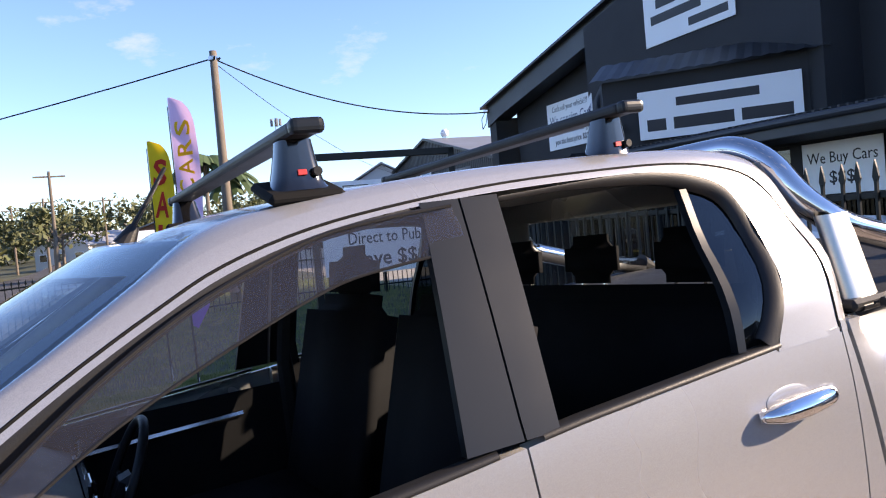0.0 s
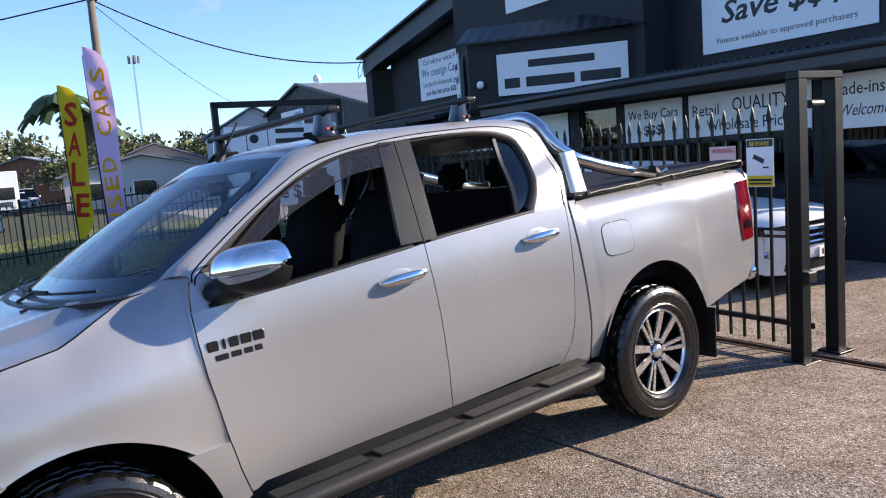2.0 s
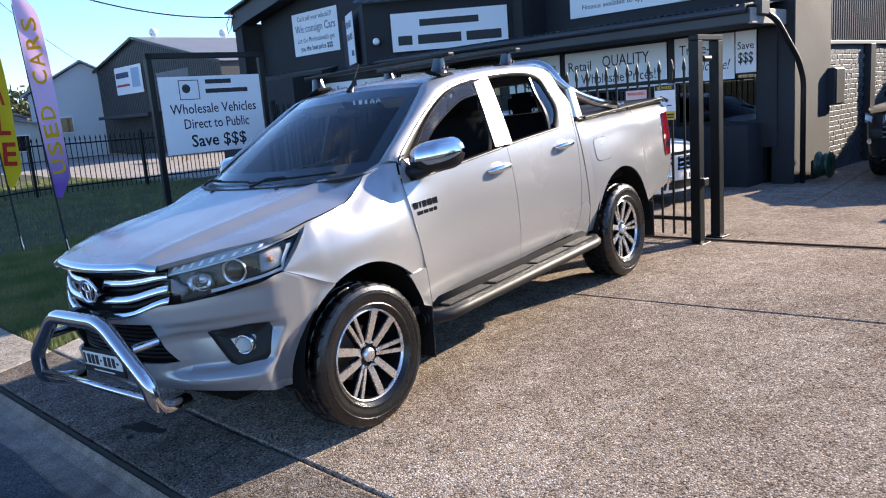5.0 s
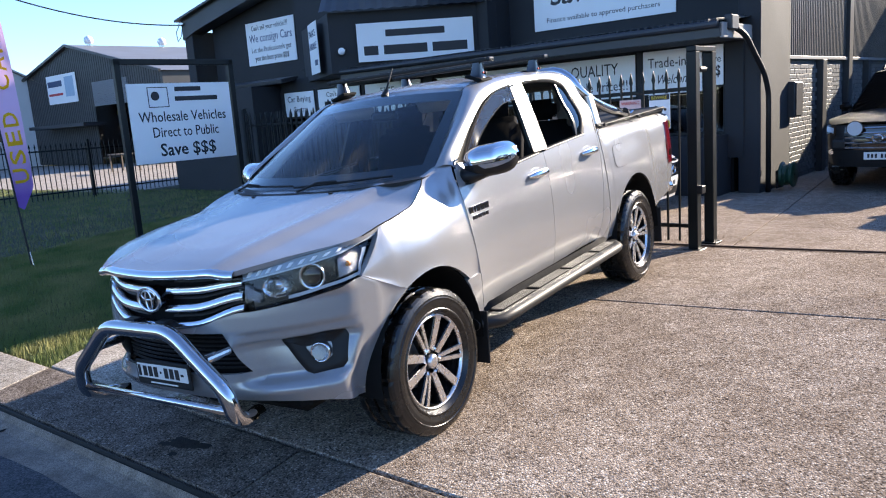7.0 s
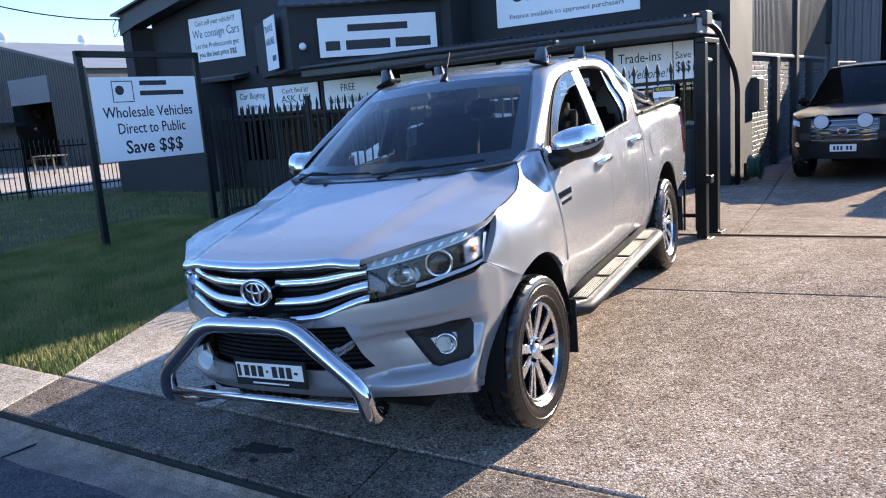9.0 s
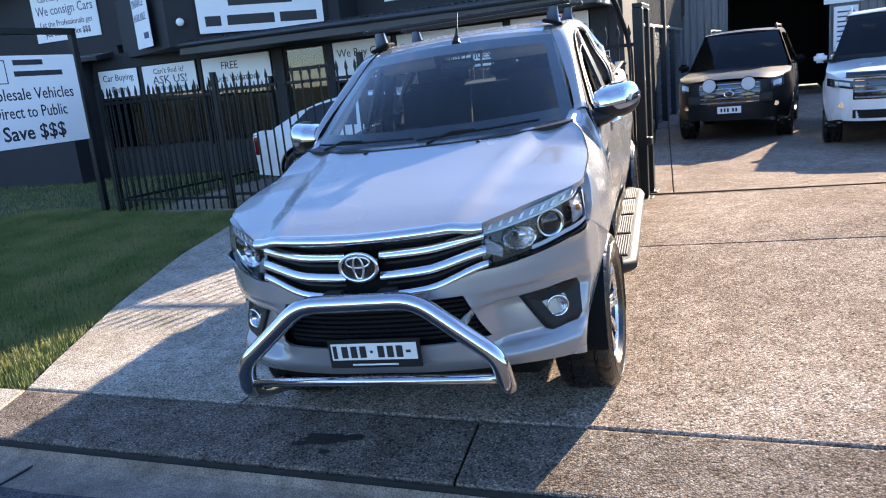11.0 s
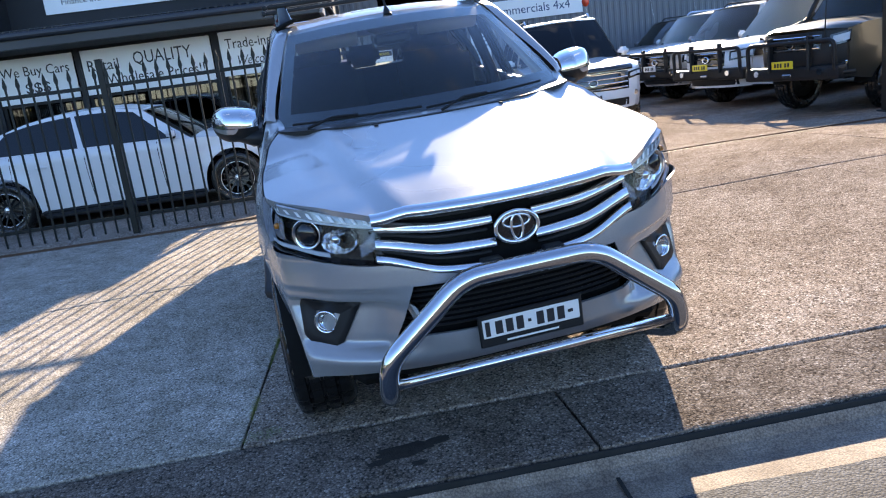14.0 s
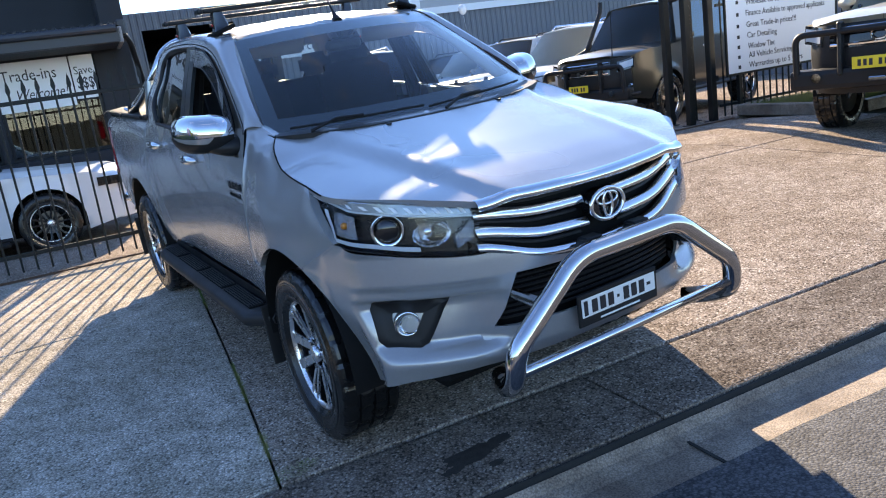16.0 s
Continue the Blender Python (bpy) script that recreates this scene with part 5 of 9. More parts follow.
for s in (1, -1):
    lampu = skin("headlamp", lamp_patch(0, 0.97, 0.02, 0.98, 0.048, 26, 10), BOWL, ute, None, s, "clear headlamp with a projector ring and chrome strips")
    for edge, t0, t1 in (("lower_rim", 0.0, 0.03), ("upper_rim", 0.97, 1.0)):
        skin(edge, [lamp_patch(0, 1.0, t0, t0, 0.0, 26, 1)[0], lamp_patch(0, 1.0, t1, t1, 0.05, 26, 1)[0]], GLOSS_BLACK, lampu, None, s)
    skin("lens", lamp_patch(0, 1.0, 0.0, 1.0, -0.003, 30, 10), LENS, lampu, None, s, out=(0.5, -1, 0)).visible_shadow = False
    upper = lambda k: ramp(k, [0, 0.5, 0.9, 1], [0.74, 0.77, 0.84, 0.95])
    skin("top_strip", lamp_patch(0.012, 0.97, upper, 0.975, 0.014, 30, 3), STRIP, lampu, (0, 0.014, -0.004), s, "silvery strip behind the daytime lamps")
    skin("strip_edge", lamp_patch(0.012, 0.97, lambda k: upper(k) - 0.035, upper, 0.010, 30, 2), DRL, lampu, (0, 0.012, 0), s)
    for i in range(11):
        k = lerp(0.05, 0.80, i / 10)
        g = [[lamp_at(k + dk + 0.022 * t, lerp(upper(k) + 0.04, 0.90, t), 0.008) for dk in (0, 0.012, 0.024)] for t in (0, 0.5, 1)]
        skin("led", g, LED, lampu, (0, 0.006, 0), s)
    skin("lower_strip", lamp_patch(0.36, 0.80, 0.07, 0.15, 0.016, 20, 2), DRL, lampu, (0, 0.014, 0), s)
    g = [[lamp_at(lerp(0.80, 0.90, smooth_step(q)) + w, lerp(0.07, 0.66, q) + (0.08 - q * 0.03 if w < 0 else 0) * (1 - q), 0.016) for w in (-0.028, 0.0)] for q in span(0, 1, 12)]
    skin("outer_strip", g, DRL, lampu, (0, 0.010, 0), s)
    # faceted high-beam bowl and the wedge beside the grille
    c = lamp_at(0.285, 0.40, 0.034)
    ax = Matrix.Translation((s * c.x, c.y, c.z)) @ Matrix.Rotation(radians(s * 22), 4, "Z") @ Matrix.Diagonal((1.25, 1, 0.86, 1))
    bm = lathe([(0.053, -0.012), (0.055, -0.016), (0.050, -0.010), (0.044, 0.002), (0.034, 0.012), (0.020, 0.018), (0.002, 0.020)], 14)
    bmesh.ops.rotate(bm, cent=(0, 0, 0), matrix=Matrix.Rotation(radians(90), 3, "Z"), verts=bm.verts)
    bmesh.ops.transform(bm, matrix=ax, verts=bm.verts)
    part("high_beam", bm, SATIN, lampu, "faceted bright bowl of the high beam")
    skin("inner_wedge", lamp_patch(0.03, 0.15, lambda k: ramp(k, [0.03, 0.15], [0.30, 0.12]), lambda k: ramp(k, [0.03, 0.15], [0.62, 0.34]), 0.022, 6, 2), REFLECTOR, lampu, (0, 0.02, 0), s)
    b = bmesh.new()
    bmesh.ops.create_uvsphere(b, u_segments=14, v_segments=8, radius=0.020)
    bmesh.ops.translate(b, vec=(Vector((s, 1, 1)) * lamp_at(0.30, 0.45, 0.022)), verts=b.verts)
    part("high_beam_bulb", b, CHROME, lampu, smooth=True)
    c = lamp_at(0.515, 0.43, 0.030)
    ax = Matrix.Translation((s * c.x, c.y, c.z)) @ Matrix.Rotation(radians(s * 30), 4, "Z")
    bm = lathe([(0.058, 0.016), (0.060, -0.006), (0.055, -0.010), (0.044, 0.006), (0.042, 0.012)], 36)
    bmesh.ops.rotate(bm, cent=(0, 0, 0), matrix=Matrix.Rotation(radians(90), 3, "Z"), verts=bm.verts)
    bmesh.ops.transform(bm, matrix=ax, verts=bm.verts)
    part("projector_ring", bm, SATIN, lampu, "bright ring round the projector lens", smooth=True)
    b = bmesh.new()
    bmesh.ops.create_uvsphere(b, u_segments=22, v_segments=12, radius=0.042)
    bmesh.ops.scale(b, vec=(1, 0.45, 1), verts=b.verts)
    bmesh.ops.transform(b, matrix=ax, verts=b.verts)
    part("projector", b, GLOSS_BLACK, lampu, smooth=True)
    # ribbed indicator bowl with an amber bulb
    skin("indicator_bowl", lamp_patch(0.66, 0.77, 0.20, 0.66, 0.024, 8, 8), REFLECTOR, lampu, (0, 0.02, 0), s, smooth=False)
    b = bmesh.new()
    bmesh.ops.create_uvsphere(b, u_segments=12, v_segments=8, radius=0.013)
    bmesh.ops.translate(b, vec=(Vector((s, 1, 1)) * lamp_at(0.715, 0.45, 0.020)), verts=b.verts)
    part("indicator", b, AMBER, lampu, smooth=True)

# fog lamps in black bezels
for s in (1, -1):
    corners = [(0.572, 0.722), (0.745, 0.742), (0.785, 0.735), (0.798, 0.70), (0.803, 0.585), (0.785, 0.560), (0.69, 0.553), (0.662, 0.563)]
    cx, cz = 0.71, 0.645
    grid = []
    pts = []
    for (a, b), (c, d) in zip(corners, corners[1:] + corners[:1]):
        pts += [(lerp(a, c, t), lerp(b, d, t)) for t in (0, 0.2, 0.4, 0.6, 0.8)]
    pts.append(pts[0])
    for k in (1.0, 0.94, 0.7, 0.4):
        dip = {1.0: -0.002, 0.94: -0.013, 0.7: -0.008, 0.4: -0.006}[k]
        grid.append([(lerp(cx, x, k), bumper_y(lerp(cx, x, k), lerp(cz, z, k)) + dip, lerp(cz, z, k)) for x, z in pts])
    fog = skin("fog_lamp", grid, BLACK, ute, (0, 0.03, 0), s, "round fog lamp in a black bezel")
    fy = bumper_y(0.712, 0.645)
    ax = Matrix.Translation((s * 0.712, fy - 0.012, 0.645)) @ Matrix.Rotation(radians(s * 22), 4, "Z")
    bm = lathe([(0.046, 0.03), (0.048, -0.006), (0.043, -0.012), (0.039, -0.004), (0.030, 0.012), (0.012, 0.02), (0.001, 0.022)], 28)
    bmesh.ops.rotate(bm, cent=(0, 0, 0), matrix=Matrix.Rotation(radians(90), 3, "Z"), verts=bm.verts)
    bmesh.ops.transform(bm, matrix=ax, verts=bm.verts)
    part("reflector", bm, CHROME, fog, smooth=True)
    b = bmesh.new()
    bmesh.ops.create_uvsphere(b, u_segments=20, v_segments=8, radius=0.040)
    bmesh.ops.scale(b, vec=(1, 0.25, 1), verts=b.verts)
    bmesh.ops.transform(b, matrix=ax, verts=b.verts)
    part("lens", b, LENS, fog, smooth=True).visible_shadow = False

# ---- cab upper: pillars, roof, glass ----
def up_x(y, z):
    x = 0.838 - 0.355 * (z - 1.28) - 0.08 * max(z - 1.5, 0) ** 1.5 - 0.018 * ((y - 1.6) / 1.0) ** 2
    low = smooth_step((1.60 - z) / 0.27) * smooth_step((y - 2.0) / 0.2)
    return lerp(x, side_x(min(y, 2.5), min(z, 1.335)) + 0.0015, low)


# paired lines along the cab side, from the cowl over the roof to the rear: door-frame line, rail line, inner line
rail = [  # door frame (y, z), rail (y, z), inner (x, y, z)
    ((0.500, 1.300), (0.490, 1.332), (0.736, 0.400, 1.332)),
    ((0.522, 1.335), (0.505, 1.385), (0.733, 0.448, 1.368)),
    ((0.665, 1.432), (0.640, 1.475), (0.701, 0.612, 1.464)),
    ((0.823, 1.530), (0.795, 1.566), (0.656, 0.785, 1.562)),
    ((0.97, 1.608), (0.95, 1.650), (0.613, 0.945, 1.665)),
    ((1.09, 1.662), (1.07, 1.708), (0.576, 1.060, 1.738)),
    ((1.25, 1.706), (1.24, 1.750), (0.555, 1.20, 1.772)),
    ((1.45, 1.734), (1.45, 1.774), (0.552, 1.45, 1.793)),
    ((1.70, 1.748), (1.70, 1.786), (0.552, 1.70, 1.803)),
    ((2.00, 1.752), (2.00, 1.788), (0.552, 2.00, 1.805)),
    ((2.13, 1.746), (2.18, 1.784), (0.552, 2.19, 1.802)),
    ((2.235, 1.728), (2.32, 1.772), (0.552, 2.34, 1.794)),
    ((2.315, 1.69), (2.44, 1.745), (0.552, 2.45, 1.775)),
    ((2.345, 1.62), (2.50, 1.70), (0.555, 2.515, 1.735)),
    ((2.340, 1.53), (2.53, 1.60), (0.60, 2.57, 1.63)),
    ((2.310, 1.44), (2.53, 1.48), (0.66, 2.585, 1.50)),
    ((2.235, 1.308), (2.495, 1.310), (0.70, 2.585, 1.31)),
]
for s in (1, -1):
    grid = []
    for (dy, dz), (ry, rz), inn in rail:
        d, r, n = Vector((up_x(dy, dz), dy, dz)), Vector((up_x(ry, rz) - 0.004, ry, rz)), Vector(inn)
        row = [d, d.lerp(r, 0.5) + Vector((0.002, 0, 0)), d.lerp(r, 0.93) + Vector((0.001, 0, 0)), r]
        row += [r.lerp(n, t) + Vector((0.012, 0, 0.010)) * math.sin(math.pi * t) for t in (0.33, 0.66)] + [n]
        grid.append(row)
    fine = [list(r) for r in zip(*[flow(c, 4) for c in zip(*grid)])]
    skin("cab_rail", fine, SILVER, ute, None, s)
    cut = [0.30] * 8 + [0.42, 0.45, 0.50, 0.55, 0.62, 0.70, 0.78, 0.82, 0.88]
    seam = [Vector((up_x(*(lerp(a, b, c) for a, b in zip(d, r))) + 0.0010 - 0.004 * c, lerp(d[0], r[0], c), lerp(d[1], r[1], c))) for (d, r, _), c in zip(rail, cut)]
    bm = tube(flow(seam, 4), 0.0032, 6)
    for q in bm.verts:
        q.co.x *= s
    if s < 0:
        bmesh.ops.reverse_faces(bm, faces=bm.faces)
    part("door_seam", bm, DARK, ute)
    # door's corner in front of the window, behind the mirror
    g = [[(up_x(y, z) - 0.0015, y, z) for y in span(gap_front(z) + 0.003, 0.62, 8)] for z in span(belt(0.5) - 0.012, 1.335, 8)]
    skin("door_corner", g, SILVER, ute, None, s)
# roof skin
grid = []
for k in span(0, 1, 34):
    row = []
    for u in span(-1, 1, 24):
        front = 1.06 - 0.125 * (1 - u * u)
        y = lerp(front, 2.50, k)
        edge = ramp(y, [1.0, 1.06, 1.2, 1.45, 1.7, 2.0, 2.19, 2.34, 2.45, 2.515], [1.70, 1.738, 1.772, 1.793, 1.803, 1.805, 1.802, 1.794, 1.775, 1.74])
        crown = 0.028 * (1 - u * u)
        groove = -0.006 * sum(math.exp(-((abs(u) - g) / 0.06) ** 2) for g in (0.32, 0.72)) * smooth_step((y - 1.25) / 0.15) * (1 - smooth_step((y - 2.24) / 0.15))
        nose = 0.03 * (1 - u * u) * (1 - smooth_step((y - 0.93) / 0.35))
        row.append((u * 0.556, y, edge + crown + groove + nose * 0.3))
    grid.append(row)
skin("roof", grid, SILVER, ute, (0, 0, -0.02))
# windscreen
base = lambda u: Vector((0.742 * u, 0.365 - 0.240 * (1 - abs(u) ** 3), 1.305 - 0.018 * (1 - u * u)))
head = lambda u: Vector((0.572 * u, 1.055 - 0.125 * (1 - u * u), 1.733 + 0.022 * (1 - u * u)))
grid = []
for t in span(0, 1, 16):
    grid.append([base(u).lerp(head(u), t) + Vector((0, -0.03, 0.03)) * math.sin(math.pi * t) * (1 - 0.7 * u * u) * 0.6 for u in span(-1, 1, 24)])
skin("windscreen", grid, SCREEN, ute, out=(0, -0.6, 0.8))
frit = [[p + Vector((0, 0.006, -0.004)) for p in r] for r in grid]
skin("windscreen_border", frit, GLOSS_BLACK, ute, hole=lambda j, i: 2 <= j < 14 and 1 <= i < 23)
# cowl panel and wipers
grid = [[base(u) + Vector((0, lerp(-0.095, 0.03, t), lerp(-0.009, 0.003, t))) for u in span(-1.0, 1.0, 24)] for t in span(0, 1, 3)]
skin("cowl", grid, BLACK, ute, (0, 0, -0.02))
for x0, x1, t0 in ((-0.66, -0.06, -0.005), (-0.04, 0.58, -0.005)):
    pts = [base(lerp(x0, x1, k) / 0.742).lerp(head(lerp(x0, x1, k) / 0.742), t0 + 0.022 * math.sin(k * 2.2)) + Vector((0, -0.018, 0.018)) for k in span(0, 1, 10)]
    wiper = part("wiper", tube(pts, 0.006, 6), BLACK, ute, "black windscreen wiper")
    part("arm", tube([pts[1] + Vector((0, -0.05, -0.02)), pts[3] + Vector((0, -0.016, 0.014)), pts[5] + Vector((0, -0.006, 0.008))], 0.007, 6), BLACK, wiper)

# side windows
top_f = [(0.560, 1.255), (0.630, 1.342), (0.738, 1.430), (0.862, 1.518), (0.987, 1.590), (1.10, 1.640), (1.25, 1.690), (1.37, 1.706), (1.472, 1.714)]
top_r = [(1.652, 1.724), (1.81, 1.730), (1.98, 1.728), (2.10, 1.718), (2.165, 1.700)]
top_q = [(2.205, 1.692), (2.28, 1.655), (2.30, 1.59), (2.285, 1.50), (2.245, 1.42), (2.19, 1.355)]
for s in (1, -1):
    doors = [o for o in ute.children if o.name.split(".")[0] in ("front_door", "rear_door")]
    fd = [o for o in doors if o.name.startswith("front_door")][0 if s > 0 else 1]
    rd = [o for o in doors if o.name.startswith("rear_door")][0 if s > 0 else 1]
    yb = lambda t: lerp(0.60, 1.50, t)
    fine = flow(top_f, 4)
    n = len(fine)
    low = [(lerp(0.565, 1.405, (i / (n - 1)) ** 1.1),) for i in range(n)]
    low = [(q[0], belt(q[0]) + 0.012) for q in low]
    grid = [[(up_x(lerp(a[0], b[0], t), lerp(a[1], b[1], t)) - 0.016, lerp(a[0], b[0], t), lerp(a[1], b[1], t)) for a, b in zip(low, fine)] for t in span(0, 1, 8)]
    # the front windows are wound down: only the upper edge of the glass shows
    skin("window_glass", [[(x - 0.012, y, z - 0.04) for x, y, z in r] for r in (grid[0], [(p[0], p[1], p[2] + 0.03) for p in grid[0]])], GLASS, fd, None, s, out=(1, 0, 0)).visible_shadow = False
    outf = flow([a[0] for a in rail[:8]], 12)
    outf = [outf[round(i * (len(outf) - 1) / (n - 1))] for i in range(n)]
    frame_grid = [[(up_x(*p) - 0.001, *p) for p in outf], [(up_x(*p) - 0.006, *p) for p in fine], [(up_x(*p) - 0.03, *p) for p in fine]]
    skin("window_frame", frame_grid, BLACK, fd, None, s)
    # smoked weather visor proud of the frame
    vis = [[(up_x(y, z) + 0.006 + 0.022 * t, y + 0.02 * t, z - 0.088 * t * (0.40 + 0.60 * smooth_step((y - 0.6) / 0.5)) + 0.012) for y, z in fine[3:] + [(1.535, 1.718)]] for t in span(0, 1, 5)]
    skin("weather_visor", vis, SMOKE, fd, None, s, "smoked plastic weather visor", out=(1, 0, 0))
    for row, r in ((vis[-1], 0.0032), (vis[0], 0.0045)):
        bm = tube([Vector((s * p[0], p[1], p[2])) for p in row], r, 6)
        part("visor_rim", bm, BLACK, fd)
    # belt strip
    for par, a, b in ((fd, 0.57, 1.44), (rd, 1.61, 2.215)):
        g = [[(side_x(y, belt(y) - 0.012) + dx, y, belt(y) + dz) for y in span(a - 0.04, b + 0.03, 14)] for dx, dz in ((0.002, -0.006), (0.003, 0.0), (-0.006, 0.007), (-0.03, 0.007))]
        skin("belt_moulding", g, BLACK, par, None, s)
    # satin black centre pillar trims
    def trim(par, left, right):
        g = [[(up_x(y, z) + 0.001, y, z) for y in span(left(z), right(z), 4)] for z in span(1.288, 1.742, 12)]
        skin("pillar_trim", g, PILLAR, par, (-0.02, 0, 0), s)
    trim(fd, lambda z: ramp(z, [1.28, 1.72], [1.408, 1.475]), lambda z: gap_mid(z) - G_)
    trim(rd, lambda z: gap_mid(z) + G_, lambda z: ramp(z, [1.28, 1.74], [1.610, 1.655]))
    # rear window, divider bar and quarter glass
    fine = flow(top_r, 4)
    n = len(fine)
    low = [(lerp(1.61, 2.12, i / (n - 1)), belt(lerp(1.61, 2.12, i / (n - 1))) + 0.012) for i in range(n)]
    grid = [[(up_x(lerp(a[0], b[0], t), lerp(a[1], b[1], t)) - 0.016, lerp(a[0], b[0], t), lerp(a[1], b[1], t)) for a, b in zip(low, fine)] for t in span(0, 1, 8)]
    # the nearside rear window is wound down, the other one is up
    rows_w = grid if s < 0 else [[(x - 0.012, y, z - 0.04) for x, y, z in grid[0]], [(x - 0.012, y, z - 0.01) for x, y, z in grid[0]]]
    skin("window_glass", rows_w, GLASS, rd, None, s, out=(1, 0, 0)).visible_shadow = False
    g = [[(up_x(y, z) - 0.004, y, z) for y in (lerp(2.12, 2.165, t), lerp(2.143, 2.188, t))] for t, z in [(t, lerp(belt(2.12) + 0.01, 1.700, t)) for t in span(0, 1, 8)]]
    skin("divider_bar", g, PILLAR, rd, (-0.02, 0, 0), s)
    dv = [(lerp(2.143, 2.188, t), lerp(belt(2.14) + 0.01, 1.698, t)) for t in span(1, 0, 10)]
    fq = flow(top_q, 2)
    g = [[(up_x(lerp(a[0], b[0], t), lerp(a[1], b[1], t)) - 0.012, lerp(a[0], b[0], t), lerp(a[1], b[1], t)) for t in span(0, 1, 3)] for a, b in zip(dv, fq)]
    skin("quarter_glass", g, PRIVACY, rd, None, s, out=(1, 0, 0))
    outl = flow([(1.66, 1.737)] + [a[0] for a in rail[9:]], 6)
    innl = [(1.652, 1.724), (1.85, 1.731), (2.10, 1.719), (2.205, 1.692), (2.27, 1.662), (2.298, 1.60), (2.29, 1.51), (2.25, 1.425), (2.19, 1.345)]
    innl = flow(innl, 6)
    g = [[(up_x(*p) - 0.001, *p) for p in outl], [(up_x(*p) - 0.005, *p) for p in innl], [(up_x(*p) - 0.03, *p) for p in innl]]
    skin("window_frame", g, BLACK, rd, None, s)
    # chrome door handles in shallow cups
    for par, y0, y1, z in ((fd, 1.255, 1.505, 1.147), (rd, 2.118, 2.368, 1.186)):
        xh = side_x((y0 + y1) / 2, z)
        pts = [Vector((xh + 0.004, y0, z)), Vector((xh + 0.030, y0 + 0.035, z + 0.004)), Vector((xh + 0.040, (y0 + y1) / 2, z + 0.008)), Vector((xh + 0.032, y1 - 0.04, z + 0.010)), Vector((xh + 0.004, y1, z + 0.010))]
        pts = rounded(pts, 0.06, 5)
        bm = tube(pts, [0.013 + 0.012 * math.sin(math.pi * i / (len(pts) - 1)) for i in range(len(pts))], 12)
        for q in bm.verts:
            q.co.x *= s
        if s < 0:
            bmesh.ops.reverse_faces(bm, faces=bm.faces)
        hd = part("handle", bm, CHROME, par, "chrome handle", smooth=True)
        cup = [[(side_x(yc + 0.075 * k * math.cos(a), z + 0.018 + 0.030 * k * math.sin(a)) + {1.0: 0.0004, 0.9: 0.0012, 0.5: 0.0012, 0.05: 0.0012}[k], yc + 0.075 * k * math.cos(a), z + 0.018 + 0.030 * k * math.sin(a)) for a in [i * math.tau / 20 for i in range(21)]] for yc in ((y0 + y1) / 2 - 0.015,) for k in (1.0, 0.9, 0.5, 0.05)]
        skin("handle_cup", cup, SILVER, par, None, s)

# mirrors: chrome cap over a black foot
LENS_STRIP = surf("indicator_lens", (0.42, 0.40, 0.40), 0.10, 0.3, 0.3, 40, 0.2, 120, coat=0.8, bump=0.1)
for s in (1, -1):
    mir = ute
    def cap_at(t, an, grow=1.0):
        """A point of the mirror housing: t from the door outwards, an round its front from below to above."""
        e = max(1 - max((t - 0.50) / 0.50, 0) ** 3.0, 0.02) ** 0.5 * ramp(t, [0, 0.12, 0.3], [0.80, 0.93, 1.0])
        back = lerp(0.672, 0.762, t)
        deep = ramp(t, [0, 0.3, 0.7, 1], [0.125, 0.160, 0.150, 0.075]) * e ** 0.5
        mid, half = ramp(t, [0, 1], [1.320, 1.342]), 0.093 * e * grow
        return Vector((lerp(0.828, 1.064, t), back - 1.04 * deep * max(math.cos(an), 0) ** 0.62 * grow, mid + half * math.sin(an)))
    def shell(lo, hi, mat, nm, grow):
        g = [[cap_at(t, lerp(lo(t), hi(t), a), grow) for a in span(0, 1, 16)] for t in span(0, 1, 22)]
        return skin(nm, g, mat, mir, (0, 0.012, 0), s)
    split = lambda t: lerp(-0.05, -0.16, t)
    mir = tagged(shell(split, lambda t: 1.57, CHROME, "door_mirror", 1.0), "chrome-capped door mirror on a black foot")
    shell(lambda t: -1.57, split, BLACK, "lower_shell", 0.97)
    g = [[(x, lerp(0.672, 0.762, (x - 0.85) / 0.212) + 0.004, lerp(1.326, 1.345, (x - 0.85) / 0.212) + k * 0.074 * (1 - max((x - 0.96) / 0.10, 0) ** 3) ** 0.5) for x in span(0.858, 1.05, 12)] for k in span(-1, 1, 4)]
    skin("mirror_glass", g, CHROME, mir, None, s)
    g = [[cap_at(t, split(t) - lerp(0.03, 0.32, k) * min((t - 0.40) / 0.12, 1.0), 1.005) for t in span(0.42, 0.99, 14)] for k in (0, 0.5, 1)]
    skin("indicator", g, LENS_STRIP, mir, (0, 0.008, 0), s)
    bm = tube([(s * 0.79, 0.585, 1.250), (s * 0.86, 0.60, 1.258), (s * 0.95, 0.65, 1.285)], [0.075, 0.06, 0.035], 12)
    bmesh.ops.scale(bm, vec=(1, 1, 0.7), space=Matrix.Translation((0, 0, -1.26)), verts=bm.verts)
    part("foot", bm, BLACK, mir, smooth=True)

# ---- wheels ----
WHEELS = {}


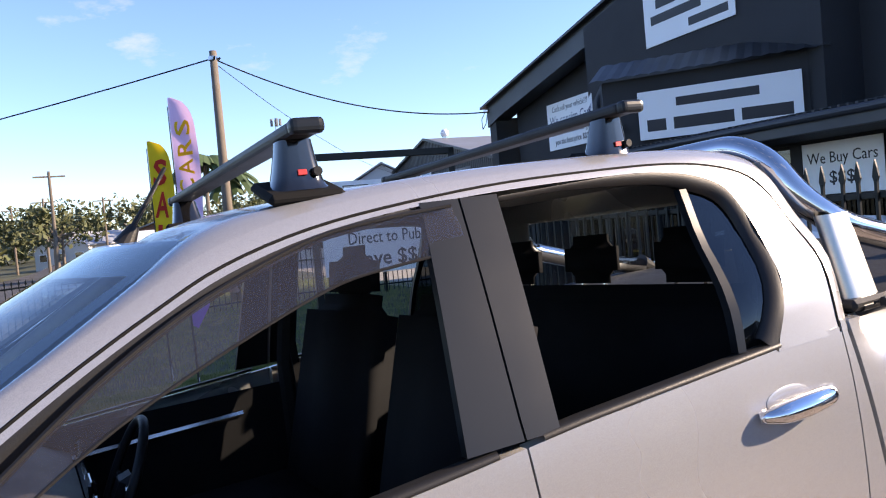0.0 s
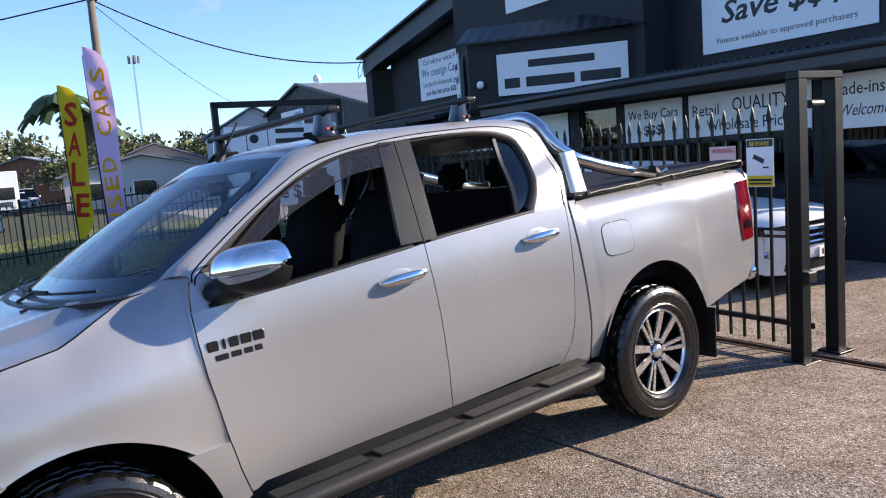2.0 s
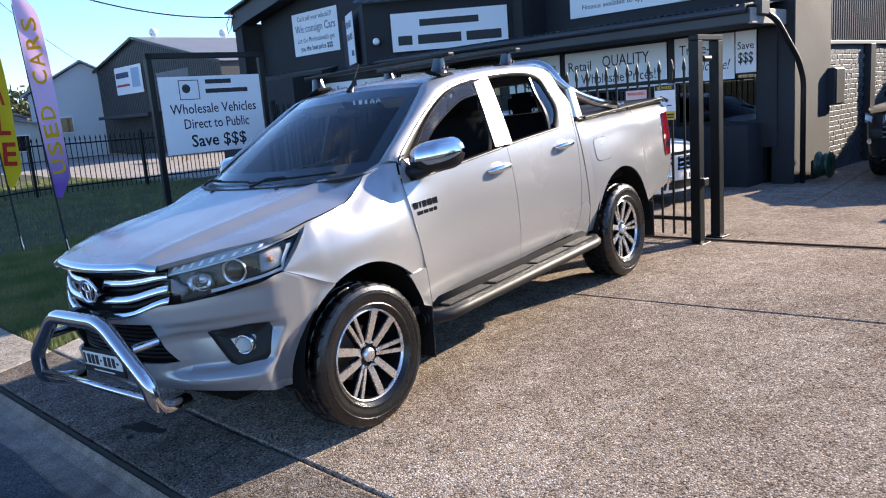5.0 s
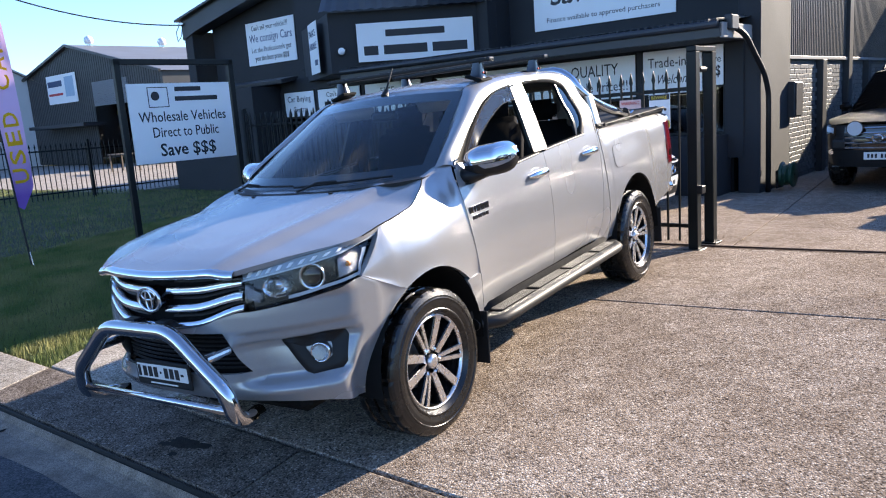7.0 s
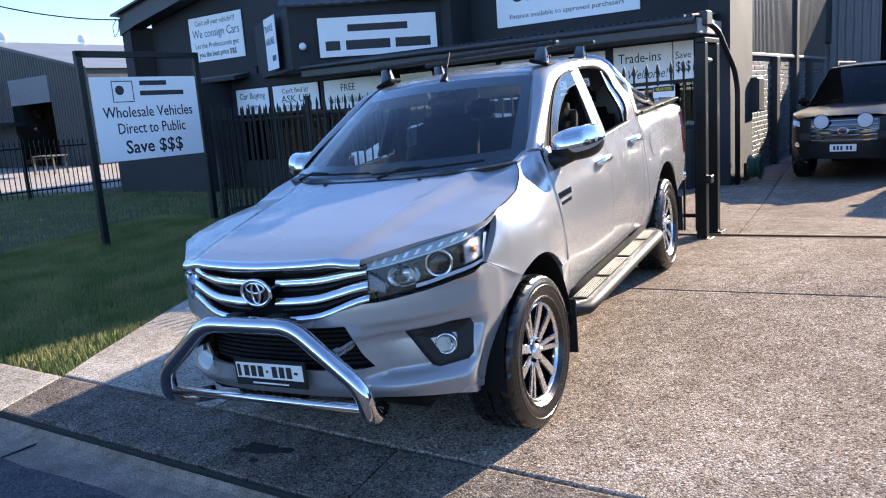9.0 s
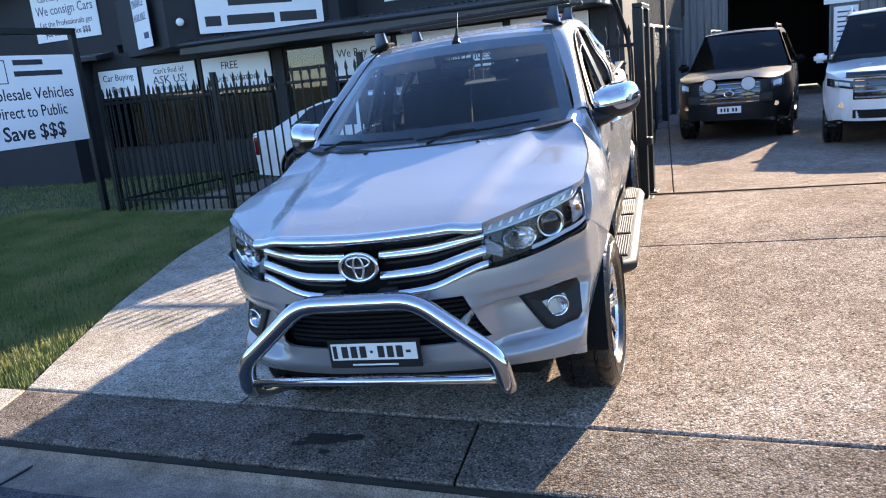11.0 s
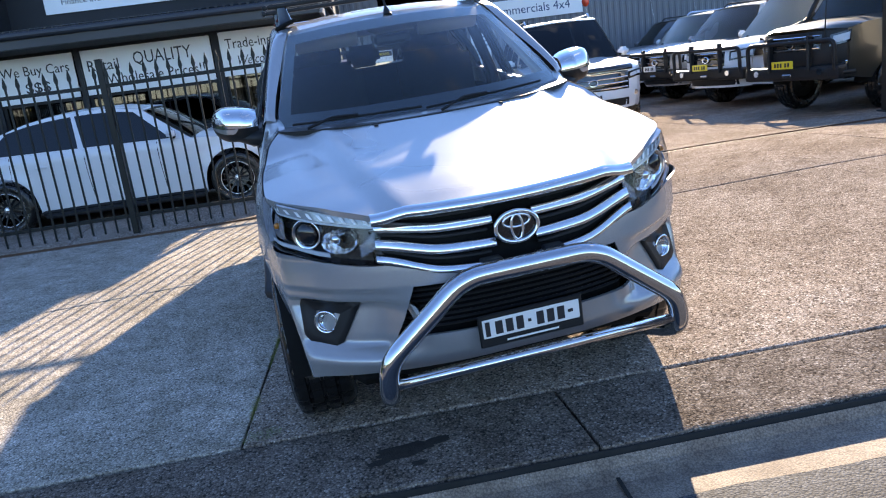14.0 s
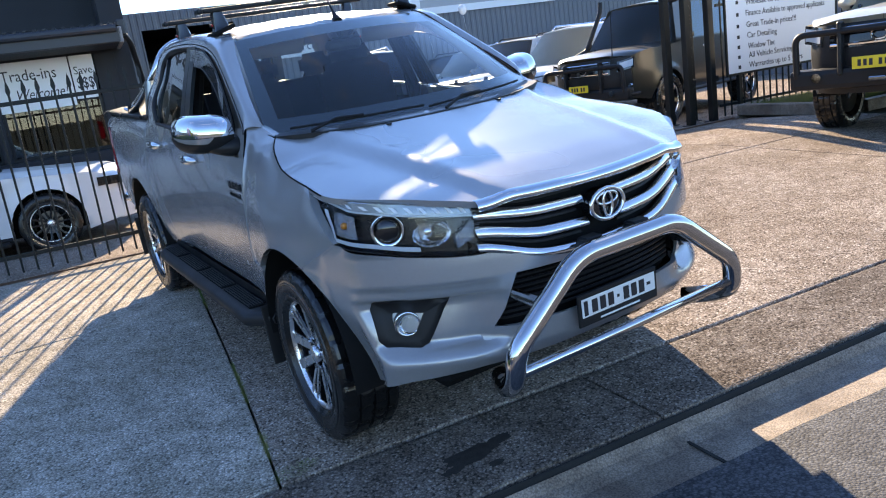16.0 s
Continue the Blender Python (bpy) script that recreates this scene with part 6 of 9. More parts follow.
def wheel_meshes(style, r=0.383, half=0.128):
    """Meshes of one wheel about the x axis, outer face towards +x."""
    key = (style, r, half)
    if key in WHEELS:
        return WHEELS[key]
    rim = r * 0.635
    n = 120
    prof = [(rim * 0.97, half * 0.72), (rim * 1.02, half * 0.86), (rim * 1.08, half * 0.985), (rim * 1.10, half * 1.03), (rim * 1.13, half * 1.03), (rim * 1.15, half * 1.01), (rim * 1.25, half * 1.06), (rim * 1.33, half * 1.065), (rim * 1.345, half * 1.095), (rim * 1.365, half * 1.09), (rim * 1.38, half * 1.06), (r * 0.90, half * 1.05), (r * 0.955, half * 0.98), (r * 0.985, half * 0.90), (r, half * 0.80),
            (r, half * 0.56), (r - 0.009, half * 0.53), (r - 0.009, half * 0.45), (r, half * 0.42), (r, half * 0.07), (r - 0.009, half * 0.05)]
    prof += [(q, -s) for q, s in prof[::-1]]
    b = lathe(prof, n)
    b.verts.ensure_lookup_table()
    k = len(prof)
    for j in range(n):
        for i in range(k):
            q, s = prof[i]
            if q > r * 0.95:
                row = 0 if abs(s) > half * 0.5 else 2
                if (j + row) % 5 == 0 and q > r - 0.012:
                    v = b.verts[j * k + i]
                    c = (q - 0.006) / q
                    v.co.y, v.co.z = v.co.y * c, v.co.z * c
    bmesh.ops.recalc_face_normals(b, faces=b.faces)
    out = {}

    def keep(name, bm, mat, smooth):
        me = bpy.data.meshes.new(name)
        bm.to_mesh(me)
        bm.free()
        me.materials.append(mat)
        me.polygons.foreach_set("use_smooth", [smooth] * len(me.polygons))
        out[name] = me
    keep("tyre", b, RUBBER, False)
    f = half * 0.80
    b = lathe([(rim * 1.015, f + 0.002), (rim * 1.0, f + 0.010), (rim * 0.972, f + 0.008), (rim * 0.955, f - 0.010)], 64)
    bmesh.ops.recalc_face_normals(b, faces=b.faces)
    keep("rim_lip", b, MACHINED, True)
    b = lathe([(rim * 0.935, f - 0.006), (rim * 0.90, f - 0.05), (rim * 0.88, -half * 0.8), (rim * 0.3, -half * 0.75)], 48)
    keep("barrel", b, GLOSS_BLACK if style != "plain" else BLACK, True)
    b = lathe([(rim * 0.62, -0.02), (rim * 0.62, -0.035), (0.02, -0.035)], 32)
    keep("brake_disc", b, surf("brake_steel", (0.25, 0.24, 0.23), 0.4, 0.9) if "brake_steel" not in bpy.data.materials else bpy.data.materials["brake_steel"], False)
    face, back = bmesh.new(), bmesh.new()

    def spoke(ang, w0, w1, r0, r1, skew):
        for bm, grow, push, deep in ((face, 0.0, 0.0, 0.012), (back, 0.007, -0.008, 0.035)):
            p = []
            for rr, w, sx in ((r0, w0 + grow, f - 0.020), (r1 * 0.55, lerp(w0, w1, 0.5) + grow, f - 0.008), (r1, w1 + grow, f + 0.006)):
                t = (rr - r0) / (r1 - r0)
                c = skew * lerp(0.35, 1.0, t)
                for side in (-1, 1):
                    yy, zz = rr, c + side * w / 2
                    ca, sa = math.cos(ang), math.sin(ang)
                    p.append((sx + push, yy * ca - zz * sa, yy * sa + zz * ca))
            hi = [bm.verts.new(q) for q in p]
            lo = [bm.verts.new((q[0] - deep, q[1], q[2])) for q in p]
            for a in (0, 2):
                bm.faces.new((hi[a], hi[a + 1], hi[a + 3], hi[a + 2]))
                bm.faces.new((hi[a], hi[a + 2], lo[a + 2], lo[a]))
                bm.faces.new((hi[a + 1], lo[a + 1], lo[a + 3], hi[a + 3]))
    count = {"six": 3, "multi": 5, "plain": 6, "dark": 7}[style]
    for i in range(count):
        a = i * math.tau / count + 0.25
        if style == "six":
            for sk in (-1, 1):
                spoke(a, 0.036, 0.046, rim * 0.22, rim * 0.955, sk * rim * 0.29)
                spoke(a + math.tau / 6, 0.016, 0.022, rim * 0.24, rim * 0.955, sk * rim * 0.11)
        elif style in ("multi", "dark"):
            for sk in (-1, 1):
                spoke(a, 0.016, 0.014, rim * 0.2, rim * 0.95, sk * rim * 0.2)
        else:
            spoke(a, 0.05, 0.06, rim * 0.2, rim * 0.95, 0)
    for bm in (face, back):
        bmesh.ops.recalc_face_normals(bm, faces=bm.faces)
    keep("spokes", face, {"plain": STEEL, "dark": PILLAR}.get(style, MACHINED), False)
    keep("spoke_pocket", back, GLOSS_BLACK, False)
    b = lathe([(0.001, f + 0.002), (0.020, f + 0.001), (0.032, f - 0.002), (0.038, f - 0.009), (0.040, f - 0.020), (0.044, f - 0.05)], 32)
    keep("hub_cap", b, MACHINED, True)
    keep("wheel_nut", rod((f - 0.026, 0, 0), (f - 0.006, 0, 0), 0.011, 0.009, 6), CHROME, False)
    WHEELS[key] = out
    return out


def add_wheel(parent, m, style, r=0.383, half=0.128, turn=0.0):
    """One wheel under a vehicle: its tyre, with the rim's pieces under it."""
    me = wheel_meshes(style, r, half)
    w = new("wheel", me["tyre"])
    w.parent = parent
    w.matrix_basis = m @ Matrix.Rotation(turn, 4, "X")
    tagged(w, "black tyre on a machined alloy wheel")
    for k in ("rim_lip", "barrel", "brake_disc", "spokes", "spoke_pocket", "hub_cap"):
        o = new(k, me[k])
        o.parent = w
    for i in range(6 if style == "six" else 0):
        o = new("wheel_nut", me["wheel_nut"])
        o.parent = w
        o.location = (0, 0.068 * math.cos(i * math.tau / 6 + 0.25), 0.068 * math.sin(i * math.tau / 6 + 0.25))
    return w


for y, s, t in ((0, 1, 0.71), (0, -1, 1.0), (3.085, 1, 0.8), (3.085, -1, 0.1)):
    steer = radians(-2) if y == 0 else 0
    add_wheel(ute, Matrix.Translation((s * 0.765, y, 0.378)) @ Matrix.Rotation((0 if s > 0 else math.pi) + steer, 4, "Z"), "six", turn=t)

# ---- underbody, inner shell, interior ----
bm = bmesh.new()
box((1.0, 4.9, 0.22), (0, 1.75, 0.50), 0.04, bm=bm)
box((1.5, 1.75, 0.12), (0, 1.55, 0.50), 0.03, bm=bm)
box((1.45, 0.5, 0.08), (0, 2.95 + 0.95, 0.56), 0.02, bm=bm)
box((1.30, 0.35, 0.2), (0, -0.55, 0.46), 0.04, bm=bm)
part("underbody", bm, DARK, ute)
part("axle", rod((-0.7, 3.085, 0.378), (0.7, 3.085, 0.378), 0.05), DARK, ute)
part("front_axle", rod((-0.7, 0.0, 0.378), (0.7, 0.0, 0.378), 0.035), DARK, ute)
for s in (1, -1):
    g = [[(0.775 - 0.02 * (z > 1.2), y, z) for y in span(0.50, 2.46, 6)] for z in (0.46, 0.8, 1.1, 1.225)]
    skin("door_lining", g, CLOTH, ute, None, s)
    part("door_strip", tube([(s * 0.765, y, 1.12 + 0.03 * (y - 0.6)) for y in span(0.65, 1.40, 5)], 0.012, 6), STEEL, ute)
    g = [[(x, y, 0.46) for y in span(0.42, 2.5, 4)] for x in (0.70, 0.835)]
    skin("sill", g, BLACK, ute, (0, 0, 0.05), s)
bm = bmesh.new()
box((1.6, 1.9, 0.04), (0, 1.55, 0.62), bm=bm)
part("cabin_floor", bm, CLOTH, ute)
grid = [[(x, y, z - 0.05 * (abs(x) / 0.75) ** 2) for x in span(-0.76, 0.76, 16)] for y, z in ((0.36, 1.245), (0.55, 1.262), (0.74, 1.255), (0.84, 1.20), (0.86, 1.05), (0.80, 0.85))]
skin("dashboard", grid, surf("dash_plastic", (0.04, 0.04, 0.043), 0.6, 0, 0.3, 8, 0.3, 200), ute)
part("dash_trim", tube([(x, 0.862, 1.14) for x in span(-0.7, 0.7, 6)], 0.012, 6), STEEL, ute)
for x in (-0.72, 0.72, -0.12, 0.12):
    part("air_vent", box((0.12, 0.02, 0.06), (x, 0.865, 1.17), 0.008), GLOSS_BLACK, ute)
sw = part("steering_wheel", oval(0, 0, 0, 0.185, 0.185, 0.014, 32), BLACK, ute, smooth=True)
sw.matrix_basis = pose(-0.37, 0.95, 1.10, -25, 0, 0)
part("boss", box((0.12, 0.05, 0.10), (0, 0.01, -0.01), 0.025), BLACK, sw)
part("spoke", box((0.34, 0.015, 0.03), (0, 0.005, 0.0), 0.006), STEEL, sw)


def pad(w, d, h, at, mat, name, parent, tilt=0.0, round_=0.06):
    b = bmesh.new()
    bmesh.ops.create_cube(b, size=1)
    bmesh.ops.scale(b, vec=(w, d, h), verts=b.verts)
    bmesh.ops.bevel(b, geom=b.edges[:], offset=min(round_, w * 0.45, d * 0.45, h * 0.45), segments=3, affect="EDGES")
    bmesh.ops.rotate(b, cent=(0, 0, 0), matrix=Matrix.Rotation(radians(tilt), 3, "X"), verts=b.verts)
    bmesh.ops.translate(b, vec=at, verts=b.verts)
    return part(name, b, mat, parent, smooth=True)


for x in (-0.37, 0.37):
    seat = pad(0.52, 0.52, 0.20, (x, 1.32, 0.86), CLOTH, "front_seat", ute)
    pad(0.50, 0.17, 0.66, (x, 1.63, 1.20), CLOTH, "backrest", seat, -16)
    pad(0.27, 0.11, 0.20, (x, 1.735, 1.575), CLOTH, "headrest", seat, -8, 0.05)
    for dx in (-0.06, 0.06):
        part("headrest_post", rod((x + dx, 1.725, 1.44), (x + dx, 1.735, 1.53), 0.006, n=8), CHROME, seat)
bench = pad(1.36, 0.5, 0.2, (0, 2.05, 0.88), CLOTH, "rear_seat", ute)
pad(1.36, 0.15, 0.56, (0, 2.37, 1.16), CLOTH, "backrest", bench, -10)
for x in (-0.42, 0, 0.42):
    pad(0.25, 0.09, 0.16, (x, 2.43, 1.52), CLOTH, "headrest", bench, -6, 0.045)
    for dx in (-0.055, 0.055):
        part("headrest_post", rod((x + dx, 2.42, 1.38), (x + dx, 2.43, 1.47), 0.006, n=8), CHROME, bench)
for s in (1, -1):
    part("seat_belt", tube([(s * 0.68, 1.58, 1.60), (s * 0.71, 1.60, 1.2), (s * 0.72, 1.62, 0.75)], 0.018, 4), CLOTH, ute)
    part("pillar_lining", tube([(s * 0.62, 1.61, 1.70), (s * 0.74, 1.575, 1.30), (s * 0.75, 1.57, 0.8)], 0.035, 8), CLOTH, ute)
LINING = surf("pale_lining", (0.45, 0.45, 0.44), 0.8)
grid = [[(x, y, z) for x in span(-0.54, 0.54, 6)] for y, z in ((1.08, 1.72), (1.3, 1.755), (2.0, 1.775), (2.5, 1.74))]
skin("headlining", grid, LINING, ute)
for s in (1, -1):
    pts = flow([(s * 0.700, 0.47, 1.30), (s * 0.655, 0.68, 1.45), (s * 0.598, 0.97, 1.64), (s * 0.545, 1.13, 1.73)], 5)
    part("pillar_cover", tube(pts, [0.030] * len(pts), 8), LINING, ute, "pale lining of the windscreen pillar", smooth=True)
part("rear_mirror", box((0.22, 0.03, 0.065), (0, 0.98, 1.63), 0.02), BLACK, ute)
for x in (-0.36, 0.36):
    pad(0.36, 0.03, 0.14, (x, 1.10, 1.68), LINING, "sun_visor", ute, 35, 0.012)

# cab back wall and rear glass
grid = [[(x * (1 if z < 1.5 else 1 - (z - 1.5) * 0.35), y, z) for x in span(-0.70, 0.70, 14)] for z, y in ((0.55, 2.495), (1.0, 2.51), (1.36, 2.53), (1.40, 2.535), (1.66, 2.53), (1.70, 2.515), (1.745, 2.50))]
skin("cab_back", grid, SILVER, ute, hole=lambda j, i: j == 3 and 2 <= i < 12)
skin("rear_window", [[(x, y - 0.004, z) for x in span(-0.52, 0.52, 4)] for z, y in ((1.39, 2.534), (1.67, 2.53))], GLASS, ute, out=(0, 1, 0))

# load bed: floor, inner walls, vinyl cover, tailgate, lamps, bumper
bm = bmesh.new()
box((1.5, 1.65, 0.03), (0, 3.44, 0.80), bm=bm)
for s in (1, -1):
    box((0.03, 1.65, 0.54), (s * 0.76, 3.44, 1.07), bm=bm)
part("bed_liner", bm, DARK, ute)
grid = [[(x, y, 1.352 + 0.024 * (y - 2.62) / 1.7 + 0.012 * (1 - (x / 0.79) ** 4) + (0.006 if i in (1, 13) else 0)) for i, x in enumerate(span(-0.795, 0.795, 14))] for y in span(2.60, 4.225, 20)]
cover = skin("tonneau_cover", grid, VINYL, ute, (0, 0, -0.03), label="black vinyl tonneau cover")
for s in (1, -1):
    part("cover_rail", tube([(s * 0.80, y, 1.345 + 0.024 * (y - 2.62) / 1.7) for y in span(2.60, 4.225, 8)], 0.012, 8), BLACK, ute)
    part("cover_rope", tube([(s * 0.82, y, 1.352 + 0.024 * (y - 2.62) / 1.7 + 0.002 * math.sin(y * 30)) for y in span(2.63, 4.20, 40)], 0.004, 6), BLACK, ute)
    for y in (2.65, 3.42, 4.18):
        part("cover_hook", box((0.02, 0.03, 0.025), (s * 0.835, y, 1.352), 0.005), BLACK, ute)
grid = [[(x, 4.24 + 0.015 * math.sin((z - 0.6) * 4), z) for x in span(-0.70, 0.70, 10)] for z in span(0.62, 1.35, 10)]
tailgate = skin("tailgate", [list(reversed(r)) for r in grid], SILVER, ute, (0, -0.03, 0))
part("tailgate_handle", box((0.2, 0.02, 0.06), (0, 4.265, 1.18), 0.008), CHROME, tailgate)
for s in (1, -1):
    g = []
    for t in span(0, 1, 12):
        z = lerp(0.86, 1.245, t)
        y0 = 4.06 + 0.05 * (1 - math.sin(math.pi * lerp(0.25, 0.8, t)))
        row = [(side_x(y, z) + 0.007, y, z) for y in span(y0 + 0.02 * abs(t - 0.5), 4.225, 6)]
        row += [(side_x(4.225, z) - 0.03, 4.265, z), (0.71, 4.27, z)]
        g.append(row)
    tl = skin("tail_lamp", g, RED_LENS, ute, (-0.01, -0.01, 0), s, "red tail lamp")
    g = [[(side_x(y, z) + 0.010, y, z) for y in span(4.10, 4.20, 4)] for z in span(0.93, 0.985, 4)]
    skin("reverse_lens", g, GLOSS_BLACK, tl, None, s)
    g = [[(0.71, 4.24, z), (side_x(4.245, z) - 0.035, 4.255, z), (side_x(4.235, z) - 0.0, 4.23, z)] for z in span(0.60, 0.86, 6)] + [[(0.71, 4.24, z), (side_x(4.245, z) - 0.035, 4.255, z), (side_x(4.235, z), 4.23, z)] for z in span(1.245, 1.352, 4)]
    skin("rear_corner", g[:7], SILVER, ute, None, s)
    skin("rear_corner", g[7:], SILVER, ute, None, s)
bumper_pts = [(-0.80, 4.215, 0.62), (-0.76, 4.295, 0.62), (-0.5, 4.345, 0.62), (0.5, 4.345, 0.62), (0.76, 4.295, 0.62), (0.80, 4.215, 0.62)]
bm = tube(rounded(bumper_pts, 0.08, 5), 0.052, 12)
part("rear_bumper", bm, CHROME, ute, smooth=True)
part("bumper_step", box((1.0, 0.16, 0.02), (0, 4.335, 0.69), 0.006), BLACK, ute)

# polished sports bar behind the cab
hoop = [(0.745, 3.34, 1.385), (0.735, 2.96, 1.465), (0.72, 2.68, 1.550), (0.66, 2.605, 1.64), (0.60, 2.59, 1.745), (0.50, 2.59, 1.80), (-0.50, 2.59, 1.80), (-0.60, 2.59, 1.745), (-0.66, 2.605, 1.64), (-0.72, 2.68, 1.550), (-0.735, 2.96, 1.465), (-0.745, 3.34, 1.385)]
bar = part("sports_bar", tube(rounded(hoop, 0.12, 6), 0.038, 16), TUBE, ute, "polished steel sports bar", smooth=True)
for s in (1, -1):
    g = [[(s * lerp(0.765, 0.722, t) + 0.026 * math.copysign(abs(math.cos(a)) ** 0.8, math.cos(a)), 2.655 + lerp(0.064, 0.056, t) * math.copysign(abs(math.sin(a)) ** 0.7, math.sin(a)) - 0.012 * t, lerp(1.36, 1.585, t)) for a in [i * math.tau / 24 for i in range(25)]] for t in span(0, 1, 6)]
    skin("upright", g, BRUSHED, bar, None, 1, "polished steel upright")
    part("foot", box((0.09, 0.16, 0.03), (s * 0.765, 2.645, 1.352), 0.01), BLACK, bar)
    part("end_foot", rod((s * 0.745, 3.34, 1.40), (s * 0.755, 3.43, 1.365), 0.042, 0.02), BLACK, bar)
    part("bolt", rod((s * 0.76, 3.40, 1.375), (s * 0.79, 3.44, 1.40), 0.012, n=8), CHROME, bar)

# side steps
STEP = dull(surf("step_plastic", (0.020, 0.020, 0.021), 0.5, 0, 0.2, 5, 0.2, 160, bump=0.05), 0.3)
for s in (1, -1):
    g = []
    for k, y in enumerate([0.46, 0.50, 0.58, 0.75, 1.2, 1.7, 2.2, 2.40, 2.47, 2.52, 2.545]):
        t = smooth_step((y - 0.44) / 0.14) * (1 - 0.55 * smooth_step((y - 2.44) / 0.105))
        xo = lerp(0.86, 0.985, t)
        zt = 0.462
        g.append([(0.78, y, zt - 0.01), (xo - 0.05, y, zt), (xo - 0.018, y, zt - 0.006), (xo, y, zt - 0.03), (xo - 0.006, y, zt - 0.058), (xo - 0.03, y, zt - 0.075), (0.80, y, zt - 0.07)])
    step = skin("side_step", [list(r) for r in zip(*g)], STEP, ute, None, s, "dark side step with ribbed tread")
    for (a, b) in ((0.62, 1.06), (1.10, 1.56), (1.60, 2.06), (2.10, 2.43)):
        tread = part("tread_pad", box((0.085, b - a, 0.006), (s * 0.888, (a + b) / 2, 0.464), 0.002), DARK, step)
        ribs = bmesh.new()
        for x in span(0.853, 0.923, 5):
            box((0.006, b - a - 0.02, 0.006), (s * x, (a + b) / 2, 0.469), 0.0015, bm=ribs)
        part("tread_rib", ribs, STEP, step)
    for y in (0.8, 2.1):
        part("bracket", box((0.22, 0.05, 0.03), (s * 0.80, y, 0.43), 0.006), DARK, step)
    # mud flaps
    for y, z0, z1 in ((0.478, 0.20, 0.50), (3.605, 0.21, 0.52)):
        part("mud_flap", box((0.20, 0.012, z1 - z0), (s * 0.81, y, (z0 + z1) / 2), 0.004, Matrix.Rotation(radians(-6), 4, "X")), BLACK, ute)

# roof racks
for y in (1.27, 2.055):
    rack = part("roof_rack", box((1.30, 0.062, 0.026), (0, y, 1.905), 0.012, seg=3), BLACK, ute, "black aero roof rack bar")
    part("bar_slot", box((1.26, 0.012, 0.004), (0, y, 1.920), 0.001), RUBBER, rack)
    for s in (1, -1):
        b = box((0.03, 0.066, 0.030), (s * 0.662, y, 1.905), 0.012, seg=3)
        part("end_cap", b, PILLAR, rack)
        g = []
        for t in span(0, 1, 8):
            z = lerp(1.795, 1.892, t)
            w, d = lerp(0.050, 0.030, t ** 0.6), lerp(0.062, 0.034, t ** 0.5)
            cx = lerp(0.560, 0.572, t)
            g.append([(cx + w * math.copysign(abs(math.cos(a)) ** 0.6, math.cos(a)), y + d * math.copysign(abs(math.sin(a)) ** 0.6, math.sin(a)), z) for a in [i * math.tau / 20 for i in range(21)]])
        foot = skin("rack_foot", g, GLOSS_BLACK, rack, None, s)
        part("pad", box((0.13, 0.15, 0.022), (s * 0.565, y, 1.797), 0.008, Matrix.Rotation(radians(s * 18), 4, "Y")), DARK, rack)
        part("emblem", box((0.004, 0.018, 0.011), (s * 0.607, y, 1.828), 0.001), SIGN_RED, rack)
        part("lock", rod((s * 0.600, y + 0.03, 1.828), (s * 0.612, y + 0.03, 1.828), 0.009, n=10), BLACK, rack)

# aerial
aer = part("aerial", tube([(0, 1.03, 1.79), (0, 1.08, 1.86), (0, 1.13, 1.935)], [0.007, 0.006, 0.005], 8), BLACK, ute, "black roof aerial")
part("aerial_base", rod((0, 1.01, 1.755), (0, 1.04, 1.80), 0.028, 0.012, 14), BLACK, aer)

# nudge bar
pts = [(0.48, -0.86, 0.415), (0.545, -0.98, 0.435), (0.555, -1.05, 0.475), (0.540, -1.065, 0.60), (0.240, -1.06, 0.838), (-0.240, -1.06, 0.838), (-0.540, -1.065, 0.60), (-0.555, -1.05, 0.475), (-0.545, -0.98, 0.435), (-0.48, -0.86, 0.415)]
nudge = part("nudge_bar", tube(rounded(pts, 0.075, 7), 0.036, 20), TUBE, ute, "polished steel nudge bar", smooth=True)
part("cross_tube", rod((-0.54, -1.055, 0.505), (0.54, -1.055, 0.505), 0.019, n=14), TUBE, nudge, smooth=True)
for s in (1, -1):
    part("mount", rod((s * 0.40, -0.90, 0.715), (s * 0.40, -1.03, 0.715), 0.022, n=12), STEEL, nudge)
    part("lamp_tab", box((0.075, 0.05, 0.012), (s * 0.115, -0.995, 0.862), 0.004), BLACK, nudge)
    part("tab_post", box((0.05, 0.06, 0.03), (s * 0.115, -0.975, 0.842), 0.006), BLACK, nudge)
# lower valance panel
skin("lower_valance", [[(x, nose_y(x, z) - 0.002, z) for x in span(-0.50, 0.50, 20)] for z in span(0.475, 0.598, 5)], SILVER, ute, (0, 0.02, 0))

# number plate, its characters left as plain bars
plate = part("number_plate", box((0.400, 0.012, 0.125), (0, 0, 0), 0.004), BLACK, ute, "white number plate in a black frame")
plate.matrix_basis = pose(0.006, -0.978, 0.592)
part("face", box((0.372, 0.004, 0.072), (0, -0.007, 0.010), 0.002), PLATE_WHITE, plate)
for x, w in ((-0.125, 0.028), (-0.085, 0.028), (-0.045, 0.028), (-0.008, 0.012), (0.033, 0.028), (0.073, 0.028), (0.113, 0.028), (0.150, 0.020)):
    part("character_bar", box((w, 0.003, 0.05 if w > 0.02 else 0.012), (x, -0.0102, 0.010), 0.001), SIGN_INK, plate)
part("state_bar", box((0.018, 0.003, 0.056), (-0.168, -0.0102, 0.010), 0.001), SIGN_INK, plate)
for z, w in ((-0.046, 0.20),):
    part("frame_bar", box((w, 0.002, 0.007), (0, -0.0075, z), 0.0005), PLATE_WHITE, plate)

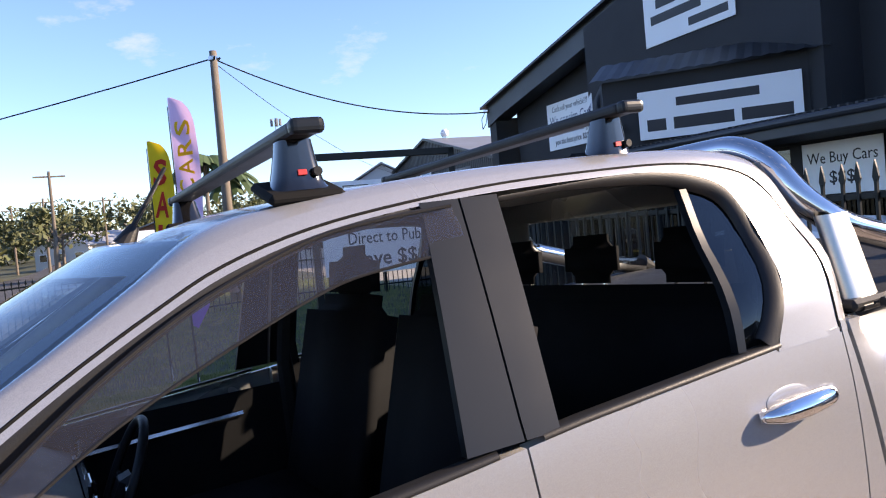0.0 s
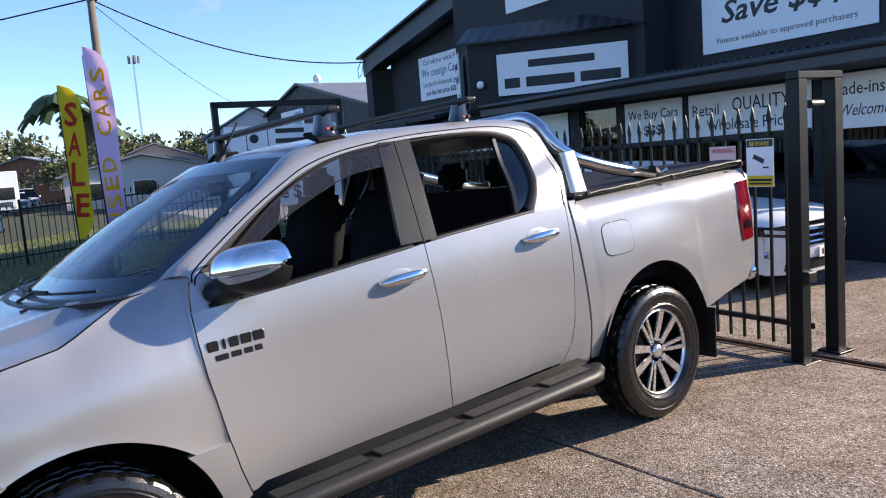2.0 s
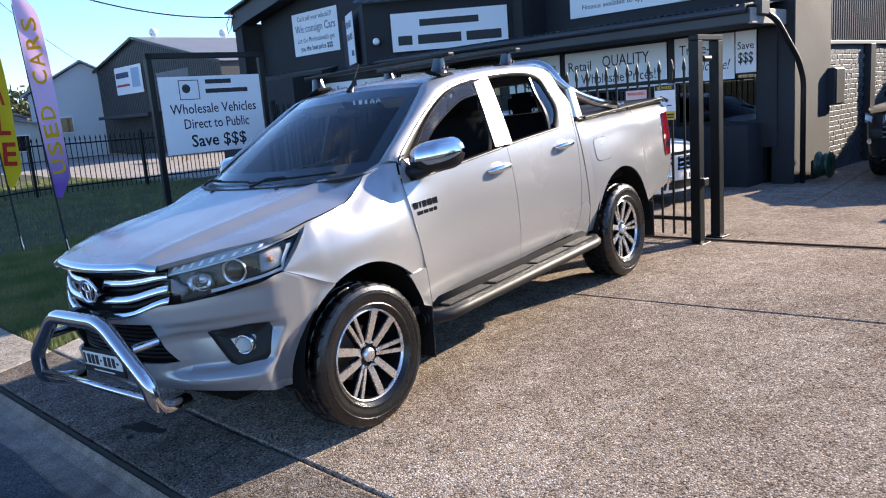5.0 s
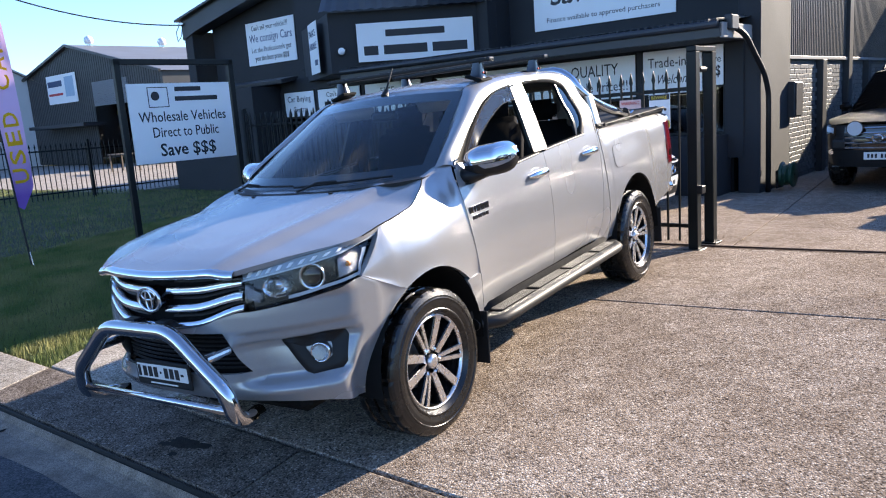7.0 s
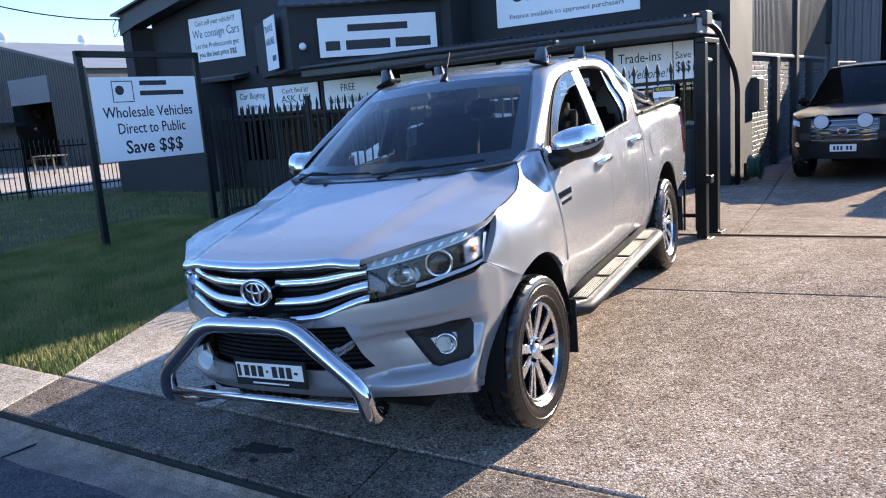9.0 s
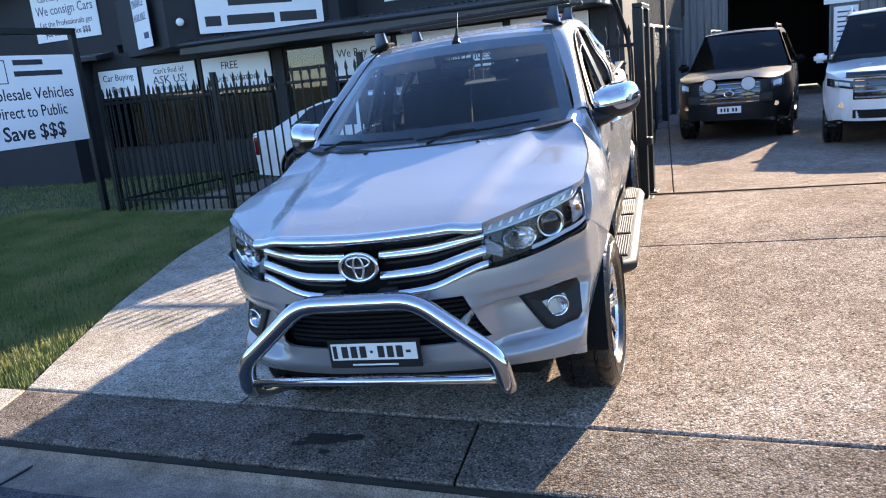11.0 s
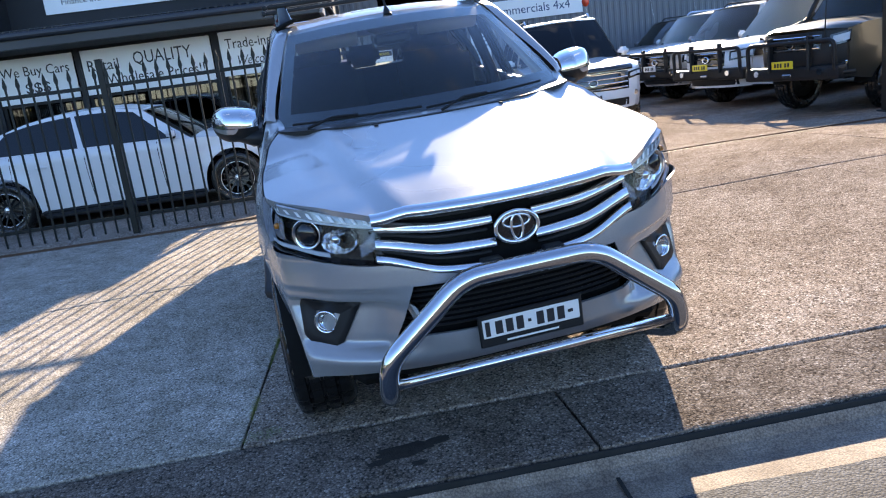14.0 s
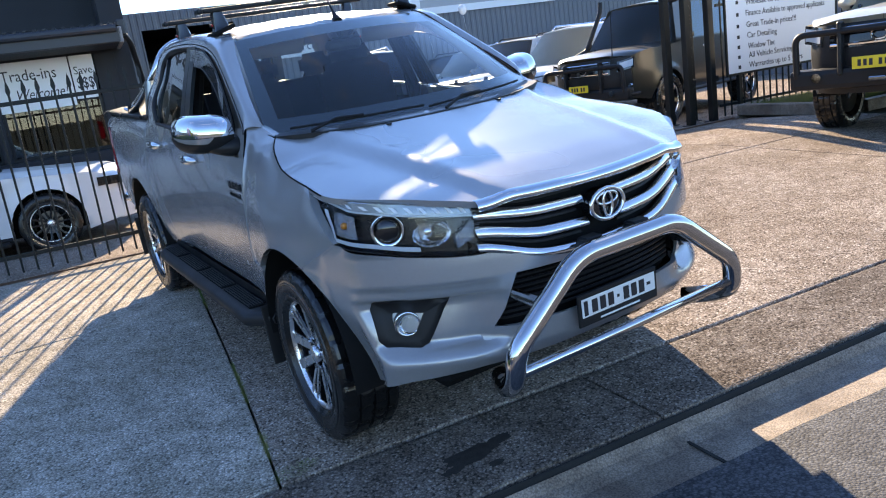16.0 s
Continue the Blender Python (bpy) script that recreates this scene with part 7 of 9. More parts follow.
# model badges on the front doors, as plain bars
BADGE = surf("badge_dark_chrome", (0.10, 0.10, 0.11), 0.15, 0.9, 0.1, 5, 0.05, 90, bump=0.0)
for s in (1, -1):
    for k, (y, w) in enumerate(((0.508, 0.042), (0.552, 0.012), (0.590, 0.036), (0.638, 0.042), (0.690, 0.045))):
        x = side_x(y, 1.075) + 0.003
        part("badge_bar", box((0.007, w, 0.038), (s * x, y, 1.075), 0.003), BADGE, ute)
    for y, w, mt in ((0.535, 0.05, BADGE), (0.592, 0.04, BADGE), (0.640, 0.035, BADGE), (0.682, 0.030, BADGE)):
        part("badge_bar", box((0.006, w, 0.022), (s * (side_x(y, 1.03) + 0.003), y, 1.030), 0.002), mt, ute)

# fuel flap on the nearside, and small seams
def flap(cy, cz, hw, hh, grow, off):
    g = []
    for k in (1.0, 0.7, 0.3, 0.02):
        row = []
        for a in [i * math.tau / 40 for i in range(41)]:
            c, q = math.cos(a), math.sin(a)
            y = cy + (hw + grow) * k * math.copysign(abs(c) ** 0.45, c)
            z = cz + (hh + grow) * k * math.copysign(abs(q) ** 0.45, q)
            row.append((side_x(y, z) + off, y, z))
        g.append(row)
    return g


skin("fuel_flap_seam", flap(2.81, 1.09, 0.118, 0.088, 0.0035, 0.001), DARK, ute)
skin("fuel_flap", flap(2.81, 1.09, 0.118, 0.088, 0.0, 0.0025), SILVER, ute, None, 1)
for s in (1, -1):
    part("washer_jet", box((0.02, 0.03, 0.008), (s * 0.3, 0.03, hood_z(0.3, 0.03) + 0.002), 0.003), BLACK, ute)

# ---- palisade fences and gate ----
def fence_run(name, a, b, posts, label, step=0.128, high=1.84, low=0.04, spear=True, group="yard fences"):
    """A run of upright pickets on two rails between a and b; posts: places along it from 0 to 1."""
    a, b = Vector(a), Vector(b)
    d = b - a
    m = Matrix.Translation((a.x, a.y, 0)) @ Matrix.Rotation(math.atan2(d.y, d.x), 4, "Z")
    ob = thing(name, label, "fence", group, m=m)
    length = d.length
    gz_ = lambda t: lie(lerp(a.x, b.x, t), lerp(a.y, b.y, t)) - (0.04 if a.x < -2.6 and b.x < -2.6 else 0)
    z0, z1 = gz_(0), gz_(1)
    for z in (low + 0.16, high - 0.22):
        bm = box((length, 0.035, 0.04), (length / 2, 0, z + (z0 + z1) / 2), 0.004, Matrix.Rotation(-math.atan2(z1 - z0, length), 4, "Y"))
        part("rail", bm, FENCE, ob)
    if "picket" not in PICKETS or PICKETS["picket"][1] != (high, low, spear):
        bm = bmesh.new()
        box((0.020, 0.020, high - low - 0.12), (0, 0, low + (high - low - 0.12) / 2), 0.002, bm=bm)
        tip = [(-0.012, 0.0), (-0.022, 0.03), (-0.012, 0.085), (0.0, 0.13), (0.012, 0.085), (0.022, 0.03), (0.012, 0.0)]
        tp = prism([(x, z + high - 0.135) for x, z in tip], 0.012)
        bmesh.ops.translate(tp, vec=(0, -0.006, 0), verts=tp.verts)
        join(bm, tp)
        me = bpy.data.meshes.new("picket")
        bm.to_mesh(me)
        bm.free()
        me.materials.append(FENCE)
        PICKETS["picket"] = (me, (high, low, spear))
    me = PICKETS["picket"][0]
    n = int(length / step)
    for i in range(n):
        t = (i + 0.5) / n
        if any(abs(t - p) * length < 0.05 for p in posts):
            continue
        o = new("picket", me)
        o.parent = ob
        o.matrix_basis = pose(t * length, -0.022, gz_(t), random.uniform(-0.3, 0.3), random.uniform(-0.4, 0.4), 0)
    for p in posts:
        po = part("post", box((0.068, 0.068, high + 0.15), (p * length, 0, (high + 0.15) / 2 + gz_(p) - 0.1), 0.005), FENCE, ob)
        part("post_cap", box((0.074, 0.074, 0.012), (p * length, 0, high + 0.055 + gz_(p)), 0.004), FENCE, po)
    return ob


PICKETS = {}
random.seed(11)
F0, F1, F2, F3 = (-6.75, 5.80), (-4.68, 5.56), (-2.48, 5.40), (0.86, 4.92)
fence_run("fence", F0, F1, (0, 1), "black steel picket fence with spear tops on the lawn")
fence_run("fence", F1, F2, (1,), "black steel picket fence with spear tops across the front")
fence_run("fence", F2, F3, (), "black steel picket fence with spear tops beside the gateway")
fence_run("fence", F0, (-6.0, 9.6), (1,), "black steel picket fence running back to the building", 0.115)


def gate_pillar(x, y, label, rz):
    ob = thing("gate_pillar", label, "gate post", "gate posts", m=Matrix.Translation((x, y, lie(x, y) - 0.01)) @ Matrix.Rotation(radians(rz), 4, "Z"))
    for yy in (0.0, 0.42):
        part("post", box((0.10, 0.10, 1.97), (0, yy, 0.985), 0.006), FENCE, ob)
        part("base_plate", box((0.18, 0.18, 0.014), (0, yy, 0.010), 0.003), FENCE, ob)
    part("head", box((0.10, 0.52, 0.05), (0, 0.21, 1.995), 0.006), FENCE, ob)
    part("roller", rod((0, 0.14, 1.80), (0, 0.28, 1.80), 0.03, n=14), BLACK, ob)
    part("latch", box((0.06, 0.1, 0.08), (0.07, 0.0, 0.62), 0.008), BLACK, ob)
    return ob


gate_pillar(0.90, 4.64, "black steel twin gate post on bolted plates by the fence", -7)
gate_pillar(6.95, 4.62, "black steel twin gate post on the far side of the gateway", -7)
gate_pillar(7.35, 4.55, "black steel twin gate post closing the far fence", -7)
fence_run("fence", (7.45, 4.5), (13.5, 3.7), (0.5, 1), "black steel picket fence beside the raised lawn")
ms = Matrix.Translation((0.47, 4.93, 1.51)) @ Matrix.Rotation(radians(-8), 4, "Z")
board("camera_sign", "yellow and white security camera warning sign on the fence", 0.235, 0.36, ms,
      [("BEWARE", 0, 0.145, 0.035, 0.17, SIGN_YELLOW, 0)], [(0, -0.128, 0.2, 0.018, SIGN_INK), (0, -0.155, 0.19, 0.014, SIGN_INK)], thick=0.004)
cs = bpy.data.objects["camera_sign"]
part("head_band", box((0.225, 0.002, 0.055), (0, -0.001, 0.147), 0), SIGN_INK, cs)
part("foot_band", box((0.225, 0.0012, 0.08), (0, -0.0006, -0.135), 0), SIGN_YELLOW, cs)
part("camera_picture", box((0.10, 0.003, 0.035), (-0.01, -0.0015, 0.03), 0.001, Matrix.Rotation(radians(25), 4, "Y")), SIGN_INK, cs)
part("bracket_picture", box((0.05, 0.003, 0.012), (0.05, -0.0015, -0.035), 0.001), SIGN_INK, cs)
PINK = surf("faded_red_sign", (0.72, 0.50, 0.48), 0.5, 0, 0.1, 9, 0.05, 60, bump=0)
board("warning_sign", "faded pink and red warning sign on the fence", 0.25, 0.30, Matrix.Translation((0.14, 4.97, 1.50)) @ Matrix.Rotation(radians(-8), 4, "Z"),
      [("WARNING", 0, 0.115, 0.036, 0.21, SIGN_RED, 0)], [(0, -0.05, 0.2, 0.012, SIGN_RED), (0, -0.08, 0.19, 0.012, SIGN_RED), (0, -0.11, 0.2, 0.012, SIGN_RED)], PINK, thick=0.004)
for nm in ("camera_sign", "warning_sign"):
    part("strap", box((0.05, 0.012, 0.02), (0, 0.01, 0.12), 0.002), FENCE, bpy.data.objects[nm])

# big street board on two posts
d = Vector((0.265, 1.76, 0))
bang = math.degrees(math.atan2(d.y, d.x))
mb = Matrix.Translation((-7.245, 4.985, 0)) @ Matrix.Rotation(radians(bang), 4, "Z")
street = thing("street_sign", "white sign board on black posts offering wholesale vehicles", "sign", m=mb)
part("panel", box((1.78, 0.03, 1.225), (0, 0.015, 1.80), 0.004), SIGN_WHITE, street)
for x in (-0.98, 0.98):
    part("post", box((0.09, 0.09, 3.0), (x, 0.06, 1.28), 0.006), FENCE, street)
part("cross_bar", box((2.05, 0.09, 0.09), (0, 0.06, 2.74), 0.006), FENCE, street)
for words, x, z, h, w, lean in (("Wholesale Vehicles", 0.0, 1.90, 0.165, 1.52, 0), ("Direct to Public", 0.02, 1.66, 0.165, 1.15, 0), ("Save $$$", 0.02, 1.37, 0.20, 0.98, 0)):
    writing(words, h, SIGN_INK, street, pose(x, -0.002, z), w, lean=lean, bold=0.022 if "$" in words else 0.006)
bar_words([(0.12, 0.10, 0.46, 0.07), (0.26, -0.05, 0.76, 0.07)], SIGN_INK, street, pose(-0.0, -0.002, 2.22), "name_bar")
bm = bmesh.new()
for sx, sz, cx, cz in ((0.34, 0.012, 0, 0.15), (0.34, 0.012, 0, -0.15), (0.012, 0.30, 0.165, 0), (0.012, 0.30, -0.165, 0)):
    box((sx, 0.003, sz), (cx, 0, cz), bm=bm)
o = part("emblem_frame", bm, SIGN_INK, street)
o.matrix_basis = pose(-0.40, -0.002, 2.20)
bm = bmesh.new()
bmesh.ops.create_cone(bm, cap_ends=True, segments=16, radius1=0.07, radius2=0.07, depth=0.003)
bmesh.ops.rotate(bm, cent=(0, 0, 0), matrix=Matrix.Rotation(radians(90), 3, "X"), verts=bm.verts)
o = part("emblem_disc", bm, SIGN_INK, street)
o.matrix_basis = pose(-0.45, -0.002, 2.22)


# ---- other vehicles ----
def vehicle(name, label, m, paint, W=1.95, fo=0.92, wb=2.85, ro=1.15, zh=1.12, zb=1.18, zr=1.90, cowl=0.55, roof0=1.15, roof1=3.55, tail=4.0, style="multi", wr=0.40,
            grille=(0.62, 0.74, 1.02, 4), lamp=(0.66, 0.86, 0.86, 1.00), plate=PLATE_WHITE, bull=False, spots=False, rails=True, snorkel=False, sedan=False, sill_z=0.42, category="car",
            dark_low=False, guard=False, glass=PRIVACY, lampglass=DRL, group="parked vehicles"):
    """A parked car or off-roader, front axle at its origin, nose towards -y."""
    ob = thing(name, label, category, group, m=m)
    hw = W / 2
    end = wb + ro
    R_ = wr + 0.055

    def wid(y, z):
        k = ramp(z, [sill_z - 0.1, sill_z, 0.65, 0.9, zb, zb + 0.1], [0.90, 0.94, 0.985, 1.0, 0.965, 0.94])
        taper = 1 - 0.20 * max((-fo + 0.55 - y) / 0.55, 0) ** 2 - 0.10 * max((y - end + 0.45) / 0.45, 0) ** 2
        bulge = 0.0
        for cy in (0, wb):
            dd = math.hypot(y - cy, z - wr) - R_
            if dd > -0.05:
                bulge = max(bulge, 0.03 * math.exp(-(max(dd, 0) / 0.09) ** 2))
        return (hw - 0.03) * k * taper + bulge

    def soft(fn, w):
        return lambda y: sum(fn(y + w * d) for d in (-1, -0.5, 0, 0.5, 1)) / 5

    def hard_top(y):
        if sedan:
            return ramp(y, [-fo, -fo + 0.15, cowl, cowl + 0.4, tail - 0.1, end - 0.1, end], [zh - 0.30, zh - 0.16, zb - 0.02, zb, zb + 0.04, zb + 0.05, zb - 0.02])
        return ramp(y, [-fo, -fo + 0.12, cowl - 0.1, cowl + 0.3, end], [zh - 0.10, zh - 0.02, zb - 0.03, zb, zb + 0.04])
    top = soft(hard_top, 0.12)

    ys = sorted(set([round(v, 4) for v in span(-fo, -R_, 6) + [-R_ * math.cos(t) for t in span(0.08, math.pi - 0.08, 14)] + span(R_ + 0.01, wb - R_ - 0.01, 8) + [wb - R_ * math.cos(t) for t in span(0.08, math.pi - 0.08, 14)] + span(wb + R_, end, 6)]))
    for s in (1, -1):
        g = []
        for y in ys:
            lo = ramp(y, [-fo, -R_, R_, wb, end], [sill_z, sill_z - 0.06, sill_z - 0.04, sill_z, sill_z + 0.06])
            for cy in (0, wb):
                t = R_ ** 2 - (y - cy) ** 2
                if t > 0:
                    lo = max(lo, wr + math.sqrt(t))
            g.append([(wid(y, lerp(lo, top(y), t)), y, lerp(lo, top(y), t)) for t in span(0, 1, 12)])
        skin("body_side", [list(r) for r in zip(*g)], paint, ob, (-0.04, 0, 0), s)
        for cy in (0, wb):
            g = [[(x, cy - R_ * math.cos(t), wr + R_ * math.sin(t)) for t in span(0, math.pi, 14)] for x in (hw - 0.38, hw - 0.06)]
            skin("arch_liner", g, DARK, ob, None, s)
            add_wheel(ob, Matrix.Translation((s * (hw - 0.15), cy, wr - 0.005)) @ Matrix.Rotation(0 if s > 0 else math.pi, 4, "Z"), style, wr, 0.125, random.uniform(0, 1))
    bm = box((W - 0.75, fo + end - 0.3, 0.35), (0, (end - fo) / 2, sill_z + 0.12), 0.03)
    part("underbody", bm, DARK, ob)
    # bonnet, nose and tail
    g = []
    for y in span(-fo, cowl, 12):
        w = wid(y, top(y))
        g.append([(u * w, y - 0.26 * (1 - abs(u) ** 3.4) * (1 - (y + fo) / (cowl + fo)) - 0.10 * (1 - u * u) * ((y + fo) / (cowl + fo)), top(y) + 0.045 * (1 - u * u) + 0.012 * math.exp(-((abs(u) - 0.55) / 0.15) ** 2)) for u in span(-1, 1, 16)])
    skin("bonnet", g, paint, ob)

    def face(x, z, off=0.0):
        u = x / wid(-fo, z)
        return -fo - 0.26 * (1 - min(abs(u) ** 3.4, 1)) - 0.05 * math.sin(math.pi * (z - sill_z) / (zh - sill_z)) - off
    g = [[(u * wid(-fo, z), face(u * wid(-fo, z), z), z) for u in span(-1, 1, 16)] for z in span(sill_z - 0.02, top(-fo) + 0.0, 10)]
    skin("nose", g, BLACK if dark_low else paint, ob, (0, 0.03, 0))
    g = [[(u * wid(end, z), end + 0.06 * (1 - u * u), z) for u in span(1, -1, 10)] for z in span(sill_z + 0.05, top(end), 8)]
    skin("tail", g, paint, ob)
    # glasshouse
    gx = lambda z: (hw - 0.03) * 0.955 - (z - zb) * 0.36
    rt = soft((lambda y: ramp(y, [roof0, roof0 + 0.25, roof0 + 0.7, roof1 - 0.6, roof1 - 0.25, roof1], [zr - 0.09, zr - 0.02, zr, zr - 0.035, zr - 0.105, zr - 0.21])) if sedan else lambda y: ramp(y, [roof0, roof0 + 0.3, (roof0 + roof1) / 2, roof1 - 0.2, roof1], [zr - 0.06, zr - 0.015, zr, zr - 0.02, zr - 0.10]), 0.15)
    g = [[(u * gx(rt(y)), y - 0.08 * (1 - u * u) * (1 if y < roof0 + 0.05 else 0), rt(y) + 0.03 * (1 - u * u)) for u in span(-1, 1, 12)] for y in [roof0, roof0 + 0.1] + span(roof0 + 0.3, roof1, 8)]
    skin("roof", g, paint, ob, (0, 0, -0.02))
    g = [[Vector((u * gx(zb) * 0.95, cowl - 0.12 * (1 - u * u), zb)).lerp(Vector((u * gx(zr) * 0.98, roof0 - 0.08 * (1 - u * u), rt(roof0) - 0.005)), t) + Vector((0, -0.02, 0.02)) * math.sin(math.pi * t) for u in span(-1, 1, 12)] for t in span(0, 1, 6)]
    skin("windscreen", g, SCREEN if glass is not PRIVACY else glass, ob, out=(0, -0.6, 0.8))
    g = [[Vector((u * gx(zb) * 0.95, tail, zb)).lerp(Vector((u * gx(zr) * 0.98, roof1, rt(roof1) - 0.005)), t) for u in span(1, -1, 8)] for t in span(0, 1, 4)]
    skin("rear_window", g, glass, ob, out=(0, 1, 0.5))
    n = 14
    lo_l = [(lerp(cowl, tail, i / n), top(lerp(cowl, tail, i / n)) - 0.01) for i in range(n + 1)]
    hi_l = [(lerp(roof0, roof1, i / n), rt(lerp(roof0, roof1, i / n)) - 0.0) for i in range(n + 1)]
    for s in (1, -1):
        P = lambda a, t, o=0.0: (gx(lerp(a[0][1], a[1][1], t)) * (1 if t > 0.02 else 1.0) + o, lerp(a[0][0], a[1][0], t), lerp(a[0][1], a[1][1], t))
        g = [[P((a, b), t) for t in span(0, 1, 5)] for a, b in zip(lo_l, hi_l)]
        skin("side_frame", g, paint, ob, None, s)
        cuts = (0.07, 0.36, 0.66, 0.93) if not sedan else (0.07, 0.47, 0.90)
        for c0, c1 in zip(cuts, cuts[1:]):
            g = []
            for c in span(c0 + 0.012, c1 - 0.012, 4):
                a = (lerp(lo_l[0][0], lo_l[-1][0], c), ramp(c, [0, 1], [lo_l[0][1], lo_l[-1][1]]) + 0.02)
                b = (lerp(hi_l[0][0], hi_l[-1][0], c), rt(lerp(roof0, roof1, c)))
                g.append([P((a, b), t, 0.004) for t in span(0.03, 0.90 if sedan else 0.86, 4)])
            skin("side_window", g, glass, ob, None, s, out=(1, 0, 0))
        # door shut lines, pillar between the windows
        for c in (0.30, 0.62) if not sedan else (0.14, 0.45, 0.76):
            y0 = lerp(cowl, tail, c)
            part("door_seam", tube([(s * (wid(y0, z) + 0.001), y0 + 0.03 * math.sin((z - sill_z) * 3), z) for z in span(sill_z + 0.02, top(y0) - 0.01, 8)], 0.004, 5), DARK, ob)
        part("sill_cover", tube([(s * (wid(y, sill_z) - 0.01), y, sill_z - 0.02) for y in span(R_ + 0.02, wb - R_ - 0.02, 6)], 0.035, 6), BLACK, ob)
        # mirrors, lamps
        mr = pad(0.19, 0.10, 0.15, (s * (hw + 0.05), cowl + 0.22, zb + 0.07), paint, "door_mirror", ob, 0, 0.04)
        part("mirror_arm", box((0.12, 0.06, 0.04), (s * (hw - 0.05), cowl + 0.22, zb + 0.02), 0.01), BLACK, mr)
        for yy in (cowl + 0.95, cowl + 1.85):
            part("handle", box((0.02, 0.16, 0.03), (s * (wid(yy, 0.98 * zb - 0.12) + 0.012), yy, 0.98 * zb - 0.12), 0.008), CHROME if paint is not WHITE_PAINT else paint, ob)
        x0, x1, z0, z1 = lamp
        g = [[(x * hw, (face(x * hw, z, 0.008) if x < 0.84 else lerp(face(0.84 * hw, z, 0.008), -fo + 0.22, (x - 0.84) / (x1 - 0.84 + 1e-6))), z + (0.05 * (x - x0) / (x1 - x0))) for x in span(x0, x1, 8)] for z in span(z0, z1, 4)]
        lp = skin("headlamp", g, GLOSS_BLACK, ob, None, s)
        g2 = [[(x * hw * 0.995, face(x * hw, z, 0.014), z + (0.05 * (x - x0) / (x1 - x0))) for x in span(x0 + 0.04, 0.83, 4)] for z in span(z0 + 0.03, z1 - 0.03, 3)]
        skin("lamp_lens", g2, lampglass, lp, None, s)
        part("fog_lamp", rod((s * hw * 0.74, face(hw * 0.74, sill_z + 0.2, 0.02), sill_z + 0.2), (s * hw * 0.74, face(hw * 0.74, sill_z + 0.2, -0.02), sill_z + 0.2), 0.04, n=14), CHROME, ob)
        g = [[(wid(y, z) + 0.006, y, z) for y in span(end - 0.14, end - 0.01, 3)] for z in span(zb - 0.33, zb - 0.02, 4)]
        skin("tail_lamp", g, RED_LENS, ob, None, s)
        if rails:
            part("roof_rail", tube(rounded([(s * gx(zr) * 0.93, roof0 + 0.25, zr - 0.01), (s * gx(zr) * 0.93, roof0 + 0.35, zr + 0.06), (s * gx(zr) * 0.93, roof1 - 0.4, zr + 0.06), (s * gx(zr) * 0.93, roof1 - 0.3, zr - 0.02)], 0.06), 0.018, 8), CHROME if paint is WHITE_PAINT else BLACK, ob)
        part("side_step", box((0.12, wb - 2 * R_ - 0.1, 0.06), (s * (hw - 0.06), wb / 2, sill_z - 0.06), 0.02), BLACK, ob)
    # grille
    gw, z0, z1, nb = grille
    g = [[(x, face(x, z, 0.006), z) for x in span(-gw * hw, gw * hw, 12)] for z in span(z0, z1, 4)]
    gr_ = skin("grille", g, GLOSS_BLACK, ob)
    for i in range(nb):
        z = lerp(z0 + 0.03, z1 - 0.02, i / max(nb - 1, 1))
        part("grille_bar", tube([(x, face(x, z, 0.014), z) for x in span(-gw * hw * 0.96, gw * hw * 0.96, 10)], 0.014, 6), CHROME, gr_)
    part("badge", oval(0, face(0, (z0 + z1) / 2, 0.03), (z0 + z1) / 2, 0.07, 0.05, 0.012, 20), CHROME, gr_)
    g = [[(x, face(x, z, 0.005), z) for x in span(-0.6 * hw, 0.6 * hw, 8)] for z in span(sill_z + 0.02, z0 - 0.14, 3)]
    skin("intake", g, BLACK, ob)
    py = face(0, z0 - 0.09, 0.17 if bull else 0.012)
    pl = part("number_plate", box((0.37, 0.01, 0.11), (0, py, z0 - 0.09 if not bull else 0.78), 0.003), plate, ob)
    for x in (-0.12, -0.07, -0.02, 0.06, 0.11):
        part("character_bar", box((0.03, 0.004, 0.06), (x, py - 0.006, z0 - 0.09 if not bull else 0.78), 0.001), SIGN_INK, pl)
    if guard:
        g = [[(u * wid(-fo, z) * 0.9, face(u * wid(-fo, z) * 0.9, z, 0.02) + dy, z + dz) for u in span(-1, 1, 14)] for z, dy, dz in ((top(-fo), -0.02, 0.0), (top(-fo), -0.03, 0.05), (top(-fo), 0.06, 0.08))]
        skin("bonnet_protector", g, GLOSS_BLACK, ob)
    if bull:
        by = -fo - 0.35
        bb = part("bull_bar", tube(rounded([(-hw * 0.95, by + 0.25, 0.62), (-hw * 0.80, by + 0.02, 0.62), (-hw * 0.80, by, 1.08), (hw * 0.80, by, 1.08), (hw * 0.80, by + 0.02, 0.62), (hw * 0.95, by + 0.25, 0.62)], 0.10), 0.032, 10), BLACK, ob, "black steel bull bar", smooth=True)
        part("bar_pan", box((W * 0.88, 0.20, 0.20), (0, by + 0.10, 0.64), 0.05, seg=2), BLACK, bb)
        for x in (-0.34, 0.34):
            part("upright", box((0.04, 0.10, 0.50), (x, by + 0.02, 0.92), 0.012), BLACK, bb)
        for x in (-0.55, 0.55):
            part("bar_lamp", rod((x, by - 0.05, 0.66), (x, by + 0.02, 0.66), 0.045, n=14), CHROME, bb)
        part("winch_hook", box((0.16, 0.03, 0.04), (0, by - 0.04, 0.62), 0.01), STEEL, bb)
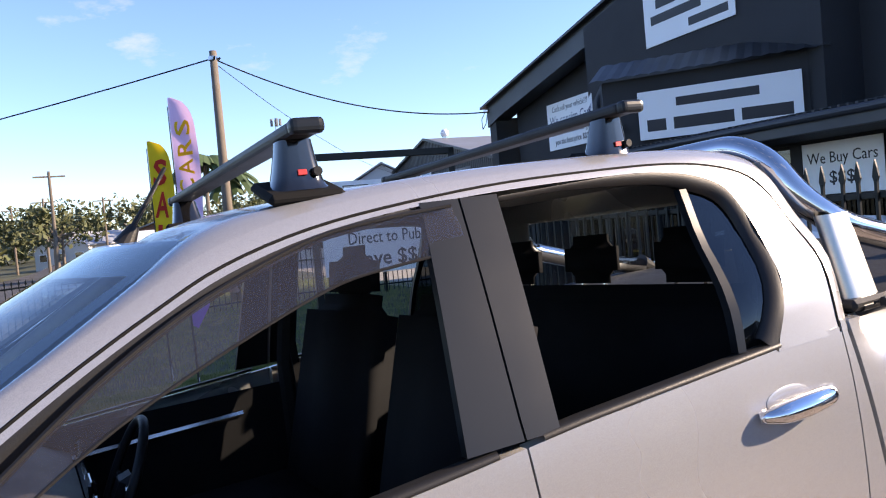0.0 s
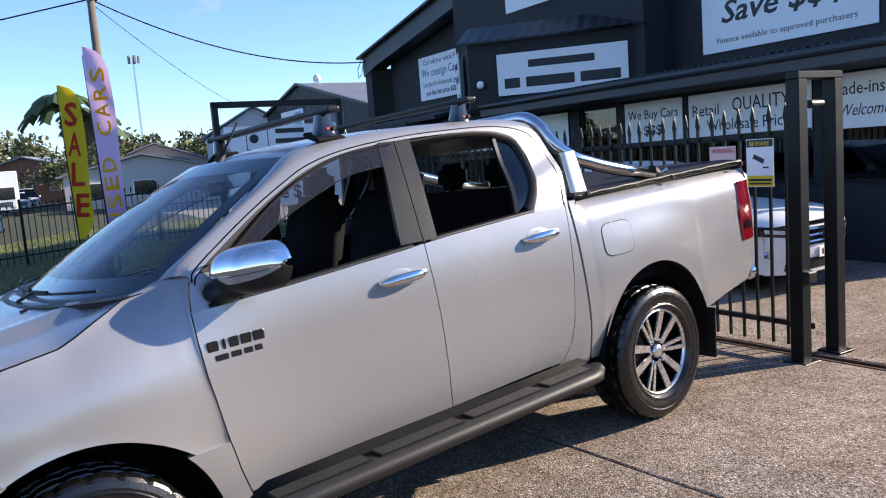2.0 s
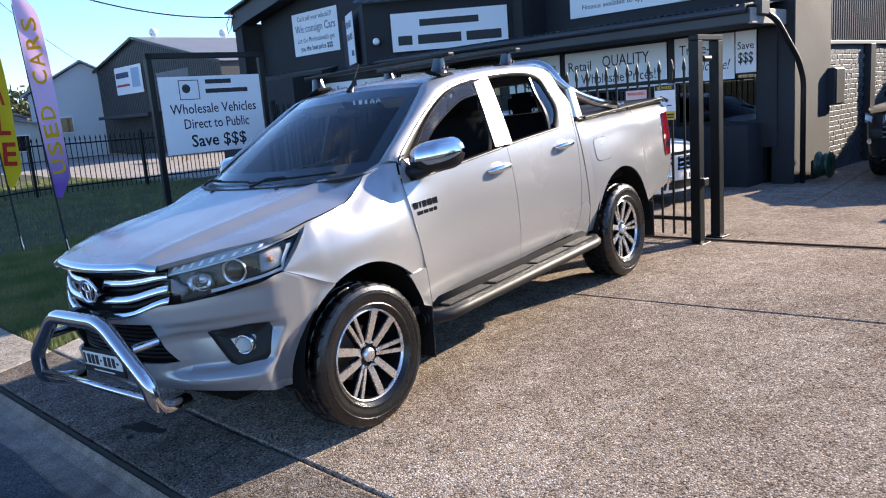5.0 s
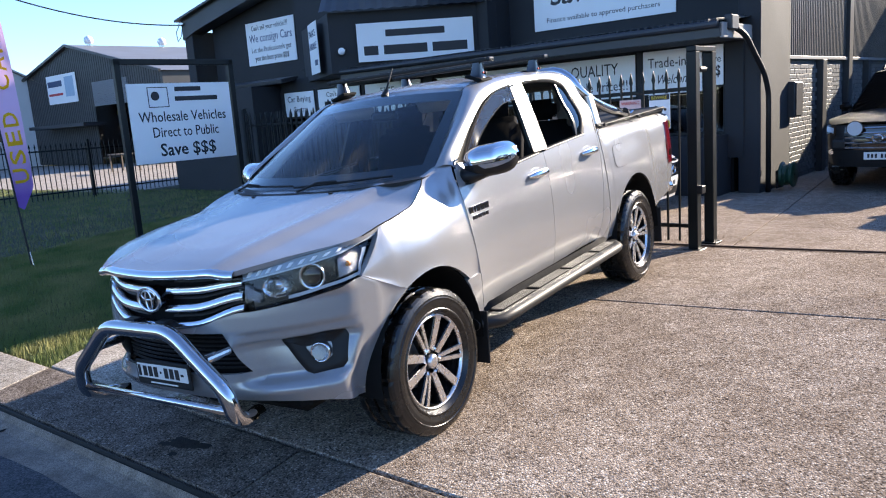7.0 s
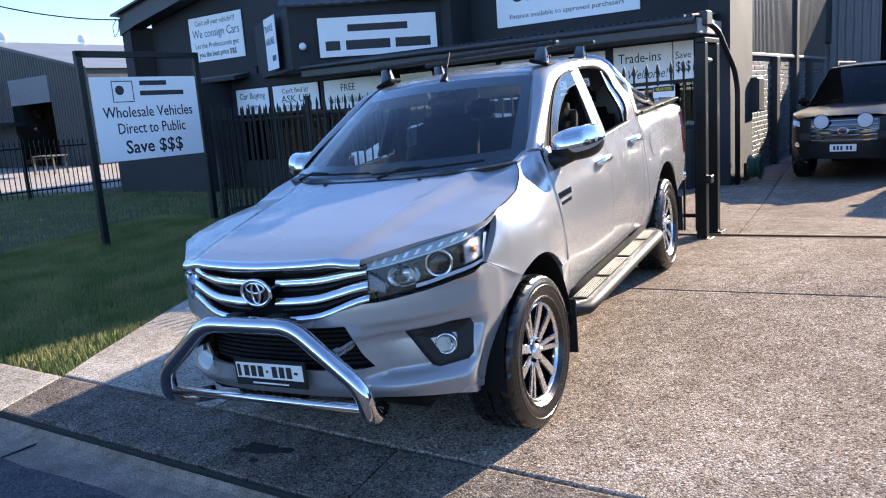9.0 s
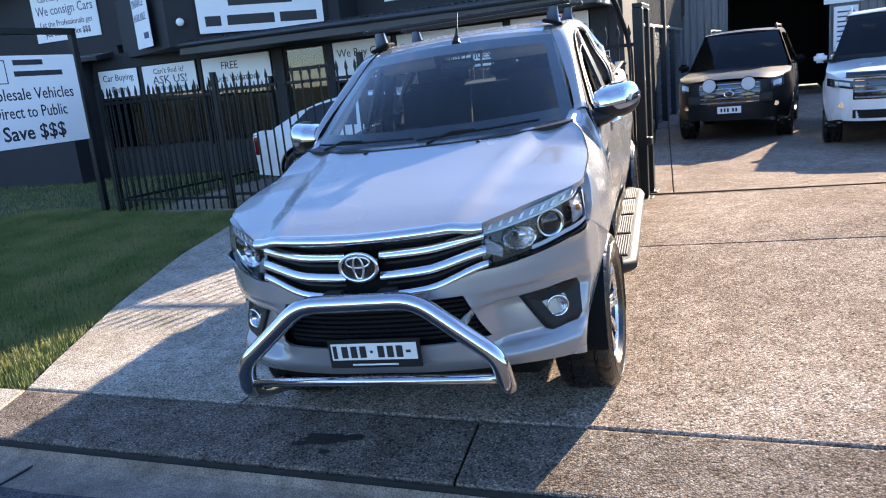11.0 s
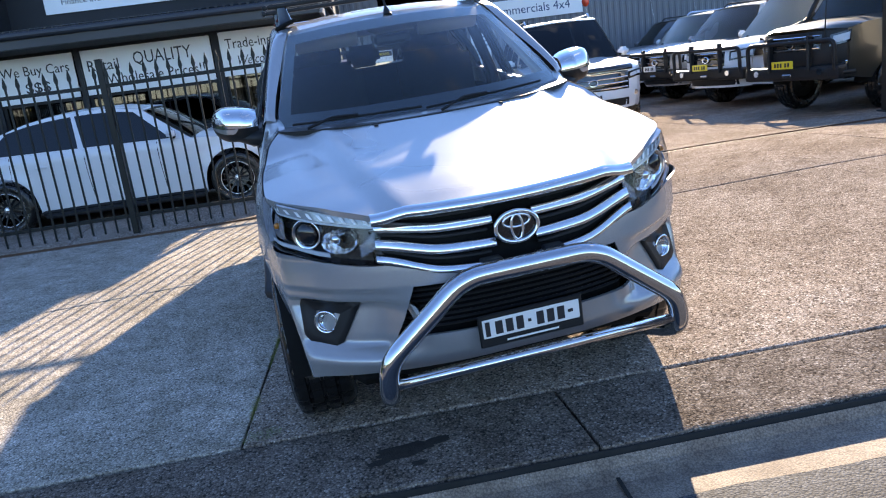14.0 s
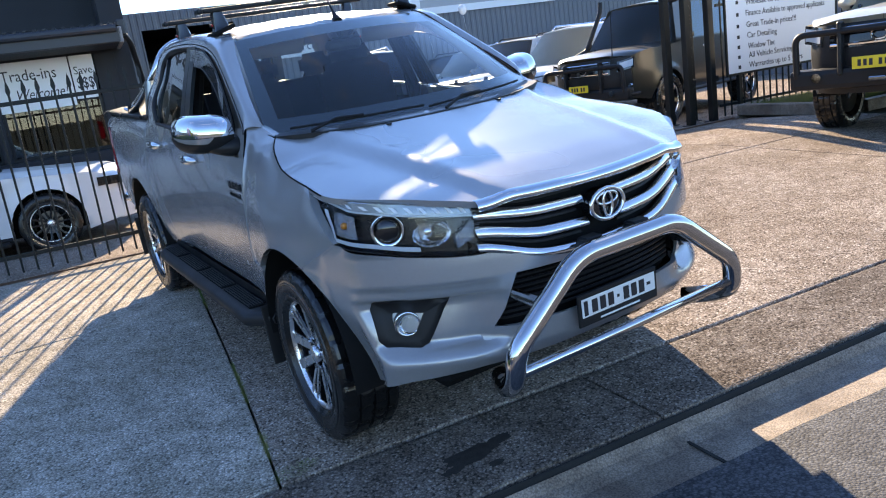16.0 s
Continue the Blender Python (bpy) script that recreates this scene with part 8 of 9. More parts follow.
    if spots:
        for x in (-0.30, 0.30):
            sp_ = part("spot_lamp", rod((x, -fo - 0.28, 0.98), (x, -fo - 0.36, 0.98), 0.07, 0.115, 20), BLACK, ob)
            part("spot_lens", rod((x, -fo - 0.358, 0.98), (x, -fo - 0.366, 0.98), 0.105, n=20), DRL, sp_)
        part("lower_bar", box((1.3, 0.12, 0.16), (0, -fo - 0.20, 0.74), 0.04, seg=2), BLACK, ob)
    if snorkel:
        part("snorkel", tube(rounded([(-hw + 0.03, cowl - 0.35, zb - 0.06), (-hw + 0.0, cowl + 0.05, zb + 0.02), (-hw + 0.16, roof0 - 0.05, zr - 0.05), (-hw + 0.16, roof0 - 0.02, zr + 0.12)], 0.1), 0.04, 10), BLACK, ob)
        part("aerial", tube([(0.5, -fo - 0.22, 1.05), (0.52, -fo - 0.18, 1.9)], [0.012, 0.004], 6), BLACK, ob)
    return ob


WHITE_PAINT = metal_paint("white_paint", (0.72, 0.73, 0.74), 0.03, 0.25)
WHITE_PAINT.node_tree.nodes["Principled BSDF"].inputs["Metallic"].default_value = 0.0
BLACK_PAINT = metal_paint("black_paint", (0.007, 0.007, 0.008), 0.2, 0.35)
BLACK_PAINT.node_tree.nodes["Principled BSDF"].inputs["Metallic"].default_value = 0.0
BLACK_PAINT.node_tree.nodes["Principled BSDF"].inputs["Coat Weight"].default_value = 0.0
dull(BLACK_PAINT, 0.15)
BEIGE_PAINT = metal_paint("beige_paint", (0.42, 0.39, 0.32), 0.1, 0.35)
BEIGE_PAINT.node_tree.nodes["Principled BSDF"].inputs["Metallic"].default_value = 0.1
BRONZE_PAINT = metal_paint("bronze_paint", (0.085, 0.078, 0.062), 0.15, 0.35)
GREY_PAINT = metal_paint("grey_paint", (0.25, 0.26, 0.27), 0.2, 0.3)
random.seed(21)


def stand(x, y, rz):
    return Matrix.Translation((x, y, lie(x, y))) @ Matrix.Rotation(radians(rz), 4, "Z")


vehicle("suv", "white luxury four-wheel drive with a chrome-barred grille in the yard", stand(4.42, 9.1, -11), WHITE_PAINT, W=1.98, zr=1.93, zh=1.07, grille=(0.60, 0.70, 0.98, 4), lamp=(0.60, 0.93, 0.84, 0.95), guard=True, category="suv")
vehicle("suv", "black four-wheel drive with round driving lamps in the yard", stand(2.35, 10.95, -10), BLACK_PAINT, W=1.89, wb=2.79, fo=0.88, zr=1.85, zh=1.10, wr=0.385, spots=True, dark_low=True, grille=(0.50, 0.66, 1.0, 5), category="suv")
vehicle("sedan", "white sedan with black alloy wheels behind the fence", stand(-1.30, 7.56, 86), WHITE_PAINT, W=1.83, wb=2.86, fo=0.80, ro=0.86, zh=0.98, zb=0.94, zr=1.42, cowl=0.48, roof0=1.05, roof1=2.85, tail=3.36, sedan=True, sill_z=0.24, style="dark", wr=0.335, rails=False, grille=(0.42, 0.52, 0.70, 3), lamp=(0.50, 0.92, 0.60, 0.70), category="sedan")
vehicle("suv", "bronze off-roader with a black bull bar and snorkel by the gate", stand(7.75, 6.75, -77), BRONZE_PAINT, W=1.87, wb=2.95, fo=0.80, zh=1.28, zb=1.33, zr=2.05, cowl=0.35, roof0=0.75, roof1=3.4, tail=3.75, wr=0.425, style="plain", sill_z=0.55, bull=True, snorkel=True, dark_low=True, plate=PLATE_YELLOW, grille=(0.50, 0.95, 1.16, 3), lamp=(0.60, 0.84, 0.98, 1.14), rails=False, glass=GLASS, category="suv")
vehicle("suv", "white four-wheel drive with a black bull bar in the row", stand(8.15, 9.45, -77), WHITE_PAINT, W=1.98, zr=1.92, wr=0.40, bull=True, plate=PLATE_YELLOW, grille=(0.40, 0.78, 1.02, 3), lamp=(0.48, 0.92, 0.86, 1.02), category="suv", glass=GLASS)
vehicle("suv", "silver four-wheel drive with a black bull bar in the row", stand(8.45, 11.9, -77), SILVER, W=1.93, zr=1.88, bull=True, grille=(0.42, 0.76, 1.02, 3), category="suv", glass=GLASS)
vehicle("suv", "white four-wheel drive parked in the row", stand(8.9, 14.3, -77), WHITE_PAINT, W=1.9, zr=1.85, category="suv", glass=GLASS)
vehicle("suv", "grey four-wheel drive parked at the end of the row", stand(9.5, 16.7, -77), GREY_PAINT, W=1.88, zr=1.82, category="suv", glass=GLASS)
vehicle("suv", "beige four-wheel drive with a black bull bar on the verge", stand(6.45, 1.20, -80), BEIGE_PAINT, W=1.9, wb=2.85, fo=0.80, zh=1.22, zb=1.27, zr=1.98, wr=0.415, sill_z=0.5, bull=True, dark_low=True, plate=PLATE_YELLOW, grille=(0.5, 0.92, 1.12, 2), lamp=(0.58, 0.88, 0.94, 1.12), rails=False, glass=GLASS, style="plain", category="suv")

# raised lawn beyond the gateway, with a concrete edging
edge = strip("edging", 7.5, 14, 12, [lambda x: 2.55 - 0.1 * x + 0.55, lambda x: 2.55 - 0.1 * x + 0.55, lambda x: 2.55 - 0.1 * x + 0.70, lambda x: 2.55 - 0.1 * x + 0.70], KERB, "low concrete edging round the raised lawn", "kerb",
             [lambda x: lie(x, 2.2) - 0.02, lambda x: lie(x, 2.2) + 0.12, lambda x: lie(x, 2.2) + 0.12, lambda x: lie(x, 2.2) - 0.02])
edge2 = part("edging_end", box((0.15, 1.75, 0.16), (0, 0, 0), 0.012), KERB)
edge2.matrix_basis = Matrix.Translation((7.55, 3.45, lie(7.55, 3.4) + 0.05)) @ Matrix.Rotation(radians(-7), 4, "Z")
tagged(edge2, "low concrete edging by the gate post", "kerb", kind="structure")
bed_soil = strip("bed_soil", 7.6, 14, 12, [lambda x: 3.24 - 0.1 * x, lambda x: 5.3 - 0.11 * x], SOIL, "earth and thin grass of the raised bed", "ground",
                 [lambda x: lie(x, 2.2) + 0.085, lambda x: lie(x, 4.2) + 0.085])
rng = random.Random(5)
v, f = [], []
for k in range(22000):
    x, y = rng.uniform(7.65, 13.5), rng.uniform(2.5, 4.6)
    if y < 3.28 - 0.1 * x + 0.0 or y > 5.2 - 0.11 * x:
        continue
    z, h, a = lie(x, y) + 0.08, rng.uniform(0.06, 0.13), rng.uniform(0, 6.28)
    i = len(v)
    v += [(x - 0.005, y, z), (x + 0.005, y, z), (x + 0.03 * math.cos(a), y + 0.03 * math.sin(a), z + h)]
    f.append((i, i + 1, i + 2))
tagged(sheet("grass", v, f, GRASS), "tufty grass on the raised bed", "grass", kind="stuff")
board("services_sign", "white sign listing dealership services on the far fence", 2.35, 1.55, Matrix.Translation((8.62, 4.24, 1.58)) @ Matrix.Rotation(radians(-4), 4, "Z"),
      [('Wholesale car sales. "PUBLIC WELCOME"', 0.1, 0.20, 0.085, 1.75, SIGN_INK, 0), ("Finance Available to approved applicants", 0.07, 0.03, 0.085, 1.7, SIGN_INK, 0), ("Great Trade-in prices!!!", -0.25, -0.13, 0.085, 1.05, SIGN_INK, 0), ("Car Detailing", -0.46, -0.28, 0.085, 0.62, SIGN_INK, 0),
       ("Window Tint", -0.48, -0.42, 0.085, 0.56, SIGN_INK, 0), ("All Vehicle Servicing", -0.28, -0.56, 0.085, 0.95, SIGN_INK, 0), ("Warranties up to 5 years", -0.18, -0.70, 0.085, 1.15, SIGN_INK, 0)],
      [(-0.95, z, 0.05, 0.05, SIGN_INK) for z in (0.2, 0.03, -0.13, -0.28, -0.42, -0.56, -0.70)] + [(0.0, 0.55, 1.6, 0.16, SIGN_INK)], rim=FENCE)
ssign = bpy.data.objects["services_sign"]
for x in (-0.9, 0.9):
    part("post", box((0.06, 0.05, 2.3), (x, 0.06, -0.45), 0.005), FENCE, ssign)

# balloons on strings
for x, y, z, col, lb in ((8.75, 14.6, 2.78, (0.02, 0.12, 0.65), "blue"), (9.74, 14.3, 2.88, (0.75, 0.75, 0.75), "white"), (8.56, 18.0, 2.64, (0.70, 0.06, 0.02), "red")):
    bo = thing("balloon", lb + " party balloon on a string", "balloon", "balloons", m=Matrix.Translation((x, y, lie(x, y))))
    b = bmesh.new()
    bmesh.ops.create_uvsphere(b, u_segments=16, v_segments=12, radius=0.11)
    for q in b.verts:
        q.co.z *= 1.15 if q.co.z > 0 else 1.35
    bmesh.ops.translate(b, vec=(0, 0, z - lie(x, y)), verts=b.verts)
    mt = surf("balloon_" + lb, col, 0.25, 0, 0.05, 5, 0.02, 50, coat=0.6, bump=0)
    part("skin", b, mt, bo, smooth=True)
    part("string", tube([(0.15, 0.05, 0.0 if lb == "red" else 1.85), (0.1, 0.04, z * 0.5 + 0.75), (0, 0, z - lie(x, y) - 0.14)], 0.002, 4), SIGN_WHITE, bo)

# ---- back of the yard ----
ribbed("wall_back_left", 0.4, 21.0, -2.0, 21.0, 0.0, 4.2, GREY_CLAD, "grey ribbed shed wall at the back of the yard", 0.2, 0.03)
ribbed("wall_back", 26.0, 21.0, 3.05, 21.0, 0.0, 4.2, GREY_CLAD, "grey ribbed shed wall at the back of the yard", 0.2, 0.03)
ribbed("wall_back_head", 3.05, 21.0, 0.4, 21.0, 3.7, 4.2, GREY_CLAD, "grey ribbed wall above the workshop doorway", 0.2, 0.03)
# workshop behind the doorway, its shade put into the wall colour
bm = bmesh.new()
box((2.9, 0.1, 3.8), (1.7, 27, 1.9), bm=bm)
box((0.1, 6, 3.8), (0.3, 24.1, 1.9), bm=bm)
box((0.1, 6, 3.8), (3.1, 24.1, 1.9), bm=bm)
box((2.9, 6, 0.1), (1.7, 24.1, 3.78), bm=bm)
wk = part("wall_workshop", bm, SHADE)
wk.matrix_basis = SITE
tagged(wk, "workshop interior behind the open doorway, its shade painted near-black", "room", kind="structure")
ribbed("wall_east", 16.0, 4.0, 16.0, 21.0, 0.0, 2.4, GREY_CLAD, "grey ribbed fence wall along the yard", 0.2, 0.03)
board("yard_sign", "long pale sign reading commercials four by four on the shed", 3.9, 0.62, at_site(4.85, 20.94, 2.75), [("Commercials 4x4", 0.25, 0.0, 0.27, 2.6, SIGN_BLUE, 0)], [(-1.55, 0, 0.5, 0.3, SIGN_BLUE)])
board("yard_notice", "pale notice with small print beside the doorway", 0.6, 1.2, at_site(3.45, 20.93, 1.75), bars=[(0, 0.45 - 0.13 * i, 0.42, 0.04, SIGN_BLUE) for i in range(7)])
board("yard_banner", "wide white banner high on the grey shed", 6.0, 0.7, at_site(11.5, 20.93, 3.6), bars=[(0, 0, 4.6, 0.25, surf("banner_grey", (0.45, 0.46, 0.48), 0.6))])

# ---- feather flags on the verge ----
PURPLE = surf("flag_purple", (0.20, 0.09, 0.42), 0.8, 0, 0.3, 3, 0.1, 60, bump=0.05, tone=(0.30, 0.14, 0.50))
YELLOW = surf("flag_yellow", (0.90, 0.66, 0.02), 0.8, 0, 0.2, 3, 0.1, 60, bump=0.05, tone=(0.85, 0.52, 0.02))


def pink_above(m, low, high):
    """Paints sun glow into the cloth: purple at its foot, pink towards its head."""
    t = m.node_tree
    b = t.nodes["Principled BSDF"]
    old = b.inputs["Base Color"].links[0].from_socket
    co, sp, mr, mx = (t.nodes.new("ShaderNode" + k) for k in ("TexCoord", "SeparateXYZ", "MapRange", "Mix"))
    t.links.new(co.outputs["Object"], sp.inputs[0])
    t.links.new(sp.outputs[2], mr.inputs[0])
    mr.inputs[1].default_value, mr.inputs[2].default_value = low, high
    mx.data_type = "RGBA"
    mx.inputs[7].default_value = (0.92, 0.60, 0.84, 1)
    t.links.new(mr.outputs[0], mx.inputs[0])
    t.links.new(old, mx.inputs[6])
    t.links.new(mx.outputs[2], b.inputs["Base Color"])


pink_above(PURPLE, 1.1, 1.9)


def thin_cloth(m):
    """Lets light through thin cloth."""
    t = m.node_tree
    b, tl, mx = t.nodes["Principled BSDF"], t.nodes.new("ShaderNodeBsdfTranslucent"), t.nodes.new("ShaderNodeMixShader")
    mx.inputs[0].default_value = 0.55
    t.links.new(b.inputs["Base Color"].links[0].from_socket, tl.inputs[0])
    t.links.new(b.outputs[0], mx.inputs[1])
    t.links.new(tl.outputs[0], mx.inputs[2])
    t.links.new(mx.outputs[0], t.nodes["Material Output"].inputs[0])


thin_cloth(PURPLE)
thin_cloth(YELLOW)
FLAG_RED = surf("flag_red", (0.72, 0.05, 0.03), 0.8, 0, 0.1, 3, 0.1, 60, bump=0.05)
thin_cloth(FLAG_RED)


def feather_flag(name, label, at, top, low, wide, cloth, ink, word, face, lean, stacked=False):
    """A tall sail-shaped flag: pole bent over at its head, rippled cloth, letters set down its length."""
    ob = thing(name, label, "flag", "feather flags", m=Matrix.Translation(at) @ Matrix.Rotation(radians(-9), 4, "Y") @ Matrix.Rotation(radians(face), 4, "Z"))
    h = top - at[2]
    lo = low - at[2]
    edge = lambda z: -0.02 + lean * (z / h) ** 1.5
    wid = lambda t: wide * (0.62 + 0.38 * math.sin(math.pi * min(t * 1.15, 1) * 0.5 + 0.3)) * (1 if t < 0.86 else math.sqrt(max(1 - ((t - 0.86) / 0.14) ** 2, 0.02)))
    ripple = lambda x, t: 0.05 * math.sin(t * 9 + x * 5) * min(x / wide * 1.5, 1)
    g = []
    for t in span(0, 1, 36):
        z = lerp(lo, h, t)
        w = wid(t) * (1.0 if t > 0.10 else 0.3 + 0.7 * t / 0.10)
        g.append([(edge(z) + w * k, ripple(w * k, t), z - 0.05 * k * (1 - t)) for k in span(0, 1, 8)])
    skin("cloth", g, cloth, ob)
    part("pole", tube([(edge(z) - 0.01, 0, z) for z in span(0, h * 0.97, 14)], [lerp(0.016, 0.006, i / 14) for i in range(15)], 8), BLACK, ob)
    part("spike", rod((0, 0, -0.05), (edge(0.3), 0, 0.3), 0.012, n=8), STEEL, ob)
    n = len(word)
    for i, c in enumerate(word):
        if c == " ":
            continue
        t = lerp(0.90, 0.10, (i + 0.5) / n) if stacked else lerp(0.10, 0.90, (i + 0.5) / n)
        z = lerp(lo, h, t)
        at_letter = Matrix.Translation((edge(z) + wid(t) * 0.5, ripple(wid(t) * 0.5, t) - 0.05, z))
        if stacked:
            writing(c, (h - lo) / n * 0.62, ink, ob, at_letter @ Matrix.Rotation(radians(8), 4, "Y"), wide * 0.62, name="letter", bold=0.03)
        else:
            writing(c, wide * 0.62, ink, ob, at_letter @ Matrix.Rotation(radians(-90), 4, "Y"), (h - lo) / n * 0.62, name="letter", bold=0.02)
    return ob


feather_flag("feather_flag", "purple feather flag with yellow lettering on the lawn, sunlit pink painted into its head", (-7.74, 2.50, -0.17), 3.72, 0.78, 0.31, PURPLE, YELLOW, "USED CARS", 62, 0.06)
feather_flag("feather_flag", "yellow feather flag with red lettering on the lawn", (-9.0, 2.38, -0.17), 3.32, 0.95, 0.30, YELLOW, FLAG_RED, "SALE", 62, 0.05, stacked=True)

# ---- power pole, wires, mast ----
pole = thing("power_pole", "weathered timber power pole with wires on the verge", "power pole", m=Matrix.Translation((-19.6, 5.85, -0.3)))
part("shaft", tube([(0, 0, 0), (0, 0, 3.5), (0.02, 0.01, 7.35)], [0.15, 0.13, 0.10], 14), TIMBER, pole, smooth=True)
part("collar", rod((0, 0, 7.1), (0, 0, 7.2), 0.13), STEEL, pole)
for a in (0, 1.2):
    part("insulator", rod((0.12 * math.cos(a), 0.12 * math.sin(a), 7.1), (0.2 * math.cos(a), 0.2 * math.sin(a), 7.16), 0.03), BLACK, pole)


def wire(name, a, b, sag, r=0.016):
    pts = [Vector(a).lerp(Vector(b), t) + Vector((0, 0, -sag * 4 * t * (1 - t))) for t in span(0, 1, 24)]
    w = part(name, tube(pts, r, 5), BLACK)
    return tagged(w, "black overhead service cable", "cable", "cables")


top_p = (-19.6, 5.85, 6.85)
wire("cable", top_p, (-17.2, 13.2, 4.9), 0.55, 0.02)
wire("cable", top_p, (-60, -38, 5.6), 1.6, 0.022)
wire("cable", (-19.6, 5.85, 6.75), (-48, 27, 5.2), 0.9, 0.010)
bracket = thing("cable_bracket", "steel cable bracket and hanging loop on the eave", "bracket", m=Matrix.Translation((-17.3, 13.15, 4.9)))
part("loop", tube([(0, 0, 0), (-0.12, -0.05, -0.2), (-0.05, -0.08, -0.5), (0.1, -0.05, -0.35), (0.15, 0, 0.0)], 0.012, 6), BLACK, bracket)
part("arm", box((0.25, 0.06, 0.06), (0.08, 0, 0.03), 0.01), STEEL, bracket)
mast = thing("phone_mast", "slender grey telephone mast with panel aerials far off", "mast", m=Matrix.Translation((-118, 38.2, -0.3)))
part("shaft", tube([(0, 0, 0), (0, 0, 21)], [0.26, 0.14], 10), STEEL, mast)
for i in range(5):
    part("panel", box((0.35, 0.35, 1.1), (0.75 * math.cos(i * 1.257), 0.75 * math.sin(i * 1.257), 20.3), 0.05), GREY_CLAD, mast)
for x, y, h in ((-62, 3.0, 8.5), (-95, 9.5, 8.5), (-130, 17, 9), (-84, 3, 8), (-105, 0, 8.5)):
    p2 = thing("power_pole", "timber power pole with a crossarm far down the street", "power pole", "far power poles", m=Matrix.Translation((x, y, -0.4)))
    part("shaft", tube([(0, 0, 0), (0, 0, h)], [0.16, 0.10], 10), TIMBER, p2)
    part("crossarm", box((0.12, 2.2, 0.12), (0, 0, h - 0.4), 0.01), TIMBER, p2)

# ---- neighbouring yard: fence, paving, shed, houses ----
v = [(-46, 5.0, -0.02), (-17.3, 7.0, -0.02), (-17.0, 24, -0.02), (-46, 24, -0.02)]
PALE = pebbles("pale_concrete", [(0.36, 0.31, 0.27), (0.42, 0.37, 0.32), (0.47, 0.42, 0.37)], 0.02, stain=(0.7, 0.68, 0.66), relief=0.2)
np_ = sheet("neighbour_paving", v, [(0, 1, 2, 3)], PALE)
tagged(np_, "pale sunlit concrete of the neighbouring yard", "paving", kind="structure")
fence_run("fence", (-17.6, -0.2), (-17.1, 6.2), (0, 0.5, 1), "black steel boundary fence of the neighbouring yard", 0.14, 1.55)
fence_run("fence", (-17.1, 6.2), (-16.9, 12.4), (0.5, 1), "black steel boundary fence beside the lawn", 0.14, 1.55)
shed_z = lambda u: 7.14 - 0.225 * abs(u + 44.3)
ribbed("wall_neighbour_shed", -54.3, 19, -42.0, 19, 0, 6, CLAD, "dark ribbed gable wall of the neighbouring shed", 0.25, 0.04, lambda t: shed_z(lerp(-54.3, -42.0, t)))
ribbed("wall_neighbour_shed_2", -37.8, 19, -34.3, 19, 0, 5.6, CLAD, "dark ribbed gable wall beside the shed doorway", 0.25, 0.04, lambda t: shed_z(lerp(-37.8, -34.3, t)))
ribbed("wall_neighbour_shed_head", -42.0, 19, -37.8, 19, 4.8, 6.6, CLAD, "dark ribbed wall above the shed doorway", 0.25, 0.04, lambda t: shed_z(lerp(-42.0, -37.8, t)))
block("wall_neighbour_side", -34.3, -34.1, 19, 33, 0, 4.85, CLAD, "dark side wall of the neighbouring shed")
block("wall_neighbour_far_side", -54.5, -54.3, 19, 33, 0, 4.85, CLAD, "dark far wall of the neighbouring shed")
# inner wall whose near-black colour gives the shade within the shed
block("wall_neighbour_inside", -48, -34.4, 24, 24.2, 0, 5.0, SHADE, "inside of the neighbouring shed, its shade painted near-black")
block("wall_neighbour_rear", -54.3, -34.3, 32.8, 33, 0, 4.9, CLAD, "dark rear wall of the neighbouring shed")
rf = sheet("neighbour_roof", [(-54.7, 18.8, 4.82), (-44.3, 18.8, 7.20), (-33.9, 18.8, 4.82), (-33.9, 33.2, 4.82), (-44.3, 33.2, 7.20), (-54.7, 33.2, 4.82)], [(0, 1, 4, 5), (1, 2, 3, 4)], GREY_CLAD)
rf.matrix_basis = SITE
tagged(rf, "grey steel roof of the neighbouring shed", "roof", kind="structure")
for a, b in ((-54.7, -44.3), (-44.3, -33.9)):
    bg = part("barge_board", tube([at_site(a, 18.78, shed_z(a) + 0.02).translation, at_site(b, 18.78, shed_z(b) + 0.02).translation], 0.10, 4), CLAD)
    tagged(bg, "dark barge board along the shed's gable", "trim", kind="structure")
for v_ in (20.3, 25.2):
    vt = thing("roof_vent", "round pale roof ventilator on the shed", "vent", "roof vents", m=at_site(-44.3, v_, 7.0))
    part("stem", rod((0, 0, 0), (0, 0, 0.45), 0.18), STEEL, vt)
    b = bmesh.new()
    bmesh.ops.create_uvsphere(b, u_segments=16, v_segments=10, radius=0.28)
    bmesh.ops.translate(b, vec=(0, 0, 0.5), verts=b.verts)
    part("dome", b, SIGN_WHITE, vt, smooth=True)
rd_ = thing("roller_door", "half-open grey roller door of the neighbouring shed", "door", m=at_site(-39.9, 18.98, 4.0), kind="structure")
for i in range(14):
    part("slat", box((4.15, 0.05, 0.095), (0, 0, -0.55 + i * 0.1), 0.01), GREY_CLAD, rd_)
board("mechanic_sign", "blue and white workshop sign on the neighbouring shed", 4.1, 1.75, at_site(-45.85, 18.9, 4.70), bars=[(-0.9, 0.35, 2.0, 0.35, SIGN_BLUE), (1.1, 0.1, 1.2, 1.2, surf("sign_pale_blue", (0.35, 0.5, 0.65), 0.5)), (-0.9, -0.3, 2.0, 0.14, SIGN_RED)])
block("neighbour_awning", -48.4, -40.8, 17.6, 19, 2.3, 2.5, CLAD, "dark awning on the neighbouring shed", "awning")
tb = thing("work_table", "timber work table outside the neighbouring shed", "table", m=at_site(-30.5, 14.5, 0.0))
part("top", box((1.8, 0.7, 0.05), (0, 0, 0.78), 0.006), TIMBER, tb)
